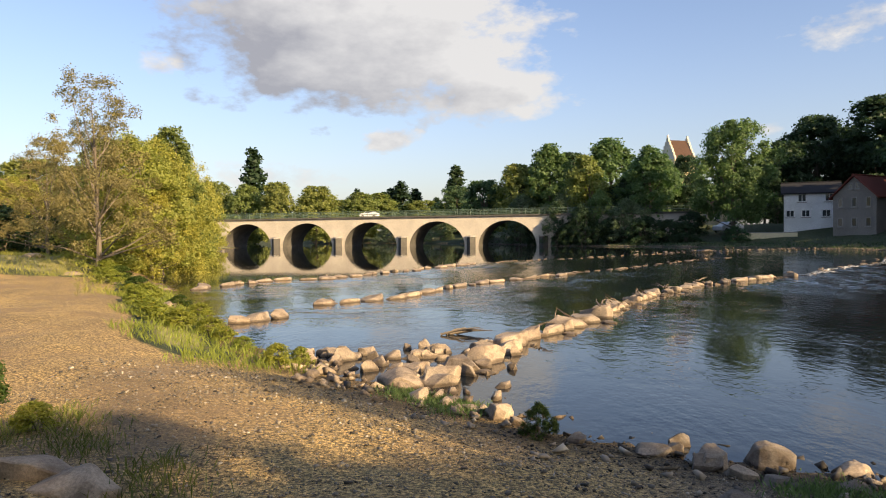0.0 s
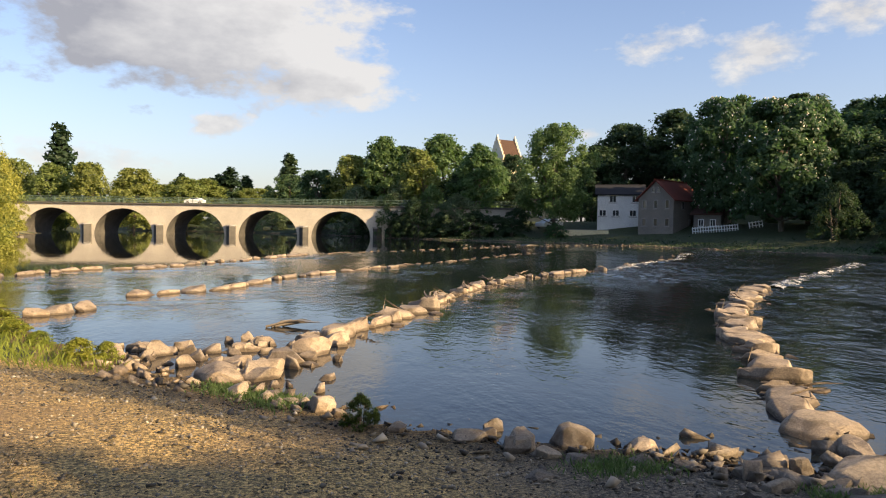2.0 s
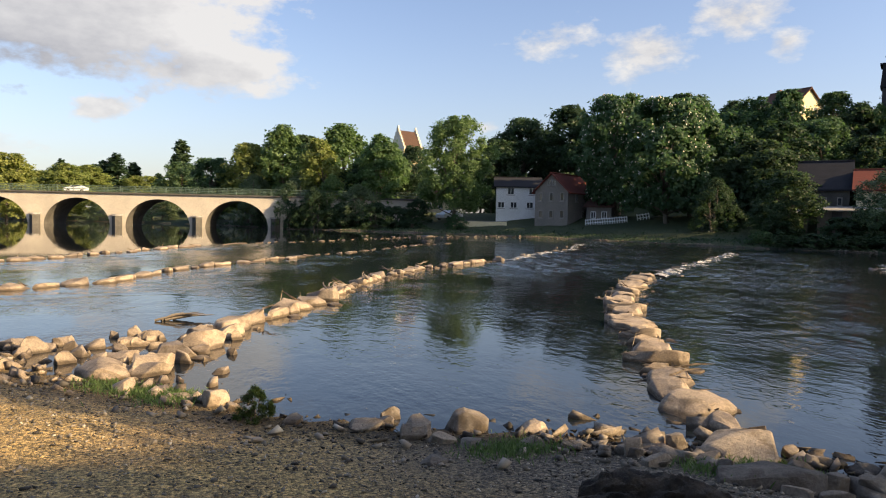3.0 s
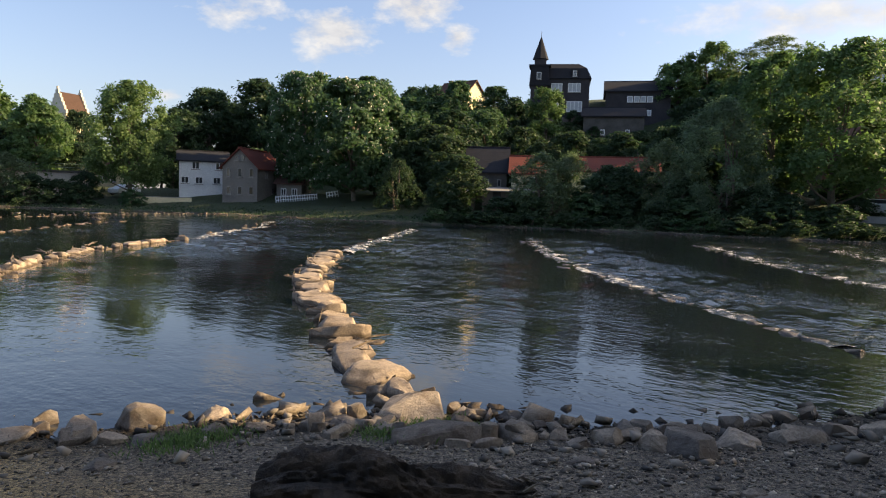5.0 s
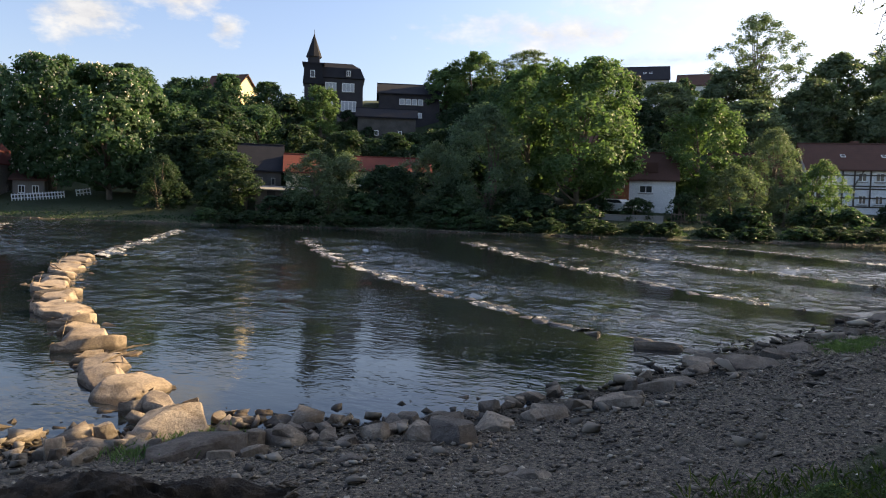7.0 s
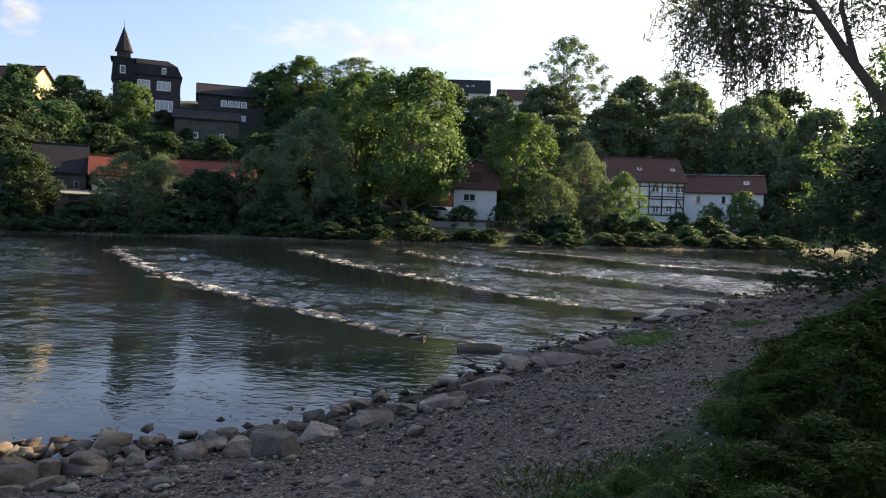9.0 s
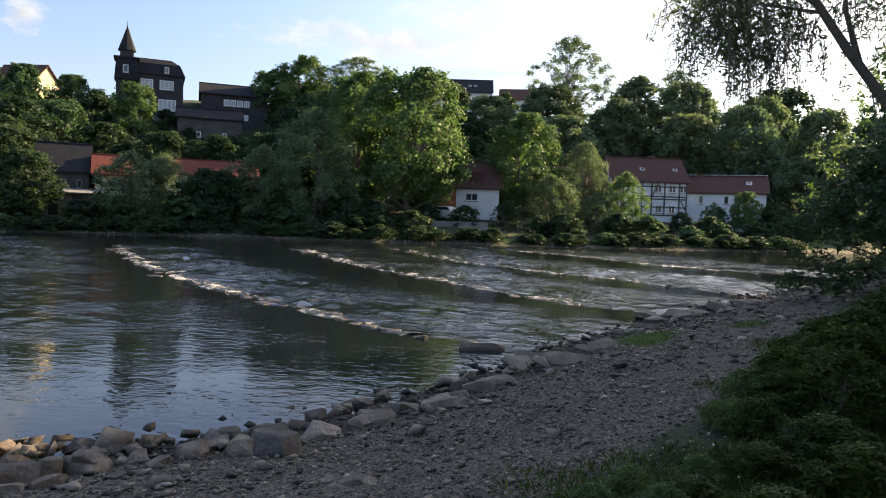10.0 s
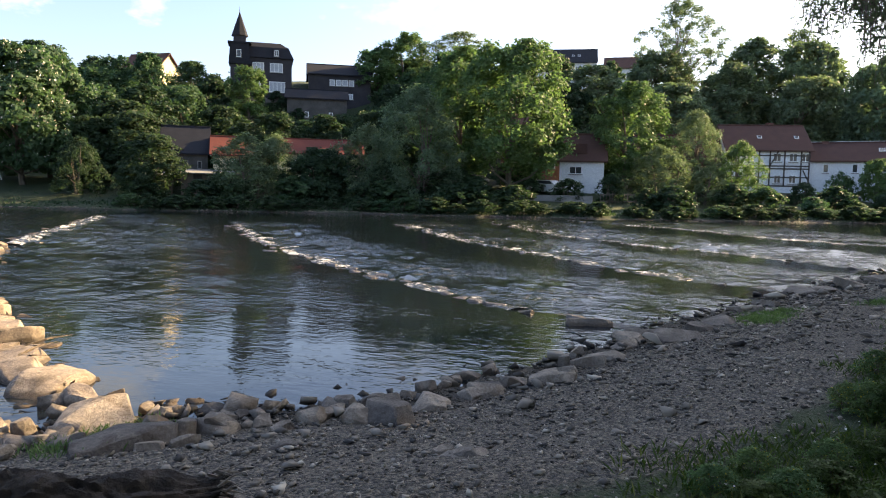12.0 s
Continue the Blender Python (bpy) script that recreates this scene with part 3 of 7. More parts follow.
LINE_E = [(22.5, -4.4), (24.5, -2.6), (26.4, -1.0), (27.5, 0.7), (29.6, 3.1), (33.0, 6.2), (43.2, 12.4)]
LINE_F = [(33, -11), (35.1, -6.2), (37.5, -3.2), (43.6, 0.4), (48, 5.2)]

SUNLIT = "row of large pale sandstone blocks across the river"
weir(SUNLIT, LINE_A[1:5], 0.72, 0.70, 0.66, 0.7, 0.095, 1, 0.08, 0.8)
weir("row of pale sandstone blocks running out into the river", LINE_A[4:], 0.70, 0.68, 0.60, 0.6, 0.065, 31, 0.10, 0.7)
weir("broken row of low stones and rubble across the river", LINE_A_FAR, 1.3, 0.7, 0.5, 0.4, 0.05, 2, 0.5, 0.5, CHIPS)
weir("low row of pale stones across the river", LINE_UP[:6], 0.80, 0.80, 0.55, 0.5, 0.06, 3, 0.14, 0.6)
weir("far end of a low stone row, mostly under water", LINE_UP[5:], 0.9, 0.9, 0.5, 0.4, 0.045, 23, 0.3, 0.5, CHIPS)
weir("far end of the upper stone row, mostly under water", LINE_TOP[7:], 1.0, 0.9, 0.5, 0.4, 0.045, 24, 0.4, 0.5, CHIPS)
weir("upper row of pale stones holding back the still water", LINE_TOP[:8], 0.86, 0.84, 0.58, 0.5, 0.08, 4, 0.2, 0.5)
weir("row of large flat sandstone blocks reaching out from the bank", LINE_B, 0.62, 0.62, 0.84, 0.6, 0.065, 5, 0.05, 0.9)
weir("broken smaller blocks wedged into the flat weir", LINE_B, 0.24, 0.36, 0.34, 0.4, 0.03, 15, 0.25, 0.8, CHIPS)
weir("broken smaller blocks wedged into the long weir", LINE_A[1:], 0.26, 0.4, 0.36, 0.4, 0.04, 16, 0.24, 0.5, CHIPS)
weir("overflowed row of low stones in the river", LINE_B_FAR, 1.0, 0.6, 0.5, 0.36, 0.03, 6, 0.3, 0.5, WET_STONES)
weir("overflowed row of dark wet stones with white water", LINE_C, 0.55, 0.6, 0.4, 0.34, 0.030, 7, 0.16, 0.6, WET_STONES)
weir("overflowed row of dark wet stones far out in the river", LINE_D, 0.9, 0.7, 0.5, 0.34, 0.022, 8, 0.2, 0.6, WET_STONES)
weir("overflowed row of low wet stones near the bend", LINE_E, 1.2, 0.8, 0.5, 0.34, 0.018, 9, 0.2, 0.6, WET_STONES)
weir("overflowed row of low wet stones by the bend", LINE_F, 1.5, 0.8, 0.5, 0.34, 0.018, 10, 0.3, 0.6, WET_STONES)


def river():
    """The river's surface: each weir breaks the water on its lower side, and it settles again before the next."""
    def lines(lo, a, b, hi):
        out, d, v = list(np.arange(a, b, 0.2)), 0.2, b
        while v < hi:
            out.append(v)
            d *= 1.1
            v += d
        d, v = 0.2, a - 0.2
        while v > lo:
            out.insert(0, v)
            d *= 1.1
            v -= d
        return np.array([lo] + out + [hi])
    xs, ys = lines(-140, 4, 62, 340), lines(-260, -16, 44, 340)
    px, py = np.meshgrid(xs, ys)
    p = np.stack((px.ravel(), py.ravel()), 1)
    still = ease(from_line(p, np.array(LINE_TOP, float)), -0.5, 1.5)
    chop = 0.085 * (1 - still) + 0.012
    for line, amount, run in ((LINE_TOP, 0.34, 8), (LINE_UP, 0.30, 8), (LINE_A, 0.17, 8), (LINE_A_FAR, 0.55, 15), (LINE_B, 0.36, 9), (LINE_B_FAR, 0.5, 10),
                              (LINE_C, 0.60, 6.5), (LINE_D, 0.66, 8), (LINE_E, 0.7, 10), (LINE_F, 0.7, 14)):
        d = -from_line(p, np.array(line, float))
        calm = 0.2 + 0.8 * ease(from_line(p, SHORE_NEAR), 2.0, 9.0) if line in (LINE_A, LINE_B) else 1.0
        chop = np.maximum(chop, calm * amount * ease(d, -0.1, 0.5) * (1 - ease(d, 0.25 * run, run)))
    # short broken waves where the river runs over the weirs
    r = np.random.default_rng(44)
    warp = 0.5 * np.sin(p[:, :1] * 0.9 + 1.3 * p[:, 1:]) + 0.4 * np.sin(1.7 * p[:, :1] - 0.8 * p[:, 1:] + 2)
    z = np.zeros(len(p))
    for k in range(22):
        length, a = r.uniform(0.5, 0.9), r.normal() * 1.2 + radians(-40)
        z += length * np.sin((p[:, 0] * math.cos(a) + p[:, 1] * math.sin(a)) * 6.283 / length + r.uniform(0, 6.28) + 2.2 * warp[:, 0] * r.uniform(0.4, 1.0))
    gust = 0.85 + 0.3 * np.sin(p[:, 0] * 0.8 + 2 * warp[:, 0]) * np.sin(p[:, 1] * 0.7 - 1.5 * warp[:, 0])
    z *= 0.0090 * gust * ease(chop, 0.09, 0.66)
    k = np.arange(len(p)).reshape(len(ys), len(xs))
    faces = np.stack((k[:-1, :-1], k[:-1, 1:], k[1:, 1:], k[1:, :-1]), -1).reshape(-1, 4)
    me = mesh_of("water", np.column_stack((p, z)).tolist(), faces.tolist(), WATER, True)
    me.attributes.new("chop", "FLOAT", "POINT").data.foreach_set("value", chop.astype(np.float32))
    return tagged(new("water", me), "dark rippled river water mirroring sky and trees", "river", kind="structure")


river()


def crest(line, width, rise, seed):
    """Water that heaps up and breaks below a weir."""
    r = np.random.default_rng(seed)
    verts, faces, n = [], [], 9
    spots = list(along(line, 0.16, r))
    for q, yaw in spots:
        c, s = math.cos(radians(yaw)), math.sin(radians(yaw))
        for k in range(n):
            u = k / (n - 1)
            off = (u - 0.25) * width * max(0.25, 0.8 + 1.1 * noise.noise(q * 0.7)) + 0.12 * noise.noise(q * 2.1)
            z = 1.6 * rise * math.sin(math.pi * u) ** 1.3 * (0.45 + 1.1 * abs(noise.noise(Vector((q.x * 1.7, q.y * 1.7, 3 * u + seed))))) - 0.012
            z -= 0.05 * max(0.0, 0.25 - noise.noise(Vector((q.x * 0.8, q.y * 0.8, seed + 1.5 * u))))
            verts.append((q.x + s * off, q.y - c * off, z))
    for i in range(len(spots) - 1):
        for k in range(n - 1):
            a = i * n + k
            faces.append((a, a + 1, a + n + 1, a + n))
    return tagged(new("white_water", mesh_of("white_water", verts, faces, FOAM, True)), "broken white water running off a stone weir", "water", kind="structure")


crest(LINE_C[2:], 1.0, 0.035, 1)
crest(LINE_D[1:], 1.3, 0.035, 2)
crest(LINE_E[1:], 1.5, 0.03, 3)
crest(LINE_F[1:], 1.6, 0.03, 4)
crest(LINE_B_FAR, 0.9, 0.07, 5)
crest(LINE_A_FAR, 1.0, 0.05, 6)

# ---- bridge ----
BRIDGE_A, BRIDGE_B = Vector((-28.8, 110.2, 0)), Vector((2.2, 102.4, 0))      # first and fourth pier, at the water
BAY = (BRIDGE_B - BRIDGE_A).length / 3
DECK, DEPTH = 4.35, 7.0


def arch_bridge():
    way = (BRIDGE_B - BRIDGE_A).normalized()
    m = Matrix.Translation(BRIDGE_A) @ pose(0, 0, 0, 0, 0, math.degrees(math.atan2(way.y, way.x)))
    head = thing("arch_bridge", "pale rendered road bridge with round arches over the river", "bridge", m)
    lo, hi, n, a, b = -2, 5, 28, 4.3, 3.85
    verts, faces = [], []

    def quad(*p):
        base = len(verts)
        verts.extend(p)
        faces.append(tuple(range(base, base + 4)))
    for k in range(lo, hi):
        vault = ([], [])
        c = (k + 0.5) * BAY
        xs = [c - BAY / 2] + [c - a * math.cos(math.pi * i / n) for i in range(n + 1)] + [c + BAY / 2]
        zs = [-1.5] + [b * math.sin(math.pi * i / n) - 0.1 for i in range(n + 1)] + [-1.5]
        zs[0], zs[-1] = -1.5, -1.5
        for i in range(n + 2):
            x0, x1, z0, z1 = xs[i], xs[i + 1], zs[i], zs[i + 1]
            if i in (0, n + 1):
                z0 = z1 = -1.5
            for y, flip in ((0, False), (DEPTH, True)):
                p = [(x0, y, z0), (x1, y, z1), (x1, y, DECK), (x0, y, DECK)]
                quad(*(p[::-1] if flip else p))
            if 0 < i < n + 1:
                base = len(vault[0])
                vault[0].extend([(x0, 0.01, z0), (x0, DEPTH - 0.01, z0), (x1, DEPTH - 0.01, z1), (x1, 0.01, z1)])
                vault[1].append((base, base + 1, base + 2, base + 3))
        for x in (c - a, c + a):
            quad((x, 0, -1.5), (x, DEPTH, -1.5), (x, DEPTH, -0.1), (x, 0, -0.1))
        # the undersides of the arches take a darker colour than the walls
        part("vault", mesh_of("vault", *vault, DARK_STONE), None, head, "dark vaulting under an arch")
    part("wall", mesh_of("wall", verts, faces, PLASTER_BRIDGE), None, head, "cream rendered bridge wall, stained below the ledge")
    part("deck", box(lo * BAY - 6, hi * BAY + 10, 0.25, DEPTH - 0.25, DECK - 0.02, DECK + 0.18), CONCRETE, head, "asphalt deck")
    part("ledge", box(lo * BAY - 6, hi * BAY + 10, -0.22, 0.3, DECK, DECK + 0.24, bevel=0.03), DARK_STONE, head, "dark stone ledge under the railing")
    part("ledge", box(lo * BAY - 6, hi * BAY + 10, DEPTH - 0.3, DEPTH + 0.22, DECK, DECK + 0.24, bevel=0.03), DARK_STONE, head)
    for x0, x1 in ((lo * BAY - 6, lo * BAY), (hi * BAY, hi * BAY + 10)):
        part("abutment", box(x0, x1, 0.02, DEPTH - 0.02, -1.5, DECK - 0.004), PLASTER_BRIDGE, head)
    for k in range(lo + 1, hi):
        x = k * BAY
        bm = prism([(x - 0.62, 0.1), (x - 0.62, -0.4), (x, -1.0), (x + 0.62, -0.4), (x + 0.62, 0.1)], -1.5, 1.35)
        pier = part("pier", bm, DARK_STONE, head, "weathered dark stone pier with a pointed cutwater")
        cap = prism([(x - 0.7, 0.05), (x - 0.7, -0.46), (x, -1.1), (x + 0.7, -0.46), (x + 0.7, 0.05)], 1.35, 1.58)
        for v in cap.verts:
            if v.co.z > 1.5:
                v.co.y = v.co.y * 0.5
        part("pier_cap", cap, CONCRETE, pier)
    rail = ([], [])
    for y in (0.03, DEPTH - 0.03):
        for z in (DECK + 0.62, DECK + 1.08):
            add_tube(rail, [(lo * BAY - 6, y, z), (hi * BAY + 10, y, z)], [0.04, 0.04], 5)
    part("handrail", mesh_of("handrail", *rail, IRON_GREEN), None, head, "green painted steel handrail")
    post = mesh_of("post", *tube_rows([(0, 0, 0), (0, 0, 0.86)], [0.045, 0.045], 5), IRON_GREEN)
    bars = ([], [])
    x = lo * BAY - 6
    i = 0
    while x < hi * BAY + 10:
        if i % 12 == 0:
            for y in (0.03, DEPTH - 0.03):
                ob = part("post", post, None, head)
                ob.location = (x, y, DECK + 0.23)
        else:
            add_tube(bars, [(x, 0.03, DECK + 0.24), (x, 0.03, DECK + 1.06)], [0.014, 0.014], 4)
        x += 0.17
        i += 1
    tagged(part("bars", mesh_of("bars", *bars, IRON_GREEN), None, head, "thin upright railing bars"), kind="stuff")
    return head, m


bridge, BRIDGE_POSE = arch_bridge()


def car(m, paint, label):
    head = thing("car", label, "car", m)
    side = [(-2.1, 0.35), (-2.15, 0.75), (-1.9, 0.95), (-1.2, 1.0), (-0.55, 1.42), (0.9, 1.45), (1.6, 1.05), (2.1, 0.95), (2.15, 0.4), (1.9, 0.28), (-1.9, 0.28)]
    bm = prism(side, -0.82, 0.82, "y")
    for v in bm.verts:
        if v.co.z > 1.1:
            v.co.y *= 0.8
    bmesh.ops.bevel(bm, geom=list(bm.edges), offset=0.04, segments=1, affect="EDGES")
    body = part("body", bm, paint, head)
    for y in (-1, 1):
        pane = prism([(-0.95, 1.04), (-0.5, 1.36), (0.8, 1.38), (1.3, 1.06)], 0.0, 0.02, "y")
        for v in pane.verts:
            v.co.y = y * (0.80 + 0.01 - 0.14 * max(0, (v.co.z - 1.0)) / 0.4 + v.co.y)
        part("side_window", pane, GLASS, body)
    wheel = None
    for x in (-1.3, 1.3):
        for y in (-0.74, 0.74):
            tyre = mesh_of("wheel", *tube_rows([(x, y - 0.1, 0.31), (x, y + 0.1, 0.31)], [0.31, 0.31], 14), RUBBER)
            wheel = part("wheel", tyre, None, head)
            part("rim", mesh_of("rim", *tube_rows([(x, y - 0.11, 0.31), (x, y + 0.11, 0.31)], [0.19, 0.19], 10), CONCRETE), None, wheel)
    return head


car(BRIDGE_POSE @ pose(15.0, 2.4, DECK + 0.18) @ Matrix.Diagonal((0.7, 0.7, 0.7, 1)), CAR_PAINT, "small white car crossing the bridge")

# ---- houses ----


def add_window(head, m, w, h, frame_material=FRAME_PAINT, bars=1, pane=None):
    """A window set on a wall; m: its place, with the wall's outside at -y."""
    f = 0.09
    bm = bmesh.new()
    rings = [[bm.verts.new((sx * a, y, sz * b)) for sx, sz in ((-1, -1), (1, -1), (1, 1), (-1, 1))]
             for y, a, b in ((-0.05, w / 2, h / 2), (-0.05, w / 2 - f, h / 2 - f), (0.03, w / 2 - f, h / 2 - f), (0.03, w / 2, h / 2))]
    for r in range(4):
        one, two = rings[r], rings[(r + 1) % 4]
        for k in range(4):
            bm.faces.new((one[k], one[(k + 1) % 4], two[(k + 1) % 4], two[k]))
    bmesh.ops.recalc_face_normals(bm, faces=bm.faces)
    win = part("window", bm, frame_material, head)
    win.matrix_local = m
    for k in range(bars):
        x = -w / 2 + w * (k + 1) / (bars + 1)
        part("glazing_bar", box(x - 0.035, x + 0.035, -0.045, 0.025, -h / 2 + f, h / 2 - f), frame_material, win)
    part("pane", box(-w / 2 + f, w / 2 - f, -0.015, 0.01, -h / 2 + f, h / 2 - f), pane or GLASS, win)
    part("sill", box(-w / 2 - 0.08, w / 2 + 0.08, -0.14, 0.02, -h / 2 - 0.09, -h / 2 - 0.002), CONCRETE, win)
    return win


def side_pose(side, width, depth, u, z):
    """A place on a wall of a house: its front (-y), right, left or back wall."""
    return {"front": pose(u, -depth / 2 - 0.001, z), "back": pose(-u, depth / 2 + 0.001, z, 0, 0, 180),
            "right": pose(width / 2 + 0.001, u, z, 0, 0, 90), "left": pose(-width / 2 - 0.001, -u, z, 0, 0, -90)}[side]


def house(label, at, yaw, width, depth, eave, ridge, wall, roof, windows=(), along_front=True, hip=0.0, chimneys=(), category="house", over=0.35, frame_paint=FRAME_PAINT, pane=None):
    """A house on z = 0 of its place, front towards -y. windows: (side, across, height of middle, wide, high, bars)."""
    head = thing("house", label, category, pose(*at, 0, 0, -yaw))
    w, d = width / 2, depth / 2
    if along_front:
        body = prism([(-d, -2.0), (d, -2.0), (d, eave), (0, ridge - 0.06), (-d, eave)], -w, w, "x")
    else:
        body = prism([(-w, -2.0), (w, -2.0), (w, eave), (0, ridge - 0.06), (-w, eave)], -d, d, "y")
    part("wall", body, wall, head)
    run, other = (d, w) if along_front else (w, d)
    slope = (ridge - eave) / run
    t = 0.16
    for s in (-1, 1):
        e = run + over
        low = eave - over * slope
        pts = [(0, ridge), (s * e, low), (s * e, low + t), (0, ridge + t)]
        bm = prism(pts, -other - over, other + over, "x" if along_front else "y")
        if hip:
            for v in bm.verts:
                q = v.co.x if along_front else v.co.y
                up = max(0.0, v.co.z - low) / (ridge - low)
                if along_front:
                    v.co.x = q - math.copysign(hip * up, q)
                else:
                    v.co.y = q - math.copysign(hip * up, q)
        part("roof", bm, roof, head)
    part("ridge_cap", box(-other - over + hip, other + over - hip, -0.14, 0.14, ridge + 0.06, ridge + t + 0.07, bevel=0.03) if along_front
         else box(-0.14, 0.14, -other - over + hip, other + over - hip, ridge + 0.06, ridge + t + 0.07, bevel=0.03), roof, head)
    for cx, cy, ch in chimneys:
        bm = box(cx - 0.3, cx + 0.3, cy - 0.3, cy + 0.3, eave, ridge + ch, bevel=0.02)
        add_box(bm, cx - 0.37, cx + 0.37, cy - 0.37, cy + 0.37, ridge + ch, ridge + ch + 0.1)
        part("chimney", bm, BRICK_WALL, head)
    for side, u, z, ww, hh, bars in windows:
        add_window(head, side_pose(side, width, depth, u, z), ww, hh, frame_paint, bars, pane)
    return head


def row(side, z, w, h, bars, *across):
    return [(side, u, z, w, h, bars) for u in across]


def skylight(head, x, y, z, tilt, w=0.6, h=0.8, name="skylight"):
    ob = part(name, box(-w / 2, w / 2, -0.04, 0.06, -h / 2, h / 2, bevel=0.02), FRAME_PAINT, head)
    ob.matrix_local = pose(x, y, z, tilt, 0, 0)
    part("pane", box(-w / 2 + 0.08, w / 2 - 0.08, -0.055, -0.03, -h / 2 + 0.08, h / 2 - 0.08), GLASS, ob)
    return ob


# white house and grey gabled house by the far bank
white_house = house("white rendered two-storey house with a low dark roof", (44.5, 88.0, 3.2), 25, 6.0, 6.5, 3.2, 4.5, WHITE_WALL, SLATE_ROOF,
                    row("front", 2.6, 0.95, 1.0, 1, -1.0, 1.9) + row("front", 0.7, 0.95, 0.9, 1, -2.3, -0.6, 1.6))
grey_house = house("grey rendered gabled house with a red tiled roof", (47.3, 79.7, 1.3), 56, 4.6, 8.0, 4.3, 6.5, GREY_WALL, RED_ROOF,
                   row("front", 3.6, 0.55, 1.1, 0, -1.5, 0.0, 1.5) + row("front", 1.4, 0.6, 1.0, 0, -1.5, 0.0, 1.5) + row("front", 5.4, 0.45, 0.7, 0, -0.35, 0.35)
                   + row("right", 3.5, 0.7, 1.0, 1, -1.5, 1.5) + row("right", 1.4, 0.7, 1.0, 1, 0.5, 2.5), along_front=False, frame_paint=CONCRETE)
house("pale low annex below the chestnut trees", (51.2, 76.5, 1.2), 50, 3.2, 4.5, 2.6, 3.6, GREY_WALL, BROWN_ROOF, row("front", 1.5, 0.7, 0.9, 1, -0.7, 0.7))

# the stepped-gable tower


def tower():
    head = thing("gable_tower", "pale stone tower house with white stepped gables and a brown roof", "tower", pose(41.2, 130.0, 1.6, 0, 0, 22))
    part("wall", box(-2.3, 2.3, -2.0, 2.0, -0.5, 13.4), CREAM_WALL, head)
    for s in (-1, 1):
        part("roof", prism([(0, 16.9), (s * 2.1, 13.3), (s * 2.1, 13.55), (0, 17.15)], -2.0, 2.0, "x"), UMBER_ROOF, head, "steep brown tiled roof")
    for x in (-2.2, 2.2):
        bm = bmesh.new()
        for k in range(6):
            w = 2.1 - 0.35 * k
            add_box(bm, x - 0.16, x + 0.16, -w, w, 13.4 + 0.68 * k - (0.01 if k else 0), 13.4 + 0.68 * (k + 1))
        add_box(bm, x - 0.13, x + 0.13, -0.15, 0.15, 17.4, 18.0)
        part("stepped_gable", bm, PALE_WALL, head, "pale stepped gable")
    for z in (4.0, 7.0, 10.0):
        add_window(head, pose(0.4, -2.001, z), 0.7, 1.2, bars=1)
        add_window(head, pose(-2.301, 0.3, z, 0, 0, -90), 0.7, 1.2, bars=1)
    return head


tower()
house("ochre rendered low house half hidden behind trees", (45.2, 121.5, 2.4), 30, 6.0, 5.0, 3.2, 5.0, CREAM_WALL, BROWN_ROOF, row("front", 1.8, 0.8, 1.0, 1, -1.5, 0.5))

# yellow gabled house on the hill
house("ochre house with a sunlit gable high on the wooded slope", (90.8, 84.8, 16.7), 85, 6.8, 6.0, 3.8, 6.4, CREAM_WALL, BROWN_ROOF,
      row("right", 3.0, 0.9, 1.2, 1, -1.4, 1.4) + row("front", 3.0, 0.9, 1.2, 1, -2.0, 0.0, 2.0), chimneys=[(-2.4, 0.4, 0.5)])

house("cream gabled house with a brown roof beyond the thicket", (-39.5, 58.0, 0.6), -40, 7.0, 8.0, 3.0, 6.2, CREAM_WALL, BROWN_ROOF, row("front", 1.6, 0.9, 1.1, 1, -1.8, 1.8))

# the slate-clad manor with its spire


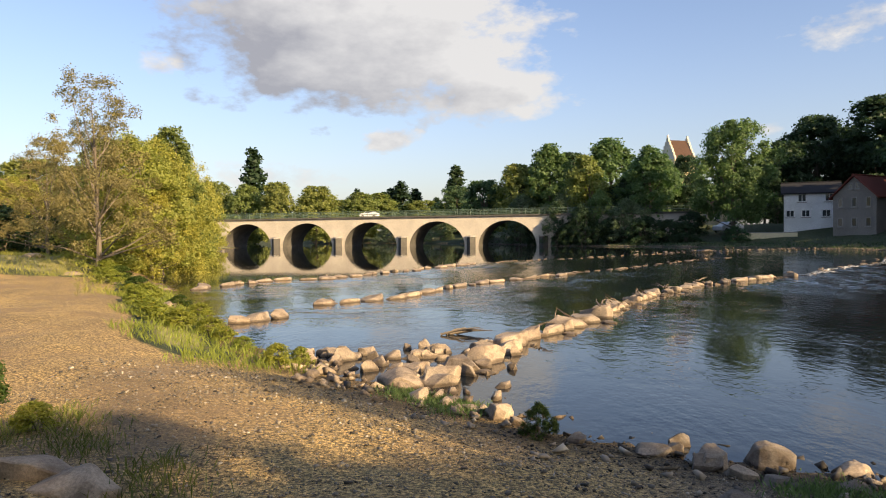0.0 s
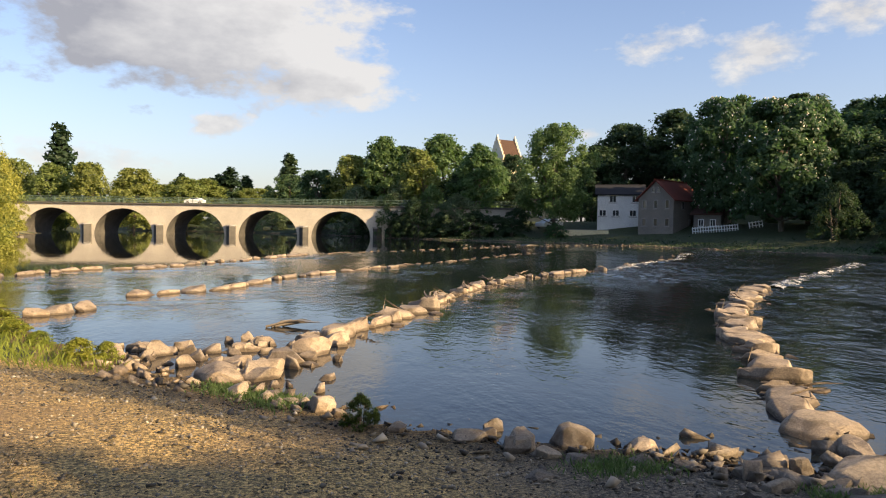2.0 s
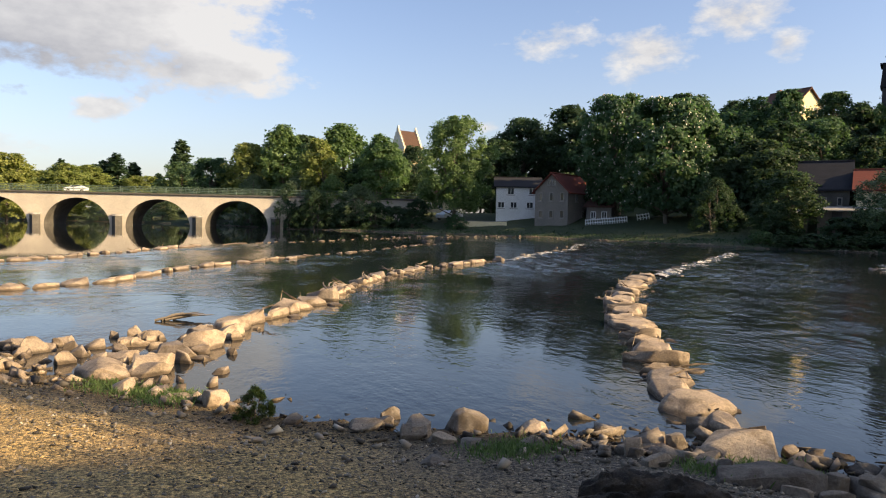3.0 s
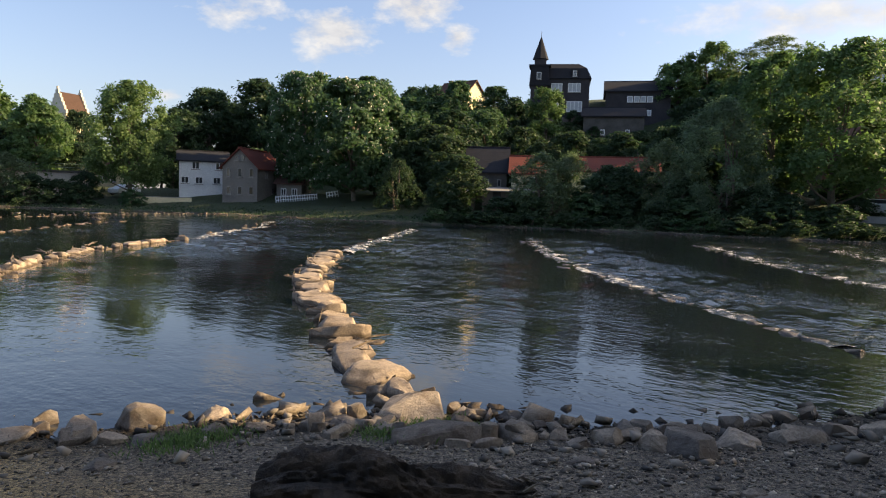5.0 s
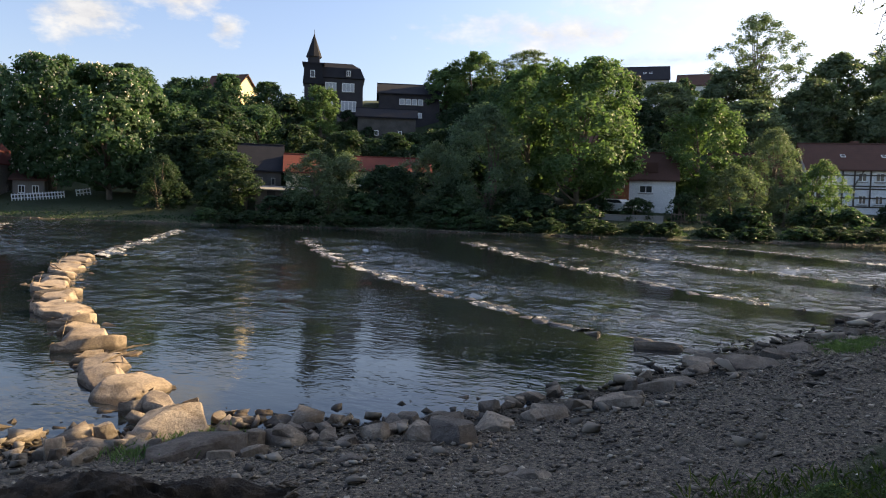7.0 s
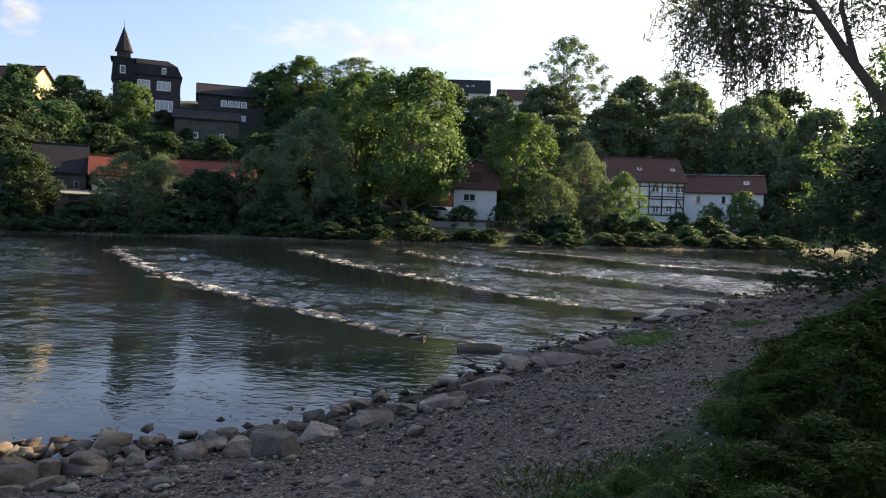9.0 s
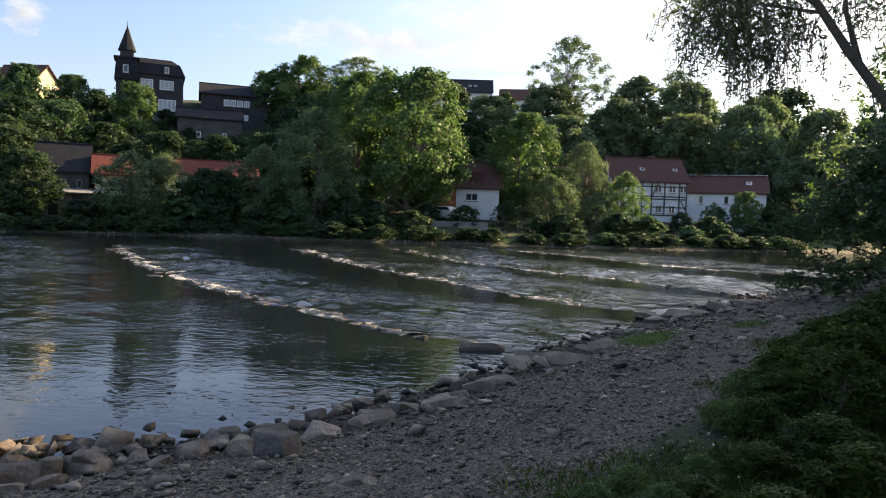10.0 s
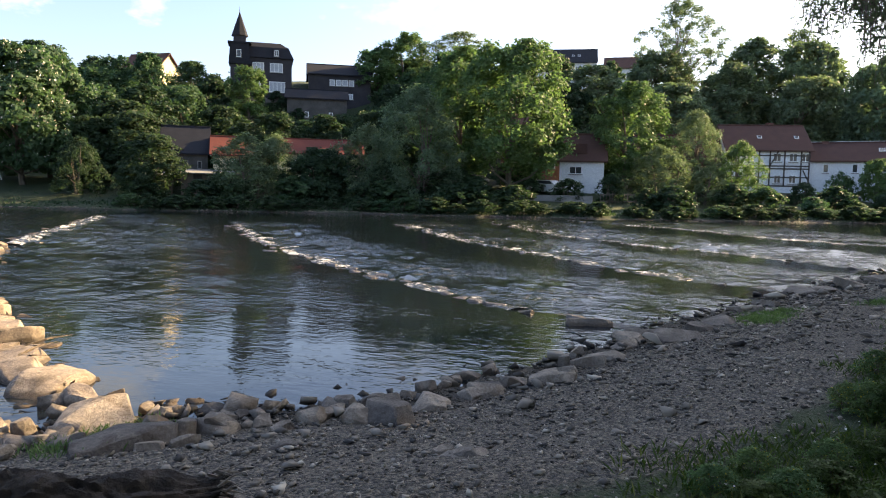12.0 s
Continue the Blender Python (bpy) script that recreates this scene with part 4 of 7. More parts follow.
def manor():
    head = thing("manor", "dark slate-clad manor with a mansard roof and a spired tower", "house", pose(95.4, 66.0, 15.4, 0, 0, -55))
    w, d = 3.9, 4.5
    part("wall", box(-w, w, -d, d, -4, 6.4), SLATE_WALL, head, "dark slate cladding over brick")
    part("plinth", box(-w - 0.08, w + 0.08, -d - 0.08, d + 0.08, -4, 0.4), GREY_WALL, head)
    for z0, z1, a, b in ((6.4, 8.1, 0.28, -0.45), (8.1, 9.0, -0.45, -1.7)):
        bm = bmesh.new()
        ring = []
        for z, g in ((z0, a), (z1, b)):
            ring.append([bm.verts.new((sx * (w + g), sy * (d + g), z)) for sx, sy in ((-1, -1), (1, -1), (1, 1), (-1, 1))])
        for i in range(4):
            bm.faces.new((ring[0][i], ring[0][(i + 1) % 4], ring[1][(i + 1) % 4], ring[1][i]))
        bm.faces.new(ring[1]), bm.faces.new(ring[0][::-1])
        part("roof", bm, SLATE_ROOF, head)
    for u, z, ww, hh, bars in ((-1.1, 5.0, 1.7, 1.35, 2), (1.6, 5.0, 1.9, 1.35, 2), (1.7, 2.1, 2.4, 1.6, 3), (-1.3, 2.1, 1.2, 1.4, 1)):
        add_window(head, side_pose("front", 2 * w, 2 * d, u, z), ww, hh, bars=bars, pane=CURTAINED)
    for u in (-2.4, 0.0, 2.4):
        add_window(head, side_pose("right", 2 * w, 2 * d, u, 4.4), 0.9, 1.4, bars=1)
        add_window(head, side_pose("right", 2 * w, 2 * d, u, 1.7), 0.9, 1.4, bars=1)
    dorm = part("dormer", box(1.1, 2.1, -d - 0.22, -d + 1.2, 6.5, 7.8), SLATE_WALL, head, "small slate dormer")
    add_window(head, pose(1.6, -d - 0.221, 7.15), 0.6, 0.9, bars=1)
    x0 = -w + 0.1
    turret = part("turret", box(x0 - 1.35, x0 + 1.35, -d - 0.6, -d + 2.1, -4, 7.2), SLATE_WALL, head, "square stair tower")
    part("turret_skirt", prism([(x0 - 1.6, 5.2), (x0 + 1.6, 5.2), (x0 + 1.35, 8.2), (x0 - 1.35, 8.2)], -d - 0.85, -d + 2.35, "y"), SLATE_ROOF, turret)
    part("turret_ledge", box(x0 - 1.7, x0 + 1.7, -d - 0.95, -d + 2.45, 8.2, 8.45), SLATE_ROOF, turret)
    part("lantern", box(x0 - 0.9, x0 + 0.9, -d - 0.15, -d + 1.65, 8.45, 9.6), SLATE_WALL, turret)
    bm = bmesh.new()
    made = bmesh.ops.create_cone(bm, segments=8, radius1=1.25, radius2=0.04, depth=3.6, cap_ends=True)["verts"]
    for v in made:
        t = (v.co.z + 1.8) / 3.6
        v.co = Vector((v.co.x * (1 - 0.35 * math.sin(math.pi * t)) + x0, v.co.y * (1 - 0.35 * math.sin(math.pi * t)) - d + 0.75, v.co.z + 11.3))
    part("spire", bm, SLATE_ROOF, turret, "slim slate spire")
    part("finial", mesh_of("finial", *tube_rows([(x0, -d + 0.75, 13.0), (x0, -d + 0.75, 13.9)], [0.05, 0.02], 6), TIMBER), None, turret)
    add_window(head, pose(x0 - 0.1, -d - 0.861, 6.7), 0.7, 1.1, bars=0)
    return head


manor()
dark_block = house("dark slate-clad house with rows of white windows", (102.9, 57.0, 16.2), 58, 9.8, 8.0, 4.0, 6.0, SLATE_WALL, SLATE_ROOF,
                   row("front", 2.7, 0.85, 0.95, 0, -1.2, -0.2, 0.8, 1.8) + row("front", 0.6, 0.95, 0.85, 1, -1.0, 0.4, 1.6), pane=CURTAINED)
house("dark terrace annex below the slate house", (92.0, 54.6, 9.6), 58, 8.6, 5.0, 5.6, 7.0, DARK_STONE, SLATE_ROOF, row("front", 3.2, 0.6, 0.8, 0, -1.5, 2.0))
long_block = house("long white apartment block with a grey roof on the hilltop", (152.0, 31.5, 24.5), 80, 17.5, 10.0, 5.0, 8.4, WHITE_WALL, SLATE_ROOF,
                   row("front", 3.4, 1.0, 1.3, 1, -7, -5, -3, -1, 1, 3, 5, 7) + row("front", 0.8, 1.0, 1.3, 1, -7, -5, -3, -1, 1, 3, 5, 7))
for u in (-1.0, 1.5, 4.0, 5.2):
    skylight(long_block, u, -2.6, 6.8, -55)
house("pale house with a brown roof by the hilltop trees", (150, 17.0, 24.0), 84, 6.5, 8.0, 3.6, 6.2, WHITE_WALL, BROWN_ROOF, row("front", 2.0, 1, 1.2, 1, -1.5, 1.5))

# the row of houses along the far bank road
house("slate-roofed house among trees by the river", (59.5, 50.8, 2.8), 50, 4.2, 6.0, 2.7, 5.3, DARK_STONE, SLATE_ROOF,
      row("front", 1.4, 0.45, 0.8, 0, -1.3, 0.0, 1.3), frame_paint=CONCRETE)
house("low cottage with a bright red tiled roof", (61.0, 46.2, 2.8), 52, 3.6, 6.0, 2.5, 4.3, CREAM_WALL, RED_ROOF, row("front", 1.6, 0.7, 0.9, 1, 0.4))
house("long low house with a bright red tiled roof behind willows", (65.8, 38.6, 2.9), 59, 8.6, 6.5, 2.7, 4.2, CREAM_WALL, RED_ROOF, row("front", 1.5, 0.8, 0.9, 1, -2.5, 0.0, 2.5))
house("dark brick house with three rows of windows", (82.5, 19.4, 2.8), 76, 7.0, 8.0, 6.2, 8.8, BRICK_WALL, BROWN_ROOF,
      row("front", 5.0, 0.6, 1.1, 0, -2.4, -0.9, 0.9, 2.4) + row("front", 2.6, 0.6, 1.1, 0, -2.4, -0.9, 0.9, 2.4) + row("front", 0.6, 0.6, 1.0, 0, -2.4, 0.9))
low_house = house("small white house with a brown roof and a dormer", (74.2, 12.0, 2.2), 80, 4.4, 6.0, 3.3, 5.9, WHITE_WALL, BROWN_ROOF, row("front", 2.2, 1.3, 0.8, 1, -0.6))
part("dormer", box(-0.8, 0.5, -2.6, -0.6, 3.9, 4.9, bevel=0.02), BROWN_ROOF, low_house, "brown tiled dormer")
house("long brown-roofed house behind riverside trees", (88.0, 3.2, 2.9), 86, 9.0, 7.0, 2.9, 6.2, CREAM_WALL, BROWN_ROOF, row("front", 1.8, 0.9, 1.0, 1, -3, -1, 1, 3))


def timbered():
    head = house("half-timbered house, white panels and dark beams, brown roof", (89.2, -5.9, 3.3), 76, 8.8, 7.0, 4.1, 6.9, WHITE_WALL, BROWN_ROOF,
                 row("front", 3.2, 0.9, 0.95, 1, 0.9, 2.6, 3.9) + row("front", 0.8, 0.8, 0.95, 1, 1.0, 2.6) + row("left", 3.0, 0.8, 1.0, 1, -1.2, 1.2), chimneys=[(1.2, 0.4, 0.35)])
    for z in (0.05, 1.0, 1.95, 2.25, 3.4, 4.0):
        part("beam", box(-4.4, 4.4, -3.56, -3.46, z - 0.07, z + 0.07), TIMBER, head)
    for x in (-4.3, -3.2, -2.1, -1.0, 0.15, 1.7, 3.45, 4.3):
        part("beam", box(x - 0.07, x + 0.07, -3.57, -3.47, 0, 4.05), TIMBER, head)
    for x, s in ((-4.1, 1), (4.1, -1), (0.6, 1)):
        ob = part("beam", box(-0.06, 0.06, -3.565, -3.465, -0.95, 0.95), TIMBER, head, "slanting dark brace")
        ob.matrix_local = pose(x, 0, 1.0 + 2.1 * (s > 0), 0, 28 * s, 0)
    for x in (-0.6, 3.4):
        skylight(head, x, -1.9, 5.55, -50, 0.5, 0.5)
    return head


timbered()
cream = house("cream rendered house with a low brown roof and pale ridge", (91.0, -15.6, 3.0), 98, 9.4, 6.5, 3.3, 5.3, WHITE_WALL, BROWN_ROOF,
              row("front", 2.4, 0.6, 1.0, 0, -2.4, 0.4) + row("front", 2.4, 0.9, 0.9, 1, 3.0), chimneys=[(-2.6, 0.0, 0.2)])
part("ridge_flashing", box(-5.0, 5.0, -0.2, 0.2, 5.54, 5.58), FRAME_PAINT, cream, "pale metal ridge strip")
skylight(cream, 2.9, -1.7, 4.5, -60)


def shed(label, at, yaw, w, d, h):
    head = thing("shed", label, "shed", pose(*at, 0, 0, -yaw))
    part("wall", box(-w / 2, w / 2, -d / 2, d / 2, -0.6, h), SHED_WOOD, head)
    roof = box(-w / 2 - 0.25, w / 2 + 0.25, -d / 2 - 0.3, d / 2 + 0.25, h, h + 0.12, bevel=0.02)
    for v in roof.verts:
        v.co.z += 0.12 * v.co.y + 0.2
    part("roof", roof, CONCRETE, head, "flat grey roof sheet")
    part("door", box(-w / 4 - 0.4, -w / 4 + 0.4, -d / 2 - 0.04, -d / 2 + 0.02, -0.1, 1.7), TIMBER, head)
    return head


shed("low boarded shed with a flat roof on the river bank", (56.5, 44.8, 1.5), 52, 6.0, 3.0, 1.7)
shed("small boarded hut on the river bank", (53.5, 49.0, 1.4), 50, 2.6, 2.2, 1.5)


def garden_wall(label, a, b, h, material=CONCRETE, thick=0.35):
    a, b = Vector((*a, 0)), Vector((*b, 0))
    z = min(ground_z(*a.xy), ground_z(*b.xy))
    head = thing("garden_wall", label, "wall", Matrix.Translation((a.x, a.y, z)) @ pose(0, 0, 0, 0, 0, math.degrees(math.atan2((b - a).y, (b - a).x))))
    n = (b - a).length
    part("wall", box(0, n, -thick / 2, thick / 2, -0.8, h, bevel=0.03), material, head)
    part("coping", box(-0.04, n + 0.04, -thick / 2 - 0.05, thick / 2 + 0.05, h, h + 0.08, bevel=0.02), CONCRETE, head)
    return head


garden_wall("grey retaining wall above the river bank", (64.5, 17.6), (66.6, 9.6), 0.7)
garden_wall("low pale garden wall in front of the white house", (33.5, 85.0), (40.0, 82.0), 0.9, CREAM_WALL)
garden_wall("low dark garden wall by the half-timbered house", (79.5, -4.0), (90.0, -19.5), 0.5, DARK_STONE)


def fence(label, a, b, h, gap, material):
    a, b = Vector((*a, ground_z(*a))), Vector((*b, ground_z(*b)))
    n = (b - a).length
    turn = (b - a).normalized().to_track_quat("X", "Z").to_matrix().to_4x4()
    head = thing("fence", label, "fence", Matrix.Translation(a) @ turn)
    for z in (0.25, h - 0.12):
        part("rail", box(0, n, -0.03, 0.03, z - 0.05, z + 0.05), material, head)
    k = int(n / gap)
    slat = bpy.data.meshes.new("slat")
    bm = box(-0.05, 0.05, -0.05, -0.02, -0.1, h, bevel=0.008)
    bm.to_mesh(slat)
    bm.free()
    slat.materials.append(material)
    for i in range(k + 1):
        part("slat", slat, None, head).location = (i * n / k, 0, 0)
    return head


fence("white painted picket fence on the far bank", (46.6, 73.4), (50.6, 70.6), 0.75, 0.28, FRAME_PAINT)
fence("white painted picket fence under the chestnut trees", (51.6, 69.9), (52.7, 69.1), 0.75, 0.28, FRAME_PAINT)
fence("dark slatted garden fence on the far bank", (67.5, 9.0), (72.0, 0.5), 1.0, 0.3, SHED_WOOD)
fence("dark garden fence below the half-timbered house", (76.0, -4.4), (83.0, -12.5), 0.9, 0.35, SHED_WOOD)
for cx, cy, cyaw, lab in ((68.6, 14.2, 70, "white car parked by the retaining wall"), (25.5, 97.5, 35, "white van parked under trees by the bridge"),
                          (35.8, 92.0, 30, "white car parked beside the white house"), (69.0, 22.0, 70, "grey car parked under the riverside trees")):
    car(pose(cx, cy, ground_z(cx, cy) + 0.02, 0, 0, cyaw), CAR_PAINT if "white" in lab else CONCRETE, lab)

# ---- trees ----


def crown_clumps(shape, r):
    """Clumps (x, y, z, radius) of a crown 1 high and 1 wide, and the height at which it starts."""
    out = []
    if shape == "poplar":
        for k in range(110):
            z = r.uniform(0.06, 0.96)
            w = 0.34 * math.sin(math.pi * min(1, z * 0.9 + 0.1)) ** 0.6
            a = r.uniform(0, 2 * math.pi)
            out.append((w * math.cos(a) * r.uniform(0.3, 1), w * math.sin(a) * r.uniform(0.3, 1), z, 0.035 + 0.04 * (1 - z)))
        return out
    spec = {"broad": (210, 0.13, 0.97, 0.42, 0.035, 0.075), "round": (230, 0.10, 0.97, 0.43, 0.035, 0.075), "willow": (230, 0.02, 0.95, 0.44, 0.03, 0.07),
            "tall": (210, 0.08, 0.97, 0.40, 0.035, 0.07), "bush": (90, 0.04, 0.88, 0.40, 0.07, 0.12), "airy": (150, 0.12, 0.97, 0.46, 0.022, 0.05), "open": (280, 0.14, 0.98, 0.42, 0.018, 0.042)}[shape]
    n, lo, hi, wide, r0, r1 = spec
    lean = r.normal(size=2) * 0.04
    lobes = r.uniform(0, 6.28, 4)
    for k in range(n):
        z = lo + (hi - lo) * r.random()
        t = (z - lo) / (hi - lo)
        if shape == "airy":
            prof = (1 - t) ** 0.7 * 0.9 + 0.12
        elif shape in ("willow", "bush"):
            prof = (1 - t ** 2.2) ** 0.6
        elif shape in ("tall", "open"):
            prof = max(0.12, math.sin(math.pi * (0.12 + 0.86 * t)) ** 0.7)
        else:
            prof = max(0.15, math.sin(math.pi * (0.16 + 0.80 * t)) ** 0.55)
        a = r.uniform(0, 2 * math.pi)
        lobe = 1 + 0.13 * math.sin(2 * a + lobes[0] + 5 * t) + 0.09 * math.sin(3 * a + lobes[1] - 7 * t) + 0.06 * math.sin(5 * a + lobes[2] + 11 * t)
        fill = r.uniform(0.05, 1.0) ** 0.6 if shape == "open" else r.uniform(0.22, 1.0) ** 0.42
        d = wide * prof * lobe * fill * r.uniform(0.88, 1.08)
        out.append((d * math.cos(a) + lean[0] * t, d * math.sin(a) + lean[1] * t, min(z, 0.98 - 0.5 * r0), r.uniform(r0, r1)))
    return out


def tree_kind(shape, seed, leaves, size, material, ratio=0.75, slim=0.6, stems=1, blossom=0, corners=3, core=260, flowers=None):
    """A tree 1 high and 1 wide, built once: (trunk mesh, crown mesh, blossom mesh). ratio: its usual width over its height."""
    r = np.random.default_rng(seed)
    clumps = np.array(crown_clumps(shape, r))
    pick_w = clumps[:, 3] ** 2
    at = r.choice(len(clumps), leaves, p=pick_w / pick_w.sum())
    way = r.normal(size=(leaves, 3))
    way /= np.linalg.norm(way, axis=1, keepdims=True)
    way[:, 2] = np.where(way[:, 2] < -0.5, -way[:, 2], way[:, 2])
    reach = r.uniform(0.2, 1.0, (leaves, 1)) ** 0.5 * np.exp(np.clip(0.3 * r.normal(size=(leaves, 1)), -0.8, 0.38))
    rad = clumps[at, 3:4] * np.array([[1 / ratio, 1 / ratio, 1.0]]) * np.array([[0.85, 0.85, 1.0]])
    spot = clumps[at, :3] + way * reach * rad
    if shape in ("broad", "round", "tall", "willow", "bush"):
        # loose twigs that fill the gaps between neighbouring clumps
        k = int(0.34 * leaves)
        mate = r.choice(len(clumps), k)
        gap = np.linalg.norm(clumps[at[:k], :3] - clumps[mate, :3], axis=1, keepdims=True)
        spot[:k] = np.where(gap < 0.22, clumps[at[:k], :3] * 0.5 + clumps[mate, :3] * 0.5 + way[:k] * 0.045, spot[:k])
        order = r.permutation(leaves)
        spot, way = spot[order], way[order]
    if shape == "willow":
        spot[:, 2] -= 0.05 * r.random(leaves)
    spot[:, 2] = np.clip(spot[:, 2], 0.01, 1.0)
    if shape not in ("airy", "open"):
        inner = spot[:core].copy()
        mid = np.array((0, 0, 0.5))
        spot[:core] = mid + (inner - mid) * np.array((0.62, 0.62, 0.80))
    round_way = (spot - np.array((0, 0, 0.42))) * np.array((1.0, 1.0, 0.8))
    round_way /= np.linalg.norm(round_way, axis=1, keepdims=True) + 1e-6
    cards = leaf_cards(spot, 0.55 * way + 0.75 * round_way, 1.0, slim, 0.75, corners)
    if shape not in ("airy", "open"):
        here = spot[:core, None, :]
        cards[:core] = here + (cards[:core] - here) * 2.3
    centre = spot[:, None, :]
    cards = centre + (cards - centre) * np.array([size / ratio, size / ratio, size])
    crown = quads_of("crown", cards, material)
    store = ([], [])
    top = clumps[:, 2].max()
    for s in range(stems):
        off = r.normal(size=2) * (0.05 if stems > 1 else 0.0)
        lean = r.normal(size=2) * (0.12 if stems > 1 else 0.03)
        path = [(off[0] + lean[0] * t, off[1] + lean[1] * t, -0.03 + t * top * 0.9) for t in np.linspace(0, 1, 6)]
        path = [(x + 0.008 * r.normal(), y + 0.008 * r.normal(), z) for x, y, z in path]
        rr = (0.012 if shape in ("airy", "open") else 0.020) / math.sqrt(stems)
        add_tube(store, path, [rr * k for k in (1.25, 1.0, 0.85, 0.65, 0.42, 0.12)], 7)
        for c in clumps[r.permutation(len(clumps))[:(60 if shape == "open" else 16) // stems + 3]]:
            t = np.clip((c[2] - 0.12) / top * r.uniform(0.5, 0.9), 0.08, 0.9)
            root = Vector((off[0] + lean[0] * t, off[1] + lean[1] * t, t * top * 0.9))
            tip = Vector(c[:3])
            mid = root.lerp(tip, 0.5) + Vector((0, 0, 0.03 * r.normal()))
            add_tube(store, [root, mid, tip], [rr * 0.42, rr * 0.26, rr * 0.06], 4)
    trunk = mesh_of("trunk", *store, BARK, True)
    candles = None
    if blossom:
        n = blossom
        at = r.choice(len(clumps), n, p=pick_w / pick_w.sum())
        way = r.normal(size=(n, 3))
        way[:, 2] = np.abs(way[:, 2])
        way /= np.linalg.norm(way, axis=1, keepdims=True)
        spot = clumps[at, :3] + way * clumps[at, 3:4] * np.array([[0.95 / ratio * 0.85, 0.95 / ratio * 0.85, 1.02]])
        rows = []
        for k in range(2):
            rows.append(leaf_cards(spot, np.tile(((1.0, 0.2 * k, 0.1),), (n, 1)), size * 0.62, 0.45, 0.4))
        candles = quads_of("blossom", np.concatenate(rows), flowers or BLOSSOM)
    return trunk, crown, candles


KINDS = {
    "broad_a": tree_kind("broad", 1, 11500, 0.0158, LEAF_GREEN), "broad_b": tree_kind("broad", 2, 11500, 0.0158, LEAF_FRESH), "broad_c": tree_kind("round", 3, 11000, 0.0165, LEAF_DARK),
    "broad_d": tree_kind("round", 13, 12000, 0.0156, LEAF_GREEN), "tall_a": tree_kind("tall", 14, 11500, 0.0148, LEAF_FRESH, 0.6), "tall_b": tree_kind("tall", 15, 11000, 0.0158, LEAF_DARK, 0.6),
    "chestnut": tree_kind("round", 4, 17000, 0.0152, LEAF_GREEN, 0.85, 0.7, 1, 900), "willow_a": tree_kind("willow", 5, 13000, 0.0142, LEAF_WILLOW_HAZE, 0.9, 0.4, 2),
    "willow_b": tree_kind("willow", 6, 13000, 0.0142, LEAF_FRESH, 0.9, 0.4, 2), "young_a": tree_kind("willow", 7, 30000, 0.0100, LEAF_YOUNG, 0.8, 0.4, 3),
    "young_b": tree_kind("willow", 8, 30000, 0.0100, LEAF_YOUNG, 0.9, 0.4, 3), "alder": tree_kind("airy", 9, 20000, 0.0046, LEAF_OLIVE, 0.8, 0.6),
    "willow_d": tree_kind("willow", 19, 13000, 0.0145, LEAF_DARK, 0.9, 0.4, 2),
    "pale_a": tree_kind("broad", 20, 11500, 0.0158, LEAF_PALE), "pale_b": tree_kind("tall", 21, 11500, 0.015, LEAF_PALE, 0.6),
    "fine_a": tree_kind("broad", 2, 30000, 0.0098, LEAF_FRESH), "fine_b": tree_kind("willow", 5, 30000, 0.0092, LEAF_WILLOW_HAZE, 0.9, 0.4, 3), "fine_c": tree_kind("tall", 17, 26000, 0.0100, LEAF_FRESH, 0.7),
    "sprig": tree_kind("airy", 18, 4500, 0.0085, LEAF_FRESH, 0.8, 0.5),
    # hill trees: distance haze is put into their pale leaf colour
    "hill_a": tree_kind("broad", 26, 11500, 0.0158, LEAF_WILLOW_HAZE), "hill_b": tree_kind("tall", 27, 11500, 0.0150, LEAF_WILLOW_HAZE, 0.65),
    "airy_b": tree_kind("open", 24, 22000, 0.0062, LEAF_WILLOW_HAZE, 0.65, 0.6),
    "airy": tree_kind("airy", 10, 12000, 0.0085, LEAF_PALE, 0.6, 0.6), "poplar": tree_kind("poplar", 11, 5000, 0.02, LEAF_DARK, 0.25, 0.6, core=60),
    "bush_a": tree_kind("bush", 12, 3600, 0.030, LEAF_GREEN, 1.2, 0.5, 3, core=120), "bush_b": tree_kind("bush", 16, 3600, 0.030, LEAF_DARK, 1.2, 0.5, 3, core=120),
}
LABELS = {
    "hill_a": "broad tree on the wooded hill, leaf colour paled for haze", "hill_b": "tall tree on the wooded hill, leaf colour paled for haze",
    "airy_b": "tall open-crowned tree with fine twigs on the hill",
    "willow_d": "dense dark willow low over the water",
    "fine_a": "large light green spreading tree on the far bank", "fine_b": "wide grey-green willow hanging to the bank", "fine_c": "tall fresh green tree beside the river",
    "pale_a": "pale yellow-green tree in spring leaf", "pale_b": "tall pale green tree in spring leaf",
    "broad_a": "full green deciduous tree in leaf", "broad_b": "fresh light green deciduous tree", "broad_c": "dense dark green deciduous tree", "broad_d": "rounded green deciduous tree",
    "tall_a": "tall light green riverside tree", "tall_b": "tall dark tree on the slope", "chestnut": "large dark chestnut tree with white blossom candles", "willow_a": "bushy willow hanging low over the bank",
    "willow_b": "light green willow bushy to the ground", "young_a": "yellow-green willow thicket on the near bank", "young_b": "yellow-green willow thicket beside the still water",
    "alder": "thin-crowned brownish alder with bare twigs", "airy": "thin-crowned tall tree with open twigs", "poplar": "slim dark columnar poplar", "bush_a": "dense green shrub in full leaf", "bush_b": "dense dark green shrub in leaf",
}


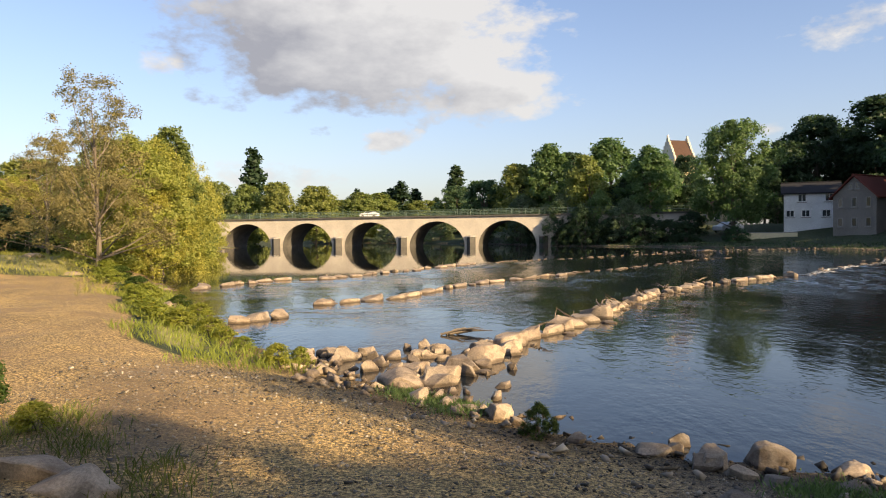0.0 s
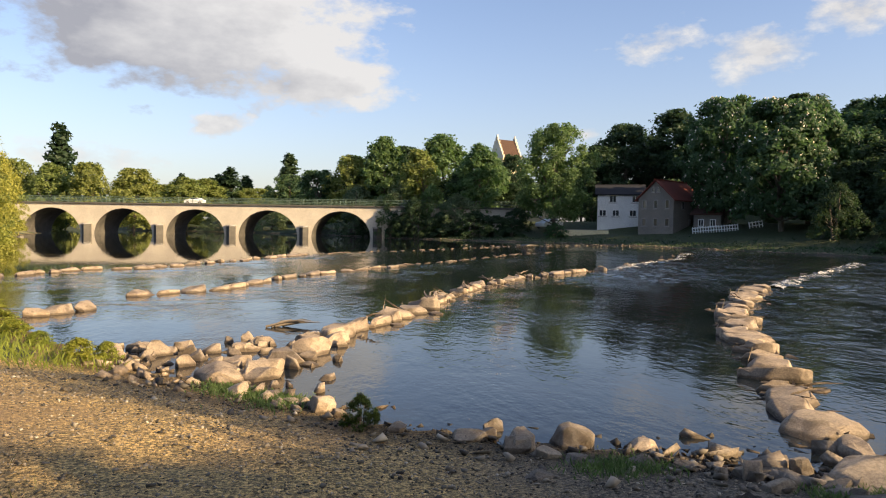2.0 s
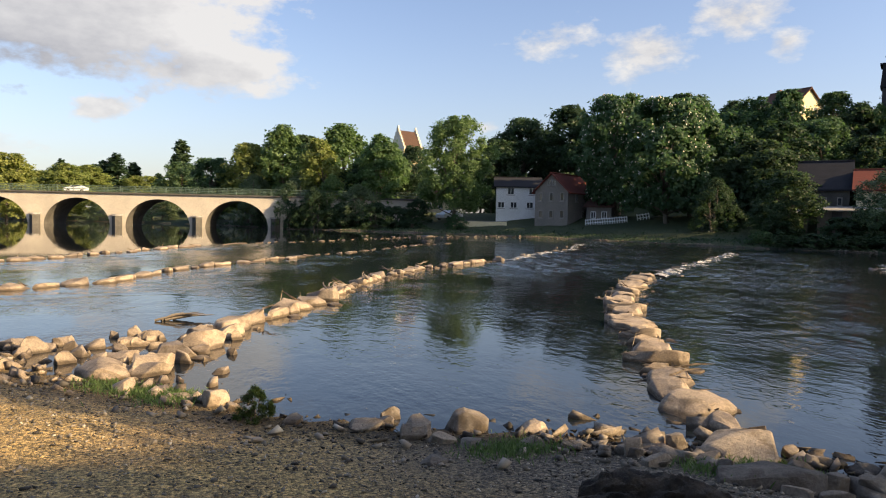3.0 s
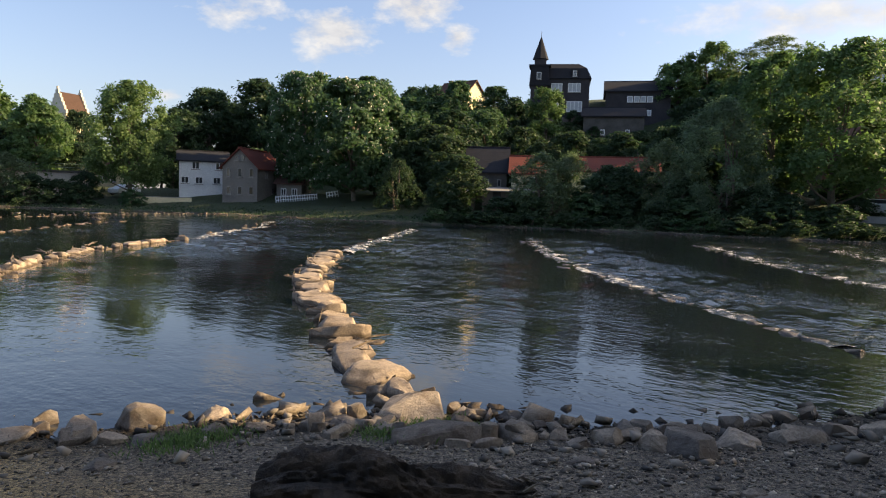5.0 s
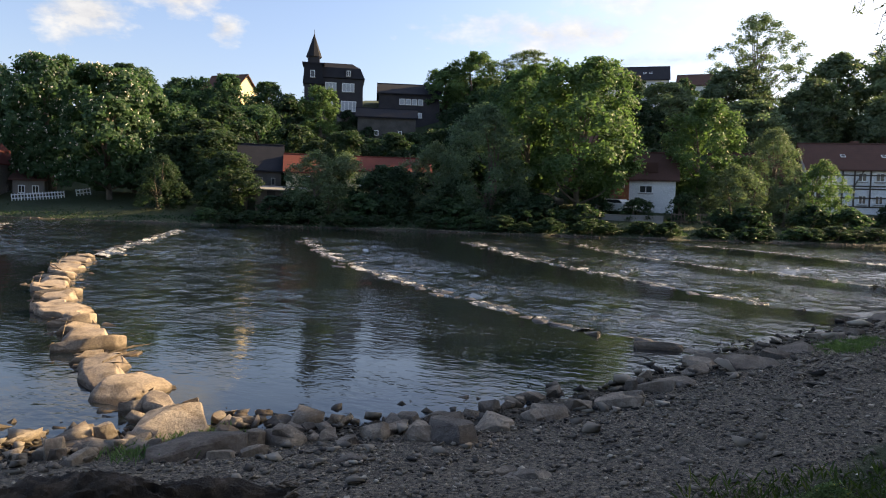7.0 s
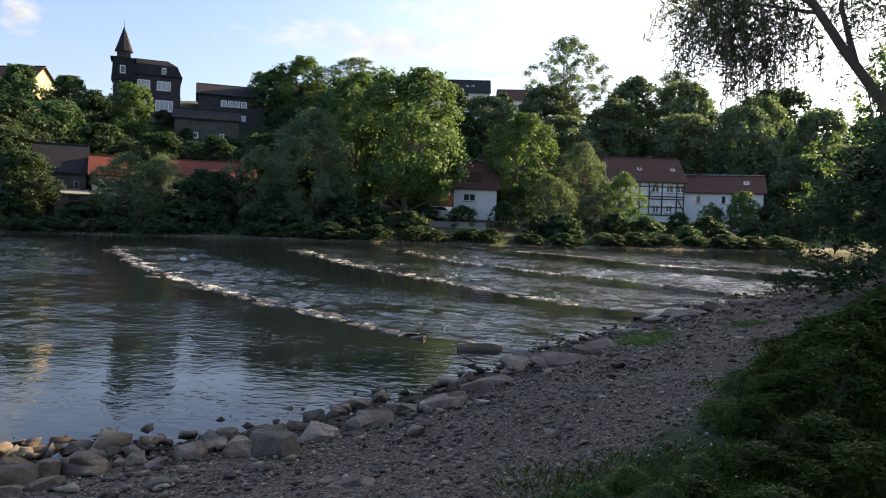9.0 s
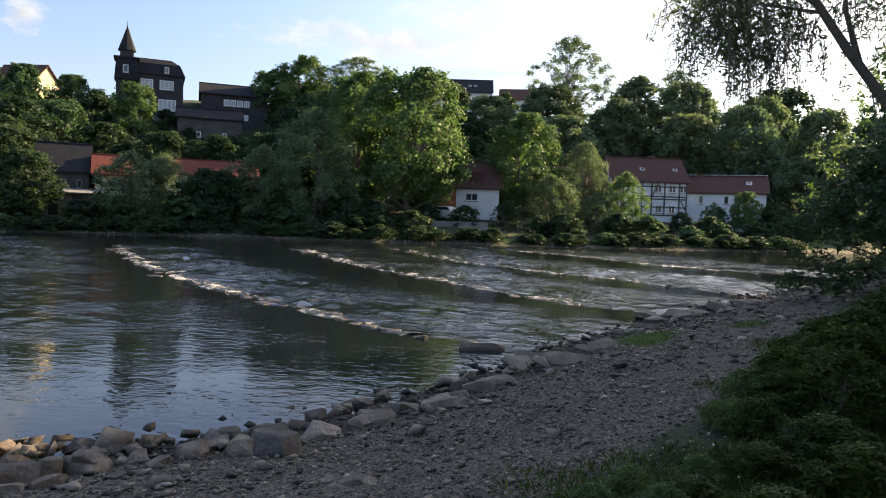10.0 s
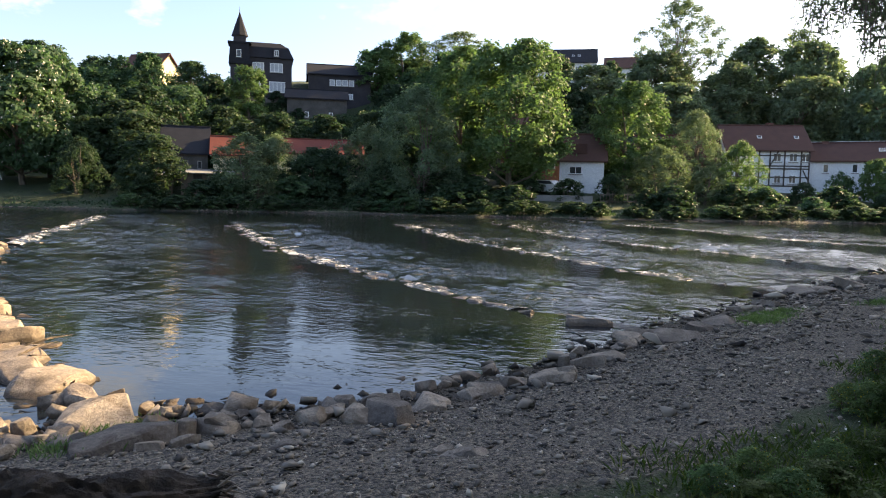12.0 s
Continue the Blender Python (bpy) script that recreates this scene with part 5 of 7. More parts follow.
def tree(kind, x, y, top, width, label="", low=None, turn=None):
    """A tree at x, y whose crown reaches the height top."""
    z = ground_z(x, y) if low is None else low
    if kind.startswith(("broad", "tall", "fine", "hill")):
        z = min(z, top - 0.95 * width)
    is_bush = kind.startswith(("bush", "scrub"))
    group = "shrubs" if is_bush else "trees round the river"
    head = thing("shrub" if is_bush else "tree", label or LABELS[kind], "shrub" if is_bush else "tree",
                 pose(x, y, z, 0, 0, (x * 57 + y * 31) % 360 if turn is None else turn) @ Matrix.Diagonal((width, width, top - z, 1)), group)
    trunk, crown, candles = KINDS[kind]
    part("trunk", trunk, None, head)
    part("crown", crown, None, head)
    if candles:
        part("blossom", candles, None, head, "upright white blossom candles" if kind == "chestnut" else "small yellow flower heads")
    return head


# near bank, beside the still water
tree("alder", -14.9, 28.6, 9.0, 7.6)
tree("young_a", -16.0, 34.0, 7.2, 7.0)
tree("young_b", -17.6, 40.5, 8.0, 7.2)
tree("young_a", -20.2, 47.0, 9.0, 8.0)
tree("young_b", -23.4, 58.0, 9.4, 7.6)
tree("young_b", -25.5, 48.0, 7.0, 7.0)
tree("airy", -22.5, 44.0, 8.3, 6.5)
tree("young_a", -32.0, 50.0, 6.6, 8.0)
tree("young_a", -27.6, 67.0, 9.6, 8.0)
tree("young_a", -20.0, 50.0, 7.4, 5.4)
tree("young_b", -31.0, 79.0, 9.0, 7.4)
tree("pale_a", -31.0, 55.0, 7.6, 7.0)
tree("pale_a", -38.0, 62.0, 9.0, 9.0)
tree("willow_b", -32.0, 82.0, 9.0, 8.0)
tree("young_b", -34.5, 95.0, 7.0, 6.0)
tree("alder", -25.0, 42.0, 8.2, 8.0)
tree("alder", -16.2, 31.0, 7.4, 6.4)
tree("alder", -19.5, 37.5, 7.9, 6.0)
tree("airy", -17.4, 43.0, 8.8, 6.0)
tree("bush_b", -25.0, 44.5, 4.2, 6.0)
tree("bush_b", -30.0, 45.0, 4.4, 6.5)
tree("young_a", -14.6, 34.5, 4.6, 4.5)
# beyond the bridge
tree("poplar", -47.8, 163.0, 22.6, 8.0)
tree("poplar", -16.0, 199.0, 17.0, 8.0)
tree("poplar", -18.8, 200.0, 15.2, 6.5)
tree("poplar", -12.6, 210.0, 15.6, 7.5)
tree("poplar", 0.0, 200.0, 21.6, 8.0)
tree("poplar", -31.0, 215.0, 16.0, 6.0)
tree("poplar", -24.5, 230.0, 16.0, 6.0)
tree("poplar", -7.5, 260.0, 15.5, 7.0)
tree("pale_a", -30.0, 147.0, 12.2, 12.0)
tree("pale_a", -38.0, 146.0, 13.0, 11.0)
tree("pale_b", -46.0, 150.0, 13.0, 11.0)
tree("pale_a", -55.0, 155.0, 14.0, 13.0)
tree("pale_b", -24.0, 168.0, 12.0, 13.0)
tree("pale_b", -22.0, 188.0, 13.0, 14.0)
tree("pale_a", -9.0, 195.0, 11.2, 14.0)
tree("pale_b", 2.0, 190.0, 12.0, 14.0)
tree("pale_b", -38.0, 190.0, 14.0, 15.0)
tree("broad_c", 14.0, 205.0, 15.0, 16.0)
tree("broad_c", -60.0, 220.0, 14.0, 20.0)
tree("pale_b", -4.0, 240.0, 12.5, 22.0)
tree("pale_b", -42.0, 250.0, 14.5, 22.0)
tree("broad_c", -85.0, 240.0, 16.0, 26.0)
tree("willow_a", -4.0, 139.0, 6.5, 9.0)
tree("willow_a", -13.0, 147.0, 6.5, 11.0)
tree("pale_a", -21.0, 153.0, 7.0, 11.0)
tree("willow_a", -30.0, 160.0, 7.0, 12.0)
tree("willow_a", 4.0, 131.0, 6.0, 8.0)
# far bank between the bridge and the white house
tree("broad_a", 5.0, 126.0, 11.4, 11.0)
tree("broad_d", 0.0, 150.0, 12.0, 12.0)
tree("willow_a", 11.0, 114.0, 8.5, 9.0)
tree("willow_d", 14.0, 100.0, 6.4, 6.0)
tree("willow_d", 17.4, 96.0, 6.0, 6.5)
tree("willow_d", 11.8, 104.4, 5.4, 4.6)
tree("pale_a", 10.5, 120.0, 13.6, 11.0)
tree("tall_a", 15.8, 116.0, 16.8, 9.5)
tree("willow_a", 16.2, 105.0, 7.5, 9.0)
tree("pale_b", 20.2, 106.0, 13.6, 9.0)
tree("willow_b", 20.0, 98.5, 8.0, 6.5)
tree("tall_a", 25.0, 111.5, 17.0, 11.0)
tree("willow_a", 23.5, 94.0, 6.5, 8.0)
tree("tall_a", 27.5, 99.0, 13.9, 9.5)
tree("broad_d", 30.5, 108.0, 12.5, 9.0)
tree("broad_c", 33.0, 101.0, 8.5, 7.0)
tree("fine_a", 34.6, 87.0, 15.4, 11.4)
tree("broad_c", 37.5, 117.0, 14.5, 7.0)
tree("broad_c", 21.0, 128.0, 16.5, 13.0)
tree("broad_c", 49.5, 124.0, 15.0, 8.0)
tree("bush_b", 29.0, 88.2, 3.3, 5.0)
tree("bush_a", 33.5, 83.6, 2.6, 4.0)
# behind and beside the two houses
tree("broad_c", 57.6, 113.0, 20.0, 14.0)
tree("tall_b", 63.0, 105.0, 21.6, 13.0)
tree("broad_c", 50.0, 108.0, 15.5, 11.0)
tree("broad_c", 64.0, 96.0, 19.0, 13.0)
tree("chestnut", 51.8, 74.8, 17.8, 12.2)
tree("chestnut", 51.6, 64.6, 15.8, 13.0)
tree("chestnut", 57.5, 68.0, 16.6, 11.5)
tree("broad_d", 75.0, 76.5, 18.0, 13.0)
tree("broad_c", 69.0, 84.0, 19.0, 14.0)
tree("broad_c", 80.0, 98.0, 24.0, 12.0)
tree("broad_c", 64.0, 60.0, 13.5, 10.0)
tree("broad_c", 58.0, 58.0, 11.0, 10.0)
tree("willow_d", 48.8, 53.8, 6.4, 6.0)
tree("tall_b", 87.0, 87.5, 17.6, 8.0)
tree("broad_a", 90.5, 76.5, 21.6, 8.0)
# slope below the manor
tree("broad_b", 83.6, 60.6, 19.0, 7.0)
tree("broad_c", 80.0, 67.5, 16.0, 11.0)
tree("broad_a", 75.0, 64.5, 15.0, 10.0)
tree("broad_c", 72.0, 56.0, 12.0, 9.0)
tree("broad_c", 68.5, 50.0, 9.5, 8.0)
tree("broad_c", 85.0, 50.0, 9.6, 7.0)
tree("broad_d", 83.0, 47.0, 11.0, 8.5)
tree("broad_c", 95.0, 44.0, 17.5, 9.0)
tree("fine_c", 106.0, 46.5, 27.6, 12.0)
tree("broad_b", 104.5, 51.0, 25.0, 9.0)
tree("airy_b", 108.0, 37.0, 27.6, 15.0)
tree("broad_d", 97.0, 34.0, 22.5, 13.0)
tree("broad_c", 92.0, 28.0, 18.0, 12.0)
tree("broad_c", 67.4, 44.2, 10.4, 7.0)
tree("broad_c", 76.0, 30.5, 13.0, 9.0)
tree("broad_c", 73.0, 34.5, 11.0, 8.0)
tree("tall_b", 71.0, 40.5, 10.5, 6.5)
# far bank, the long screen of willows
tree("fine_b", 56.4, 38.2, 7.2, 8.4)
tree("bush_b", 57.5, 32.8, 5.8, 7.0)
tree("bush_b", 55.0, 42.5, 3.6, 5.0)
tree("fine_b", 61.4, 25.4, 12.0, 13.0)
tree("fine_a", 66.2, 17.6, 16.4, 14.0)
tree("willow_a", 60.2, 30.5, 8.5, 8.0)
tree("bush_b", 62.0, 22.0, 4.5, 8.0)
tree("fine_c", 69.0, 23.6, 16.8, 11.0)
tree("fine_c", 76.4, 7.6, 13.8, 10.2)
tree("willow_a", 71.5, 3.6, 7.0, 7.5)
tree("fine_b", 81.0, 1.0, 11.4, 8.5)
tree("willow_b", 74.4, -3.0, 7.6, 6.0)
tree("willow_a", 72.0, -0.6, 5.0, 6.0)
tree("bush_b", 68.2, 8.0, 4.2, 4.0)
tree("bush_a", 83.0, -13.6, 5.0, 4.2)
tree("broad_b", 83.5, -16.8, 6.2, 3.8)
tree("bush_b", 86.0, -20.5, 5.2, 6.0)
tree("bush_b", 88.0, -25.5, 6.0, 7.0)
# wooded hill behind the timbered house
tree("airy_b", 121.0, 5.2, 33.5, 17.0)
tree("hill_a", 116.0, 9.0, 24.5, 12.0)
tree("hill_a", 110.0, 15.0, 21.5, 12.0)
tree("hill_a", 104.0, 3.0, 17.5, 12.0)
tree("hill_b", 121.0, -6.0, 26.8, 13.0)
tree("hill_b", 112.0, -3.0, 21.5, 12.0)
tree("hill_a", 120.0, -16.0, 25.5, 14.0)
tree("airy_b", 126.0, -13.0, 29.0, 13.0)
tree("hill_a", 108.0, -11.5, 18.5, 12.0)
tree("hill_a", 117.0, -25.5, 23.0, 14.0)
tree("hill_a", 104.5, -22.0, 19.0, 12.0)
tree("hill_a", 106.0, -30.0, 19.0, 12.0)
tree("hill_a", 96.0, -25.0, 11.5, 10.0)
tree("hill_a", 98.0, -33.0, 13.0, 12.0)
tree("hill_a", 112.0, -40.0, 19.0, 15.0)
tree("broad_c", 135.0, -30.0, 27.0, 18.0)
tree("broad_c", 104.0, 20.0, 18.5, 12.0)
# near bank downstream
tree("willow_a", 38.5, -17.0, 8.5, 9.0)
tree("willow_d", 35.0, -14.4, 4.8, 6.0)
tree("willow_b", 31.0, -14.2, 5.8, 6.5)
tree("airy", 33.5, -16.0, 10.0, 9.0)
tree("willow_a", 47.0, -24.0, 9.0, 10.0)
tree("broad_a", 57.0, -38.0, 12.0, 12.0)
tree("broad_d", 13.0, -8.8, 9.5, 5.0, "dense green tree beside the willow")
tree("willow_d", 18.6, -7.7, 5.0, 6.4, "dense dark willow leaning over the shore")
tree("willow_d", 17.0, -10.6, 9.2, 7.0, "tall dark willow behind the shore")
tree("willow_d", 20.2, -11.6, 9.6, 6.5, "tall dark willow behind the shore")
tree("willow_a", 15.6, -12.0, 5.6, 6.5)
tree("broad_d", 24.6, -11.3, 10.0, 7.0)
tree("broad_a", 22.5, -16.5, 6.0, 7.5)
tree("broad_d", 9.4, -9.8, 10.0, 6.0, "dense green tree behind the willow")
tree("sprig", 27.0, -10.4, 8.6, 7.0, "thin-leaved open tree beside the shore")
tree("broad_a", 84.6, 82.6, 19.9, 6.5)
tree("broad_c", 86.5, 47.5, 12.3, 7.0)
tree("broad_c", 84.0, 51.5, 11.4, 7.0)
tree("broad_c", 79.5, 47.5, 9.4, 8.0)
tree("broad_c", 75.4, 47.0, 10.4, 7.0)
tree("broad_a", 77.0, 43.4, 10.0, 7.5)
tree("broad_c", 78.8, 40.6, 10.6, 7.0)
tree("willow_a", 53.7, 38.8, 7.0, 8.0)
tree("broad_c", 56.8, 34.1, 5.8, 7.0)
tree("broad_c", 49.6, 46.4, 6.6, 6.5)
tree("broad_a", 79.0, 74.2, 20.6, 7.5)
tree("broad_d", 77.0, 79.5, 20.2, 8.0)
tree("bush_b", 66.6, 12.0, 3.6, 4.2)
tree("bush_b", 65.6, 15.4, 3.5, 4.6)
# low growth along the far water's edge
tree("willow_a", 14.2, 108.5, 6.5, 6.0)
tree("willow_a", 17.6, 100.2, 5.8, 6.5)
tree("bush_b", 20.8, 95.0, 4.0, 6.0)
tree("bush_b", 24.6, 91.0, 4.2, 6.5)
tree("bush_b", 27.6, 90.0, 3.6, 5.5)
tree("willow_a", 18.0, 112.0, 9.5, 8.0)
tree("broad_c", 25.5, 103.5, 10.0, 9.0)
tree("broad_c", 14.0, 122.0, 12.0, 10.0)
tree("bush_b", 31.0, 92.0, 4.8, 5.5)
tree("bush_b", 51.6, 55.6, 5.0, 6.0)
tree("willow_a", 50.8, 48.6, 4.2, 5.0)
tree("broad_c", 57.0, 54.6, 9.5, 8.0)
tree("broad_c", 55.2, 60.0, 9.0, 8.0)
tree("broad_c", 56.0, 51.0, 6.8, 5.5)
tree("bush_b", 59.2, 43.0, 5.0, 5.0)
tree("bush_b", 62.2, 33.0, 6.0, 6.0)
tree("bush_b", 59.0, 27.5, 5.0, 6.0)
tree("bush_b", 61.0, 19.5, 3.6, 5.0)
tree("bush_b", 71.8, 18.6, 5.6, 6.0)
tree("bush_b", 77.6, -1.4, 4.6, 5.0)
tree("willow_a", 79.8, 5.0, 8.0, 7.0)
tree("bush_b", 79.0, -9.6, 3.8, 4.0)
# big trees added behind the path, never in view, out of the sun's way
tree("broad_a", -6.0, -5.5, 10.5, 9.0, "unseen full green tree added behind the gravel path")
tree("broad_a", -1.0, -9.0, 11.5, 9.5, "unseen full green tree added behind the gravel path")
tree("broad_d", 4.5, -12.0, 11.0, 9.0, "unseen full green tree added behind the gravel path")
tree("broad_d", -12.0, -1.0, 10.0, 9.0, "unseen full green tree added behind the gravel path")
tree("broad_c", 52.0, 118.0, 13.0, 10.0)
tree("broad_c", 58.0, 124.0, 15.0, 12.0)
tree("broad_c", 66.0, 117.0, 18.0, 12.0)
tree("broad_c", 72.0, 108.0, 21.0, 13.0)
tree("broad_c", 46.0, 132.0, 12.0, 10.0)
tree("broad_c", 34.0, 136.0, 13.0, 12.0)
tree("broad_d", 8.0, -14.0, 9.0, 7.0, "dense green tree behind the willow")
tree("broad_a", 21.5, -12.3, 11.5, 8.0, "tall full green tree downstream on the near bank")

# ---- undergrowth on the slope ----
KINDS["scrub_a"] = tree_kind("bush", 31, 2400, 0.038, LEAF_DARK, 1.0, 0.6, 2, core=120)
KINDS["scrub_b"] = tree_kind("bush", 32, 2400, 0.038, LEAF_GREEN, 1.0, 0.6, 2, core=120)
LABELS["scrub_a"] = "dark scrub on the wooded slope"
LABELS["scrub_b"] = "green scrub on the wooded slope"
pick_rng = np.random.default_rng(77)
made = 0
while made < 95:
    x, y = pick_rng.uniform(44, 150), pick_rng.uniform(-60, 120)
    far = float(from_line(np.array([(x, y)]), SHORE_FAR)[0])
    if not 22 < far < 68:
        continue
    if any(math.hypot(x - a, y - b) < c for a, b, c in ((95, 66, 7), (102, 57, 7), (100, 57, 6), (42, 88, 7), (46, 80, 8), (50, 75, 5), (60, 50, 6), (61, 46, 5), (66, 38, 8), (82, 19, 7), (92, 54.6, 7), (89, 59, 6), (97, 52, 6), (74, 12, 6),
                                                        (88, 82.5, 8), (92, 79, 6), (88, 3, 8), (88, -6, 9), (91, -16, 9), (95, 90, 7))):
        continue
    high = pick_rng.uniform(3.5, 6.5)
    tree("scrub_a" if pick_rng.random() < 0.7 else "scrub_b", x, y, ground_z(x, y) + high, high * pick_rng.uniform(1.0, 1.3))
    made += 1

# a hedge of low shrubs along the far bank
hedge_rng = np.random.default_rng(78)
for near, deep, gap in ((0.9, 2.0, 1.7), (3.5, 6.5, 3.2)):
    for a, b in zip(SHORE_FAR[12:19], SHORE_FAR[13:20]):
        n = int(np.linalg.norm(b - a) / gap)
        inland = np.array((-(b - a)[1], (b - a)[0])) / np.linalg.norm(b - a)
        for k in range(n):
            q = a + (b - a) * (k + hedge_rng.random()) / n + inland * hedge_rng.uniform(near, deep)
            high = hedge_rng.uniform(0.8, 1.35) if near < 3 else hedge_rng.uniform(1.6, 2.8)
            if 6 < q[1] < 15 and near > 3:
                continue
            tree("scrub_a" if hedge_rng.random() < 0.8 else "scrub_b", float(q[0]), float(q[1]), ground_z(*q) + high, high * (hedge_rng.uniform(2.3, 3.2) if near < 3 else hedge_rng.uniform(1.5, 2.2)), "low dark shrub on the far bank")
# dark scrub on the steep ground below the manor
for x, y, high in ((86, 57, 2.6), (88.5, 55.6, 2.4), (84, 54.2, 2.8), (90.5, 59.5, 2.2), (86.8, 51.6, 2.6), (82.6, 57.0, 2.8), (92.5, 62, 2.0), (89.0, 52.0, 2.2), (81, 52.5, 3.0), (84.6, 49.0, 3.0),
                   (80.0, 55.0, 3.2), (88.0, 48.4, 2.6), (91.6, 49.6, 2.2), (95.5, 48.6, 2.4), (87.6, 59.6, 2.2), (94.5, 51.4, 1.6), (82.4, 46.0, 3.0), (90.0, 46.0, 3.2)):
    tree("scrub_a", x, y, ground_z(x, y) + high, 1.5 * high)

# ---- stones by the water ----


def boulder(x, y, wide, high, pale, turn, square=False):
    """A loose stone, its foot a little in the ground or the river bed."""
    r = np.random.default_rng(int(abs(x * 131 + y * 977)) + 5)
    z = max(ground_z(x, y), -0.15)
    base, top = z - 0.03 - 0.35 * high, max(z, 0.0) + 0.66 * high
    data = BLOCKS[r.integers(3)] if square else (WARM_BOULDERS if pale else BOULDERS)[r.integers(8)]
    ob = new("boulder", data)
    ob.matrix_world = pose(x, y, base, r.normal() * 7, r.normal() * 7, turn) @ Matrix.Diagonal((wide * r.uniform(1.05, 1.3), wide * r.uniform(0.8, 1.05), top - base, 1))
    tagged(ob, ("pale sandstone boulder" if pale else "grey-brown angular boulder") + (" standing in shallow water" if z < 0 else " lying on the gravel shore"), "boulder", "boulders by the water")
    return ob


boulder(2.70, 5.65, 0.37, 0.20, False, 12, True)
boulder(3.33, 5.50, 0.26, 0.10, True, 127)
boulder(4.09, 5.62, 0.08, 0.05, False, 155)
boulder(3.68, 4.48, 0.16, 0.21, True, 42)
boulder(4.04, 4.70, 0.30, 0.07, False, 40)
boulder(4.18, 4.53, 0.13, 0.21, False, 174)
# grey stone chosen here to put the shade into the block's colour
boulder(4.14, 3.56, 0.58, 0.24, False, 141)
boulder(4.56, 4.29, 0.59, 0.23, False, 55)
boulder(3.66, 4.18, 0.24, 0.14, False, 172)
boulder(4.53, 3.38, 0.24, 0.19, False, 47)
boulder(4.33, 3.18, 0.20, 0.13, False, 134)
boulder(4.80, 3.22, 0.26, 0.22, False, 113)
boulder(4.12, 3.29, 0.20, 0.09, False, 141)
boulder(5.03, 3.01, 0.20, 0.13, False, 42)
boulder(5.25, 2.67, 0.21, 0.18, False, 146)
boulder(5.73, 2.77, 0.27, 0.11, False, 113)
boulder(5.60, 2.66, 0.18, 0.10, False, 18)
boulder(5.39, 2.35, 0.27, 0.17, False, 5)
boulder(5.46, 2.11, 0.45, 0.22, False, 81)
boulder(5.92, 2.32, 0.25, 0.18, False, 170)
boulder(6.06, 1.96, 0.35, 0.13, False, 81)
boulder(6.60, 1.62, 0.29, 0.15, False, 128)
boulder(7.02, 1.48, 0.27, 0.13, False, 121)
boulder(7.31, 1.12, 0.41, 0.16, False, 88)
boulder(8.05, 1.14, 0.15, 0.18, False, 11)
boulder(4.59, 1.22, 0.16, 0.05, False, 154)
boulder(4.61, 1.09, 0.18, 0.05, False, 111)
boulder(4.95, 2.76, 0.24, 0.09, False, 175)
boulder(2.19, 5.55, 0.30, 0.20, False, 101)
boulder(2.16, 6.16, 0.16, 0.16, False, 174)
boulder(2.33, 5.28, 0.21, 0.11, False, 5)
boulder(2.50, 5.04, 0.23, 0.09, False, 115)
boulder(3.00, 4.97, 0.24, 0.08, False, 166)
boulder(3.38, 4.85, 0.24, 0.07, False, 40)
boulder(3.54, 4.66, 0.19, 0.08, False, 71)
boulder(-1.60, 10.52, 0.33, 0.32, True, 32)
boulder(-1.73, 10.33, 0.23, 0.18, True, 98)
boulder(-1.13, 9.69, 0.26, 0.22, True, 20)
boulder(-0.57, 8.81, 0.65, 0.23, True, 156)
boulder(-0.08, 8.97, 0.58, 0.31, True, 70)
boulder(0.21, 9.77, 0.63, 0.29, True, 100)
boulder(0.57, 10.39, 0.65, 0.34, True, 172)
boulder(1.03, 11.25, 0.63, 0.27, True, 83)
boulder(0.58, 7.11, 0.27, 0.22, True, 100)
boulder(-0.28, 7.88, 0.25, 0.21, True, 110)
boulder(0.05, 7.65, 0.23, 0.12, True, 124)
boulder(0.11, 8.24, 0.15, 0.12, True, 138)
boulder(0.33, 7.37, 0.18, 0.11, True, 119)
boulder(0.75, 8.54, 0.21, 0.10, True, 25)
boulder(0.54, 9.32, 0.11, 0.09, False, 74)
boulder(0.95, 9.71, 0.15, 0.13, False, 34)
boulder(-1.00, 10.12, 0.27, 0.20, True, 144)
boulder(-0.87, 10.64, 0.32, 0.19, True, 78)
boulder(-0.51, 10.29, 0.22, 0.16, True, 12)
boulder(-0.52, 9.84, 0.20, 0.11, True, 7)
boulder(-0.71, 9.68, 0.21, 0.13, True, 24)
boulder(0.75, 6.89, 0.15, 0.08, False, 174)
boulder(1.24, 6.24, 0.20, 0.09, False, 108)
boulder(-2.17, 10.44, 0.34, 0.30, True, 109)
boulder(2.05, 5.97, 0.19, 0.14, False, 121)
boulder(1.84, 5.92, 0.31, 0.11, False, 30)
boulder(2.16, 5.51, 0.27, 0.18, False, 73)
boulder(3.25, 5.38, 0.32, 0.12, True, 106)
boulder(2.01, 4.57, 0.20, 0.08, False, 118)
# pale stone on these two stands in for sunlight falling on them
boulder(-2.56, 4.34, 0.42, 0.2, True, 167)
boulder(-2.18, 4.11, 0.46, 0.19, True, 165)
boulder(-4.66, 15.12, 0.45, 0.25, True, 179)
boulder(-4.37, 15.51, 0.56, 0.28, True, 31)
boulder(-4.08, 16.14, 0.66, 0.23, True, 78)
boulder(-4.75, 13.77, 0.36, 0.18, True, 89)
boulder(-7.45, 18.01, 0.55, 0.24, True, 135)
boulder(-10.33, 23.71, 0.85, 0.22, True, 50)
boulder(-12.38, 24.41, 0.54, 0.24, True, 169)
boulder(-14.99, 26.89, 0.61, 0.24, True, 85)
boulder(-20.37, 33.02, 0.77, 0.30, True, 90)
boulder(10.30, 0.43, 0.49, 0.12, False, 86)
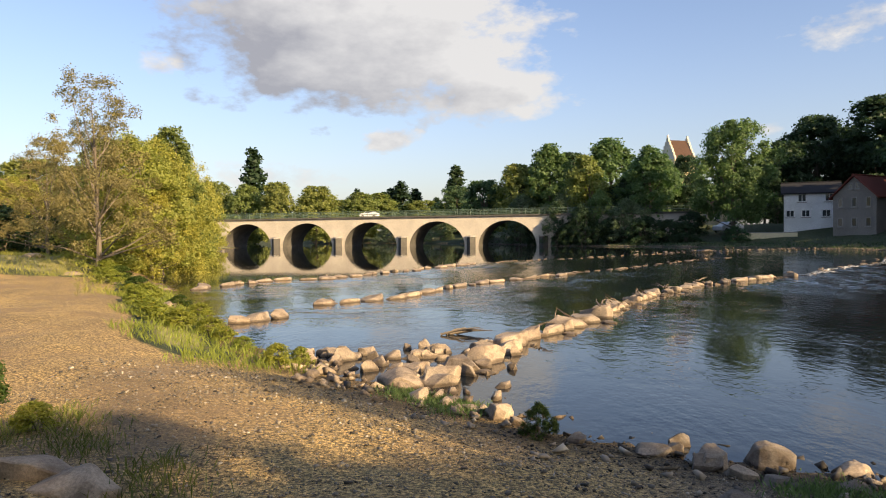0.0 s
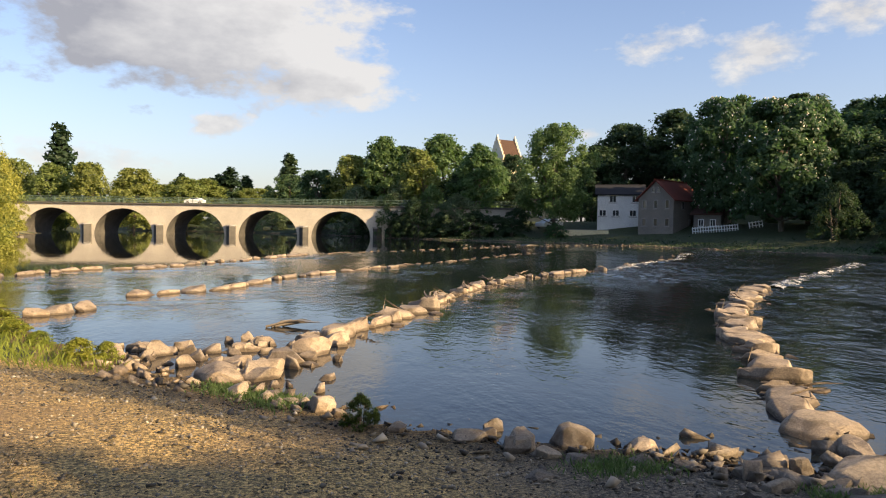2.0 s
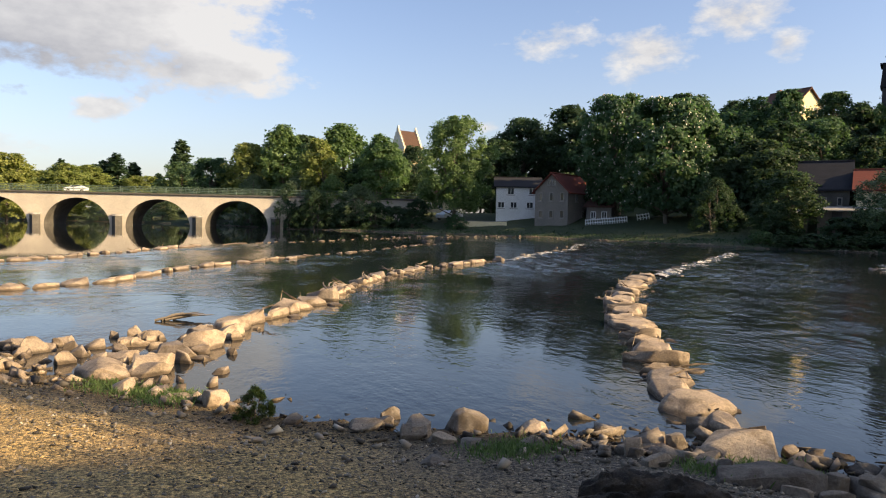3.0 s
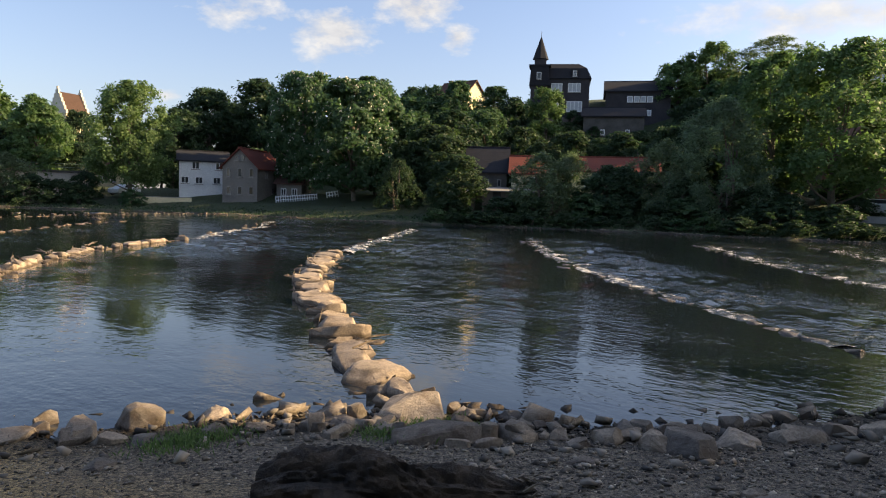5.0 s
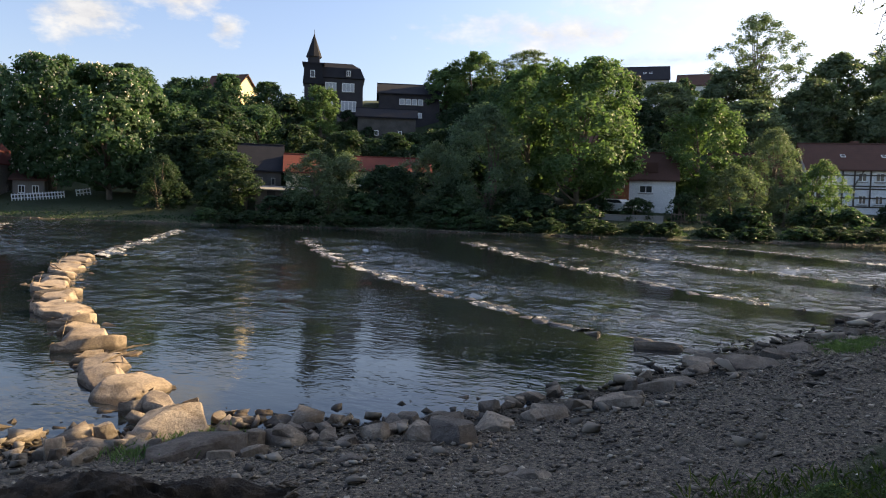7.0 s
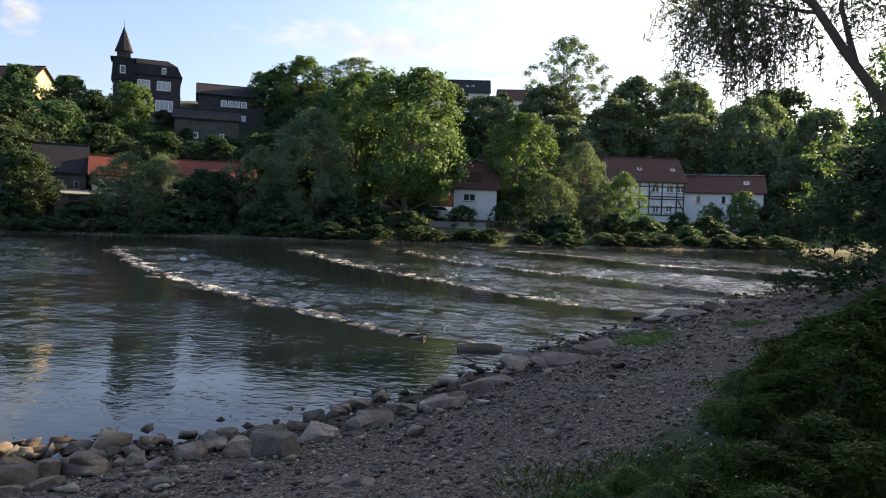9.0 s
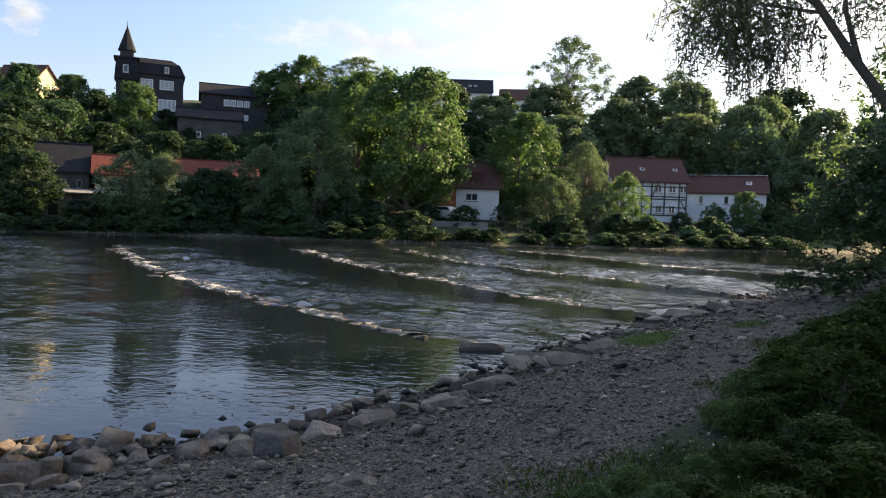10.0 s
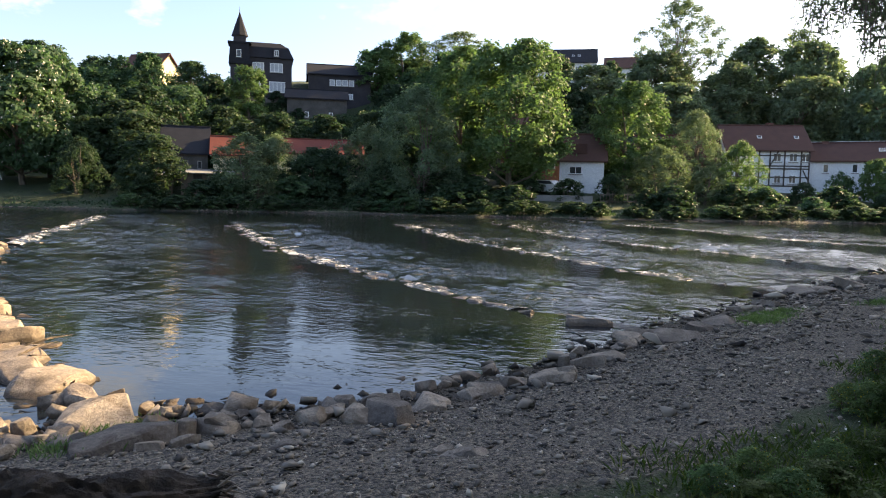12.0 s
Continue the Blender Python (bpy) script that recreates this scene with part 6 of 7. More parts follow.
boulder(10.09, 0.10, 0.64, 0.18, False, 30)
boulder(9.81, 0.62, 0.39, 0.13, False, 86)
boulder(10.90, 1.25, 0.70, 0.13, False, 116)
boulder(9.32, 0.64, 0.30, 0.14, False, 55)
boulder(8.63, 0.70, 0.41, 0.11, False, 155)
boulder(8.18, 0.90, 0.32, 0.15, False, 94)
boulder(7.76, 1.05, 0.27, 0.10, False, 71)
boulder(7.46, 1.20, 0.30, 0.11, False, 36)
boulder(7.07, 1.46, 0.28, 0.11, False, 15)
boulder(6.76, 1.60, 0.25, 0.09, False, 134)
boulder(6.51, 1.74, 0.26, 0.12, False, 64)
boulder(5.97, 1.96, 0.30, 0.12, False, 125)
boulder(10.67, -0.28, 0.42, 0.12, False, 170)
boulder(11.48, -0.53, 0.55, 0.13, False, 155)
boulder(13.15, -1.04, 0.63, 0.15, False, 70)
boulder(14.01, -1.40, 0.56, 0.14, False, 70)
boulder(16.22, -2.16, 0.79, 0.17, False, 174)
boulder(17.62, -3.33, 0.86, 0.18, False, 170)
boulder(19.58, -4.36, 0.81, 0.17, False, 124)
boulder(16.61, -2.57, 0.67, 0.14, False, 18)
boulder(4.59, 1.13, 0.18, 0.07, False, 120)
boulder(4.66, 1.31, 0.15, 0.06, False, 164)
boulder(4.38, 2.39, 0.18, 0.06, False, 136)

pile_rng = np.random.default_rng(91)
for a, b, wide, n, pale in (((-2.3, 10.7), (1.0, 11.2), 0.45, 34, True), ((-0.7, 8.7), (0.6, 10.2), 0.4, 14, True), ((3.6, 4.5), (5.3, 3.6), 0.35, 20, False), ((5.2, 2.9), (9.6, 0.7), 0.22, 16, False)):
    for k in range(n):
        t = pile_rng.random()
        boulder(round(a[0] + (b[0] - a[0]) * t + wide * pile_rng.normal() * 0.7, 2), round(a[1] + (b[1] - a[1]) * t + wide * pile_rng.normal() * 0.7, 2),
                pile_rng.uniform(0.12, 0.42 if pale else 0.28), pile_rng.uniform(0.08, 0.24 if pale else 0.16), pale, pile_rng.uniform(0, 180))


# ---- loose gravel and rubble ----


def scatter(name, label, category, spots, sizes, material, seed, flat=0.55, level=None):
    """Many little stones in one mesh."""
    r = np.random.default_rng(seed)
    shapes = []
    for k in range(6):
        bm = bmesh.new()
        for c in r.normal(size=(8, 3)):
            bm.verts.new(c / np.linalg.norm(c) * r.uniform(0.32, 0.6))
        bmesh.ops.convex_hull(bm, input=bm.verts)
        bmesh.ops.triangulate(bm, faces=bm.faces)
        bm.verts.ensure_lookup_table()
        keep = [v for v in bm.verts if v.link_faces]
        order = {v: i for i, v in enumerate(keep)}
        shapes.append((np.array([v.co for v in keep]), np.array([[order[v] for v in f.verts] for f in bm.faces])))
        bm.free()
    vs, fs, base = [], [], 0
    n = len(spots)
    which, turn = r.integers(0, 6, n), r.uniform(0, 6.28, n)
    lift = heights(spots[:, :2])[0] if level is None else np.full(n, level)
    for i in range(n):
        v, f = shapes[which[i]]
        c, s = math.cos(turn[i]), math.sin(turn[i])
        w = v * sizes[i] * np.array((1.0, 0.75, flat))
        p = np.column_stack((w[:, 0] * c - w[:, 1] * s + spots[i, 0], w[:, 0] * s + w[:, 1] * c + spots[i, 1], w[:, 2] + lift[i] + 0.12 * sizes[i]))
        vs.append(p)
        fs.append(f + base)
        base += len(v)
    vs, fs = np.concatenate(vs).astype(np.float32), np.concatenate(fs).astype(np.int32)
    me = bpy.data.meshes.new(name)
    me.vertices.add(len(vs)), me.loops.add(3 * len(fs)), me.polygons.add(len(fs))
    me.vertices.foreach_set("co", vs.ravel())
    me.loops.foreach_set("vertex_index", fs.ravel())
    me.polygons.foreach_set("loop_start", np.arange(0, 3 * len(fs), 3, dtype=np.int32))
    me.update(calc_edges=True)
    me.materials.append(material)
    return tagged(new(name, me), label, category, kind="stuff")


def pebble_material():
    m = Nodes("mixed_pebbles")
    each = m.node("ShaderNodeNewGeometry").outputs["Random Per Island"]
    c = m.mix(each, (0.022, 0.020, 0.019), (0.34, 0.29, 0.225))
    c = m.mix(m.math("GREATER_THAN", each, 0.93), c, (0.48, 0.42, 0.33))
    c = m.mix(0.4, c, m.mix(m.noise(70.0), (0.5, 0.5, 0.5), (1.3, 1.3, 1.3)), "MULTIPLY")
    up = m.node("ShaderNodeSeparateXYZ")
    m.join(m.place, up.inputs[0])
    wet = m.ramp(m.math("ADD", up.outputs["Z"], m.math("MULTIPLY", m.noise(4.0), 0.10)), 0.14, 0.09)
    c = m.mix(wet, c, m.mix(1.0, c, (0.22, 0.21, 0.19), "MULTIPLY"))
    m.principled(c, 0.8)
    return m.material


PEBBLES = pebble_material()
r5 = np.random.default_rng(5)


def spread_points(n, x0, x1, y0, y1, lo, hi, power=1.0):
    """Random places on the near bank between two distances from the water."""
    p = np.column_stack((r5.uniform(x0, x1, 6 * n), r5.uniform(y0, y1, 6 * n)))
    d = -from_line(p, SHORE_NEAR)
    keep = (d > lo) & (d < hi) & (r5.random(len(p)) < np.clip(1 - (d - lo) / (hi - lo), 0.02, 1) ** power)
    return p[keep][:n]


p = spread_points(26000, -4.5, 11, -1.5, 9, -0.3, 5.5, 0.6)
scatter("gravel", "loose mixed gravel over the river bank", "gravel", p, r5.lognormal(-3.85, 0.5, len(p)), PEBBLES, 1)
p = spread_points(5500, -3, 26, -7, 8.5, -0.6, 1.5, 1.2)
scatter("shore_rubble", "coarse wet rubble along the water's edge", "rubble", p, r5.lognormal(-2.55, 0.5, len(p)), PEBBLES, 2, 0.6)
p = spread_points(5200, 2.8, 17, -5, 3.5, 0.2, 3.4, 0.5)
scatter("gravel", "grey cobbles and flat stones strewn over the bank", "gravel", p, r5.lognormal(-3.1, 0.5, len(p)), PEBBLES, 8, 0.45)
p = spread_points(1300, 9, 40, -16, 1.5, -0.3, 4.0, 0.5)
scatter("shore_rubble", "flat grey rubble on the shore by the bend", "rubble", p, r5.lognormal(-2.1, 0.45, len(p)), PEBBLES, 3, 0.4)
p = spread_points(380, -2.6, 1.6, 7.0, 10.8, -1.4, 0.9, 0.6)
scatter("shore_rubble", "pale broken stones at the foot of the weir", "rubble", p, r5.lognormal(-2.1, 0.5, len(p)), STONE, 4, 0.5)
p = spread_points(420, 3.2, 5.6, 3.0, 5.6, -1.0, 1.0, 0.6)
scatter("shore_rubble", "dark broken stones at the foot of the flat weir", "rubble", p, r5.lognormal(-2.1, 0.5, len(p)), ROCK, 5, 0.6)


def far_points(line, n, spread, seed):
    r = np.random.default_rng(seed)
    k = r.integers(0, len(line) - 1, n)
    a, b = np.array(line)[k], np.array(line)[k + 1]
    return a + (b - a) * r.random((n, 1)) + r.normal(size=(n, 2)) * spread


p = far_points(SHORE_FAR[5:20], 4200, 0.35, 6)
scatter("shore_rubble", "pale rubble along the far water's edge", "rubble", p, r5.lognormal(-1.9, 0.45, len(p)), STONE, 6, 0.35)
p = far_points([(18, 62), (26, 66), (34, 70), (40, 70)], 260, 1.6, 7)
scatter("gravel_bar", "low bar of stones and drift in midstream", "rubble", p, r5.lognormal(-1.2, 0.5, len(p)), WET_ROCK, 7, 0.28, 0.0)


def bank_growth():
    """Rank grass and nettles along the far bank."""
    r = np.random.default_rng(9)
    p = far_points(SHORE_FAR[5:20], 22000, 3.0, 10)
    d = from_line(p, SHORE_FAR)
    p = p[(d > 0.5) & (d < 9)]
    z = heights(p)[0]
    spot = np.column_stack((p, z + r.uniform(0, 0.22, len(p)) * (0.3 + 0.7 * np.sin(p[:, 0] * 0.9) ** 2)))
    up = np.tile(np.array((-0.4, -0.3, 0.6)), (len(p), 1))
    return tagged(new("bank_growth", quads_of("bank_growth", leaf_cards(spot, up, 0.12, 0.4, 0.8, 3), LEAF_DARK)), "rank green grass and nettles on the far bank", "undergrowth", kind="stuff")


bank_growth()

# ---- plants on the near bank ----


def blades(spots, length, width, seed, lean=0.5):
    """Corners of narrow grass blades that stand at the spots."""
    r = np.random.default_rng(seed)
    n = len(spots)
    z = heights(spots)[0] - 0.01
    foot = np.column_stack((spots, z))
    a = r.uniform(0, 6.28, n)
    side = np.column_stack((np.cos(a), np.sin(a), np.zeros(n))) * (width * r.uniform(0.6, 1.3, n))[:, None]
    h = length * r.uniform(0.5, 1.25, n)
    tip = foot + np.column_stack((r.normal(size=n) * lean * h, r.normal(size=n) * lean * h, h))
    mid = (foot + tip) / 2 + np.array((0, 0, 1)) * (0.12 * h)[:, None]
    return np.stack((foot, mid + side, tip, mid - side), 1)


def tufts(centres, per, radius, seed):
    r = np.random.default_rng(seed)
    c = np.repeat(np.asarray(centres, float), per, axis=0)
    return c + r.normal(size=c.shape) * radius


def grass_patch(label, spots, length, width, seed, material=GRASS, lean=0.5):
    return tagged(new("grass", quads_of("grass", blades(spots, length, width, seed, lean), material)), label, "grass", kind="stuff")


r6 = np.random.default_rng(6)
rightside = np.column_stack((r6.uniform(2.6, 11, 70000), r6.uniform(-5.5, 0.2, 70000)))
dist = -from_line(rightside, SHORE_NEAR)
rightside = rightside[(dist > 3.1 + 0.9 * r6.random(len(dist)) + 0.35 * np.sin(rightside[:, 0] * 2.3))]
grass_patch("rough shaded grass with small white flowers", rightside, 0.075, 0.007, 1, LEAF_HERB, 0.7)
some = rightside[::9]
grass_patch("taller shaded grass blades on the bank", some, 0.11, 0.005, 11, GRASS, 0.5)
buds = rightside[5::90]
spot = np.column_stack((buds, heights(buds)[0] + r6.uniform(0.05, 0.1, len(buds))))
tagged(new("wildflowers", quads_of("wildflowers", leaf_cards(spot, np.tile((0.0, 0.0, 1.0), (len(spot), 1)), 0.009, 0.9, 0.4), BLOSSOM)), "small white flowers in shaded grass", "flowers", kind="stuff")
leftside = np.column_stack((r6.uniform(-38, -9, 30000), r6.uniform(18, 52, 30000)))
dist = -from_line(leftside, SHORE_NEAR)
leftside = leftside[(dist > 0.5) & ((dist < 3.0) | (leftside[:, 1] > 25 - 0.15 * leftside[:, 0] - 2.5))]
grass_patch("yellow-green grass on the left bank", leftside, 0.22, 0.010, 2, LEAF_YOUNG)
strip = np.column_stack((r6.uniform(-11, -1.8, 26000), r6.uniform(9, 25, 26000)))
dist = -from_line(strip, SHORE_NEAR)
strip = strip[(dist > 0.25) & (dist < 1.9 + 0.4 * np.sin(strip[:, 1] * 1.7))]
grass_patch("bright grass and weeds along the path's edge", strip, 0.16, 0.008, 3, LEAF_LIME)
foreground = tufts([(-3.1, 5.6), (-2.8, 5.2), (-3.3, 5.0), (-1.75, 4.15), (-1.9, 4.5), (-2.6, 4.9), (-3.4, 5.9), (-1.6, 3.8)], 150, 0.17, 4)
grass_patch("long dry grass beside two boulders", foreground, 0.12, 0.005, 5, GRASS, 0.45)
spots = tufts([(2.62, 4.75), (2.9, 4.85), (4.0, 3.9), (12.1, -1.3), (12.9, -1.5), (11.4, -1.1), (11.8, -1.0), (12.5, -1.2), (21.9, -7.0), (13.4, -3.0), (0.1, 7.6), (0.3, 7.5), (-0.3, 7.9), (0.0, 7.8), (0.2, 7.3), (-0.5, 8.2), (4.35, 3.75), (4.5, 3.9)], 420, 0.16, 6)
grass_patch("fresh grass between the shore stones", spots, 0.075, 0.006, 7, LEAF_FRESH)

KINDS["weed_a"] = tree_kind("bush", 41, 2600, 0.04, LEAF_LIME, 1.0, 0.35, 4, corners=4, core=60)
KINDS["weed_b"] = tree_kind("bush", 42, 5200, 0.030, LEAF_HERB, 1.0, 0.4, 4, corners=4, core=60)
KINDS["weed_c"] = tree_kind("bush", 43, 2400, 0.04, LEAF_LIME, 1.0, 0.35, 4, 160, 4, 60, YELLOW)
KINDS["weed_e"] = tree_kind("bush", 45, 2600, 0.034, LEAF_FRESH, 1.0, 0.35, 4, 90, 4, 60, YELLOW)
KINDS["weed_d"] = tree_kind("bush", 44, 6500, 0.025, LEAF_HERB, 1.2, 0.4, 5, corners=4, core=90)


def weed(kind, x, y, high, wide, label):
    head = tree(kind, x, y, ground_z(x, y) + high, wide, label)
    head.name = "weed"
    tagged(head, label, "weed", "weeds on the near bank")
    return head


weed("weed_d", 0.92, 6.35, 0.34, 0.42, "dark leafy weed with white flower heads at the waterline")
weed("weed_a", -2.45, 9.8, 0.36, 0.62, "bright green bushy weed beside pale stones")
weed("weed_a", -2.15, 9.95, 0.3, 0.45, "bright green bushy weed beside the path")
for x, y, h, w, k in ((-6.9, 15.5, 0.6, 0.9, "weed_c"), (-6.1, 14.2, 0.6, 0.9, "weed_c"), (-5.4, 13.6, 0.55, 0.9, "weed_a"), (-4.6, 13.1, 0.5, 0.8, "weed_a"), (-7.9, 17.2, 0.7, 1.0, "weed_a"),
                      (-4.1, 12.4, 0.4, 0.6, "weed_c"), (-3.4, 11.3, 0.35, 0.5, "weed_a"), (-8.7, 19.5, 0.7, 1.1, "weed_a"), (-10.0, 21.5, 0.8, 1.2, "weed_b"), (-9.4, 20.0, 0.6, 0.9, "weed_c"),
                      (-11.8, 23.5, 0.8, 1.3, "weed_a"), (-13.0, 26.5, 0.9, 1.4, "weed_b"), (-14.2, 28.0, 1.0, 1.6, "weed_a"), (-5.9, 16.0, 0.5, 0.8, "weed_a"), (-7.2, 18.0, 0.5, 0.8, "weed_b")):
    weed(k, x, y, 0.72 * h, w, "yellow-flowering weed on the bank" if k == "weed_c" else "leafy green weed on the bank")
for x, y, h, w, k in ((-4.25, 6.1, 0.75, 0.8, "weed_b"), (-3.75, 5.3, 0.55, 0.6, "weed_b"), (-4.1, 5.0, 0.6, 0.8, "weed_d"), (-3.25, 5.4, 0.25, 0.45, "weed_a"), (-3.0, 4.2, 0.3, 0.5, "weed_d")):
    weed(k, x, y, h, w, "leafy green weed beside two boulders")
for x, y, h, w, k in ((5.6, -1.9, 0.34, 0.9, "weed_b"), (6.4, -2.2, 0.55, 1.2, "weed_d"), (7.3, -2.5, 0.68, 1.3, "weed_b"), (8.3, -3.0, 0.75, 1.4, "weed_d"), (9.4, -3.6, 0.75, 1.5, "weed_b"),
                      (10.6, -4.2, 0.75, 1.6, "weed_d"), (7.0, -3.4, 0.7, 1.5, "weed_d"), (5.2, -1.4, 0.2, 0.6, "weed_b"), (4.6, -0.9, 0.18, 0.5, "weed_b"), (4.2, -0.55, 0.12, 0.4, "weed_b"),
                      (5.9, -1.5, 0.3, 0.55, "weed_b"), (12.0, -4.9, 0.8, 1.7, "weed_b"), (4.9, -1.9, 0.36, 0.8, "weed_b"), (6.1, -3.0, 0.6, 1.2, "weed_d"), (4.3, -1.3, 0.26, 0.7, "weed_b"),
                      (3.7, -0.9, 0.16, 0.5, "weed_b"), (7.6, -2.1, 0.45, 0.8, "weed_b"), (8.8, -2.7, 0.5, 0.9, "weed_b"), (4.0, -1.8, 0.3, 0.8, "weed_d"), (6.6, -1.8, 0.3, 0.6, "weed_b")):
    weed(k, x, y, h, w, "yellow-flowering weed in rough grass" if k == "weed_c" else "leafy green thicket in the shade of a willow")

for x, y, h, w in ((4.2, -0.34, 0.17, 0.34), (4.55, -0.55, 0.2, 0.36), (4.3, -0.72, 0.2, 0.4), (4.9, -0.98, 0.2, 0.36), (5.95, -1.36, 0.26, 0.45), (6.1, -1.25, 0.2, 0.34), (7.1, -1.62, 0.24, 0.4)):
    weed("weed_e", x, y, h, w, "yellow-green flowering weed at the edge of the gravel")

# ---- the rotten log at the shore ----


def rotten_log():
    head = thing("fallen_log", "dark rotten log with a splintered end lying on gravel", "log", pose(2.62, 2.32, 0.35, 0, 0, -41))
    verts, faces, n, m = [], [], 110, 80
    r = np.random.default_rng(3)
    for i in range(n):
        t = i / (n - 1)
        x = -0.68 + 1.36 * t
        rad = 0.175 + 0.03 * math.sin(5 * t) - 0.07 * max(0, t - 0.75) / 0.25 - 0.05 * max(0, 0.12 - t) / 0.12
        for k in range(m):
            a = 2 * math.pi * k / m
            q = Vector((x * 2, math.cos(a) * 1.4, math.sin(a) * 1.4))
            ridge = 0.34 * noise.noise(q * 1.3) + 0.15 * noise.noise(Vector((x * 2.2, a * 3.0, 4))) + 0.14 * noise.noise(Vector((x * 6, math.cos(a) * 7, math.sin(a) * 7))) + 0.09 * noise.noise(q * 10) + 0.05 * noise.noise(q * 22)
            rr = rad * (1 + 1.3 * ridge)
            fray = 0.09 * noise.noise(Vector((math.cos(a) * 5, math.sin(a) * 5, 1))) * max(0, t - 0.9) / 0.1
            verts.append((x + fray, rr * math.cos(a) * 1.2, rr * math.sin(a) + 0.13 + 0.05 * math.sin(6 * t)))
    for i in range(n - 1):
        for k in range(m):
            a, b = i * m + k, i * m + (k + 1) % m
            faces.append((a, b, b + m, a + m))
    faces.append(tuple(range(m))[::-1])
    faces.append(tuple((n - 1) * m + k for k in range(m)))
    part("trunk", mesh_of("trunk", verts, faces, DEADWOOD, True), None, head)
    for k in range(7):
        x = -0.62 + 0.5 * r.random()
        a = r.uniform(0.2, 2.6)
        s = Vector((x, 0.11 * math.cos(a), 0.16 + 0.11 * math.sin(a)))
        e = s + Vector((-0.1 + 0.2 * r.random(), 0.14 * math.cos(a), 0.06 * math.sin(a) + 0.02))
        part("root", mesh_of("root", *tube_rows([s, s.lerp(e, 0.6) + Vector((0, 0, 0.02)), e], [0.045, 0.03, 0.006], 7), DEADWOOD, True), None, head, "broken root stub")
    chips = ([], [])
    for k in range(60):
        a = r.uniform(0, 2 * math.pi)
        s = Vector((0.6 + 0.06 * r.random(), 0.11 * math.cos(a), 0.13 + 0.10 * math.sin(a)))
        e = s + Vector((r.uniform(0.03, 0.13), 0.03 * r.normal(), -0.03 + 0.03 * r.normal()))
        add_tube(chips, [s, s.lerp(e, 0.5) + Vector((0, 0.01 * r.normal(), 0.006)), e], [0.007, 0.005, 0.001], 4)
    tagged(part("splinter", mesh_of("splinter", *chips, SHED_WOOD, True), None, head, "pale splintered fibres"), kind="stuff")
    return head


rotten_log()


def driftwood(x, y, z, yaw, n, label):
    r = np.random.default_rng(int(abs(x * 10 + y * 7)))
    head = thing("driftwood", label, "driftwood", pose(x, y, z, 0, 0, yaw), "driftwood caught on the weirs")
    for k in range(n):
        a = r.uniform(-0.5, 0.5)
        l = r.uniform(0.3, 0.8)
        p = Vector((r.normal() * 0.1, r.normal() * 0.08, 0.02))
        q = p + Vector((l * math.cos(a), l * math.sin(a), r.uniform(0.0, 0.16)))
        part("branch", mesh_of("branch", *tube_rows([p, p.lerp(q, 0.5) + Vector((0, 0.04, 0.02)), q], [0.025, 0.018, 0.006], 5), SHED_WOOD, True), None, head)
    return head


driftwood(-0.05, 13.1, 0.0, 10, 7, "dark driftwood lying in shallow water")
driftwood(5.0, 18.8, 0.16, 70, 4, "bare bent branches caught on a weir")
driftwood(3.5, 16.2, 0.2, 60, 3, "bare twigs caught on a weir")
driftwood(6.6, 21.8, 0.16, 80, 4, "bare bent branches caught on a weir")
driftwood(8.7, 24.6, 0.14, 40, 3, "bare twigs caught on a weir")

# ---- the willow over the bank ----


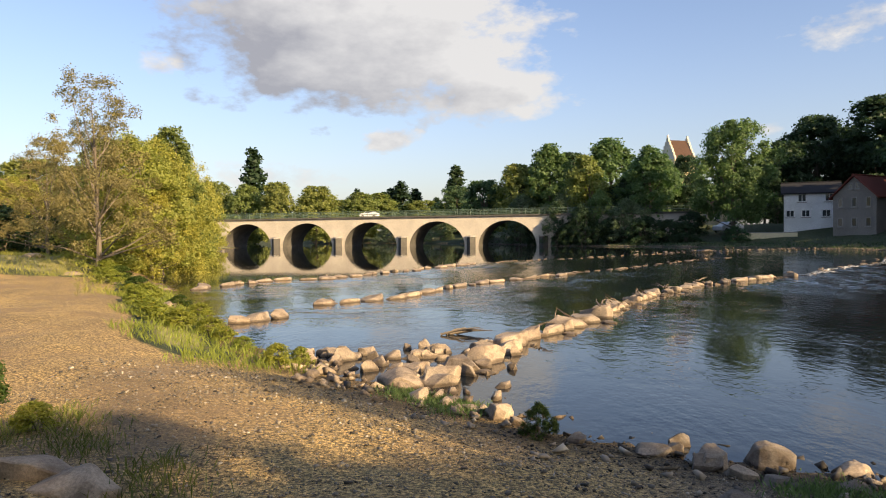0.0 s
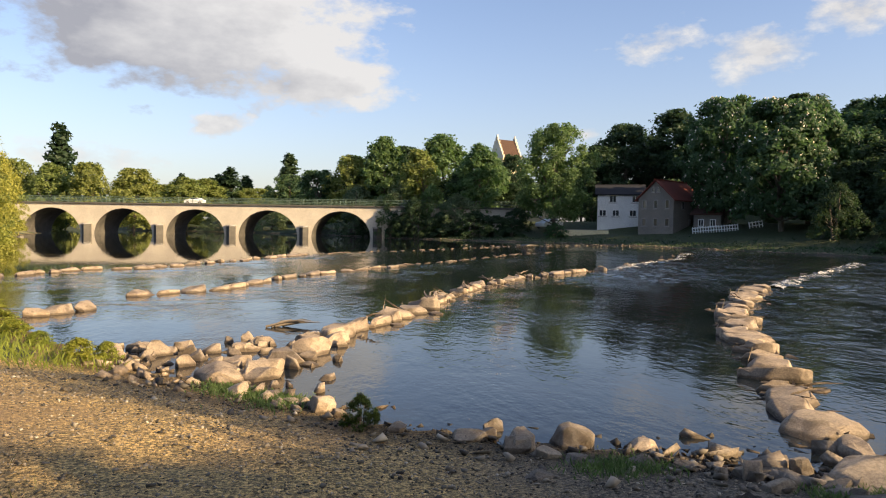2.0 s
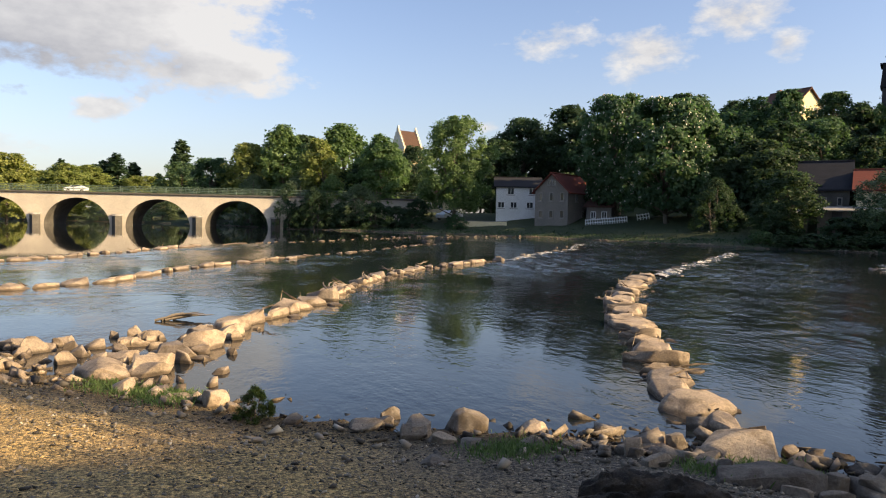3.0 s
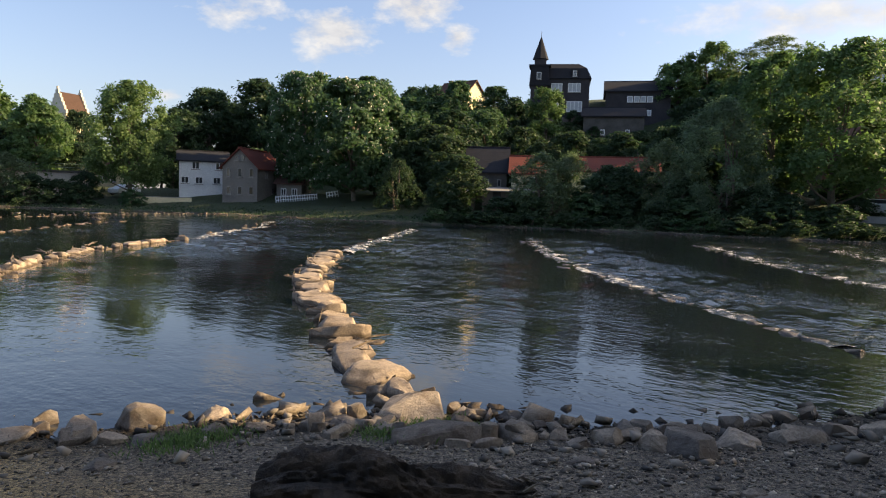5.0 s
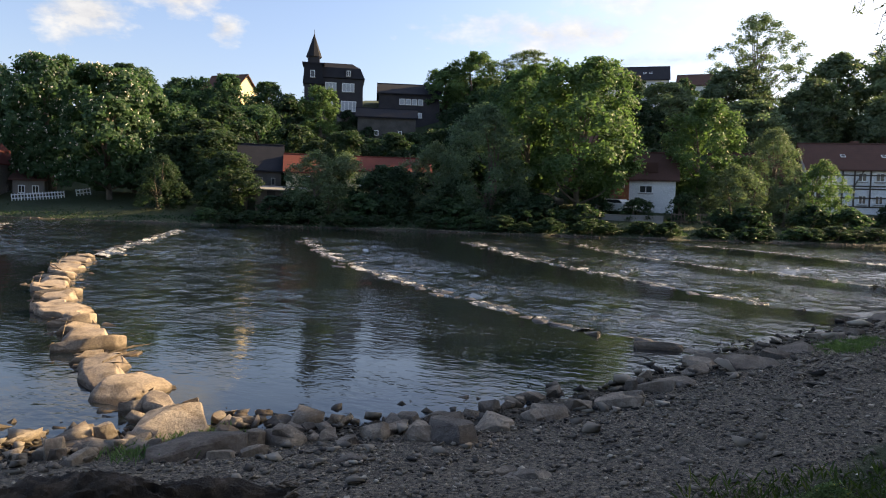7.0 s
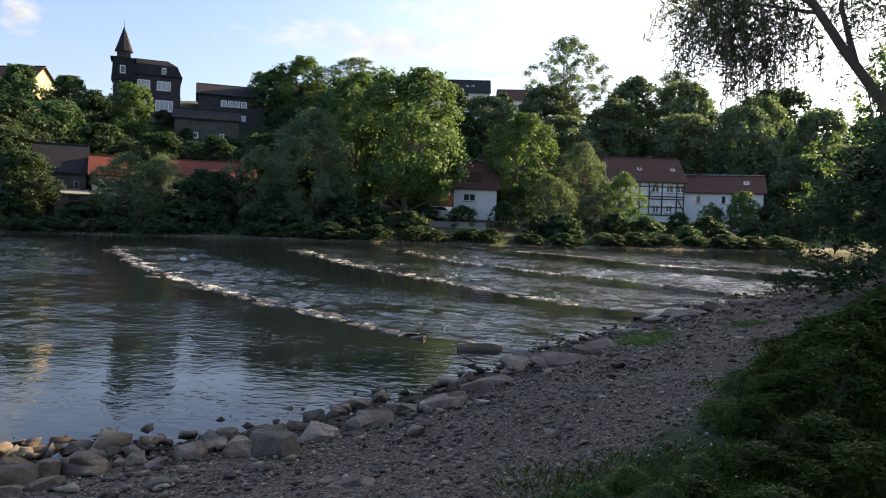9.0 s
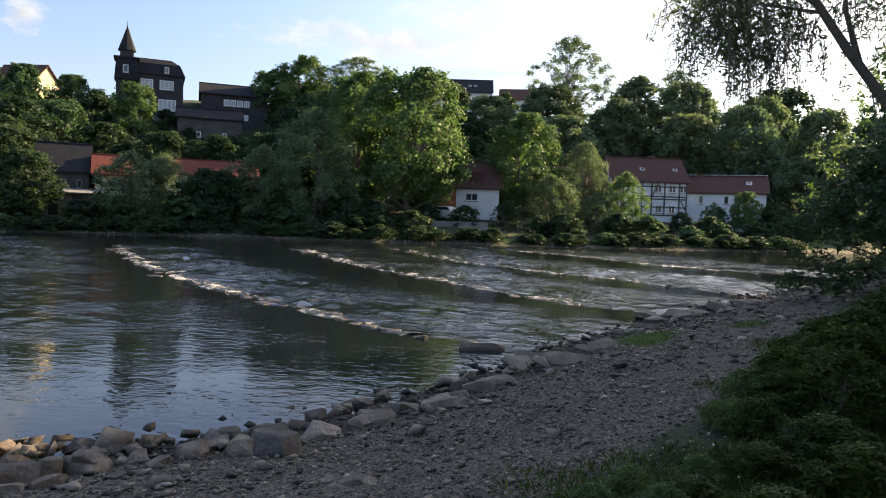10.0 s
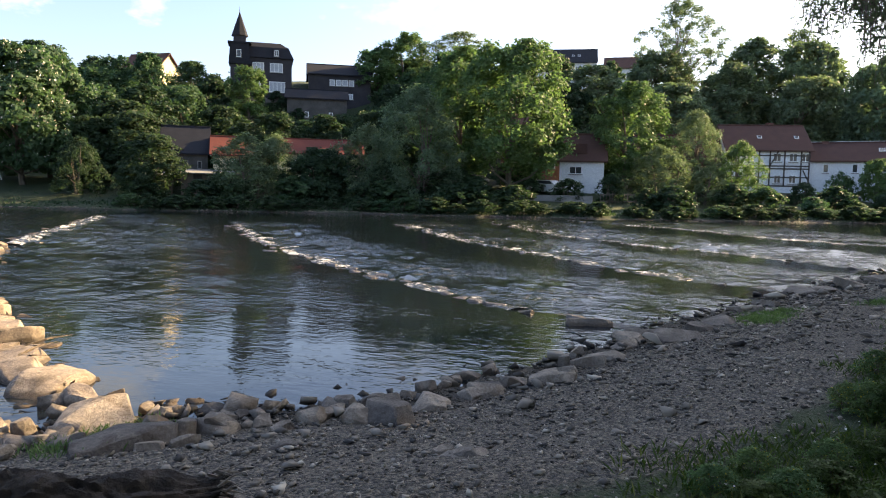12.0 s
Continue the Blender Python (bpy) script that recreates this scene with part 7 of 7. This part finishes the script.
def overhanging_willow():
    base = Vector((9.45, -5.6, ground_z(9.45, -5.6) - 0.05))
    head = thing("tree", "leaning willow with narrow leaves overhanging the bank", "tree", Matrix.Translation(base), "trees round the river")
    r = np.random.default_rng(21)
    o = base
    trunk = [Vector(p) - o for p in (base, (9.65, -4.6, 2.0), (9.87, -3.68, 3.56), (10.0, -3.27, 4.21), (10.12, -2.88, 4.9), (10.2, -2.2, 5.7), (10.0, -1.7, 6.2))]
    part("trunk", mesh_of("trunk", *tube_rows(trunk, [0.13, 0.09, 0.062, 0.056, 0.05, 0.036, 0.015], 12), BARK, True), None, head)
    limbs = []
    for a, b, c, rad in (((10.08, -3.0, 4.7), (10.3, -2.3, 4.9), (10.5, -0.6, 5.2), 0.025), ((9.95, -3.4, 4.0), (10.15, -3.25, 4.8), (10.1, -3.4, 6.2), 0.045),
                         ((10.1, -2.9, 4.85), (10.9, -2.2, 5.6), (11.6, -1.2, 5.8), 0.05), ((9.8, -4.0, 3.0), (9.0, -4.2, 4.4), (7.9, -4.6, 5.0), 0.07),
                         ((10.1, -2.8, 5.0), (9.6, -2.2, 5.6), (9.0, -1.6, 5.9), 0.05), ((9.75, -4.2, 2.7), (10.8, -5.0, 4.6), (12.0, -5.8, 5.6), 0.08),
                         ((10.15, -2.3, 5.8), (10.8, -1.4, 6.0), (11.2, -0.4, 6.0), 0.04), ((9.7, -4.4, 2.4), (9.6, -5.6, 4.6), (9.4, -6.8, 5.8), 0.08)):
        limb = [Vector(a) - o, Vector(b) - o, Vector(c) - o]
        limbs.append(limb)
        part("limb", mesh_of("limb", *tube_rows(limb, [rad, rad * 0.7, rad * 0.25], 8), BARK, True), None, head)
    twigs, spots, outs = ([], []), [], []

    def spray(start, drop, reach):
        q = Vector(start)
        way = Vector((r.normal() * reach, r.normal() * reach, -drop))
        mid = q + way * 0.5 + Vector((way.x * 0.3, way.y * 0.3, 0.1))
        end = q + way
        add_tube(twigs, [q, mid, end], [0.009, 0.006, 0.002], 3)
        k = int(26 * max(0.5, way.length))
        for t in r.random(k):
            p = q.lerp(mid, min(1, 2 * t)) if t < 0.5 else mid.lerp(end, 2 * t - 1)
            spots.append(p + Vector(r.normal(size=3) * 0.05))
    # the sprays in front of the sky
    for k in range(330):
        y = min(r.normal() * 0.46 - 2.05, -1.35) if k % 4 else r.uniform(-2.9, -1.4)
        x = r.uniform(9.9, 11.2)
        z = r.uniform(4.3, 5.6) + 0.1 * (y + 2)
        spray(Vector((x, y, z)) - o, r.uniform(0.2, 0.55) + (0.55 * r.random() if -2.7 < y < -1.7 else 0.0), 0.22)
    for k in range(110):
        spray(Vector((r.uniform(9.7, 10.6), r.uniform(-4.2, -3.2), r.uniform(4.6, 5.8))) - o, r.uniform(0.2, 0.5), 0.25)
    # unseen sprays added high over the crown to cast the shade across the path
    for k in range(170):
        c, a = r.uniform(4.75, 5.6), r.uniform(9.2, 11.6)
        spray(Vector((0.63 * c + 0.78 * a, 0.78 * c - 0.63 * a, r.uniform(6.4, 7.8))) - o, r.uniform(0.2, 0.6), 0.3)
    # the rest of the crown
    for limb in limbs:
        for k in range(45):
            t = r.uniform(0.3, 1.1)
            p = limb[0].lerp(limb[2], t) + Vector(r.normal(size=3) * 0.75)
            q = p + o
            # a gap is kept clear so that the sun reaches the path
            if (q.z > (6.1 if q.y > -1.5 else 4.9) or q.y < -3.4) and not (q.z > 5.2 and 3.4 < 0.63 * q.x + 0.78 * q.y < 4.7):
                spray(p + Vector((0, 0, 0.4)), r.uniform(0.3, 0.8), 0.35)
    spots = np.array([tuple(p) for p in spots])
    outs = r.normal(size=spots.shape)
    crown = quads_of("crown", leaf_cards(spots, outs, 0.047, 0.27, 0.6), LEAF_WILLOW_HAZE)
    part("crown", crown, None, head, "narrow willow leaves on drooping twigs")
    tagged(part("twig", mesh_of("twig", *twigs, BARK), None, head), kind="stuff")
    return head


overhanging_willow()
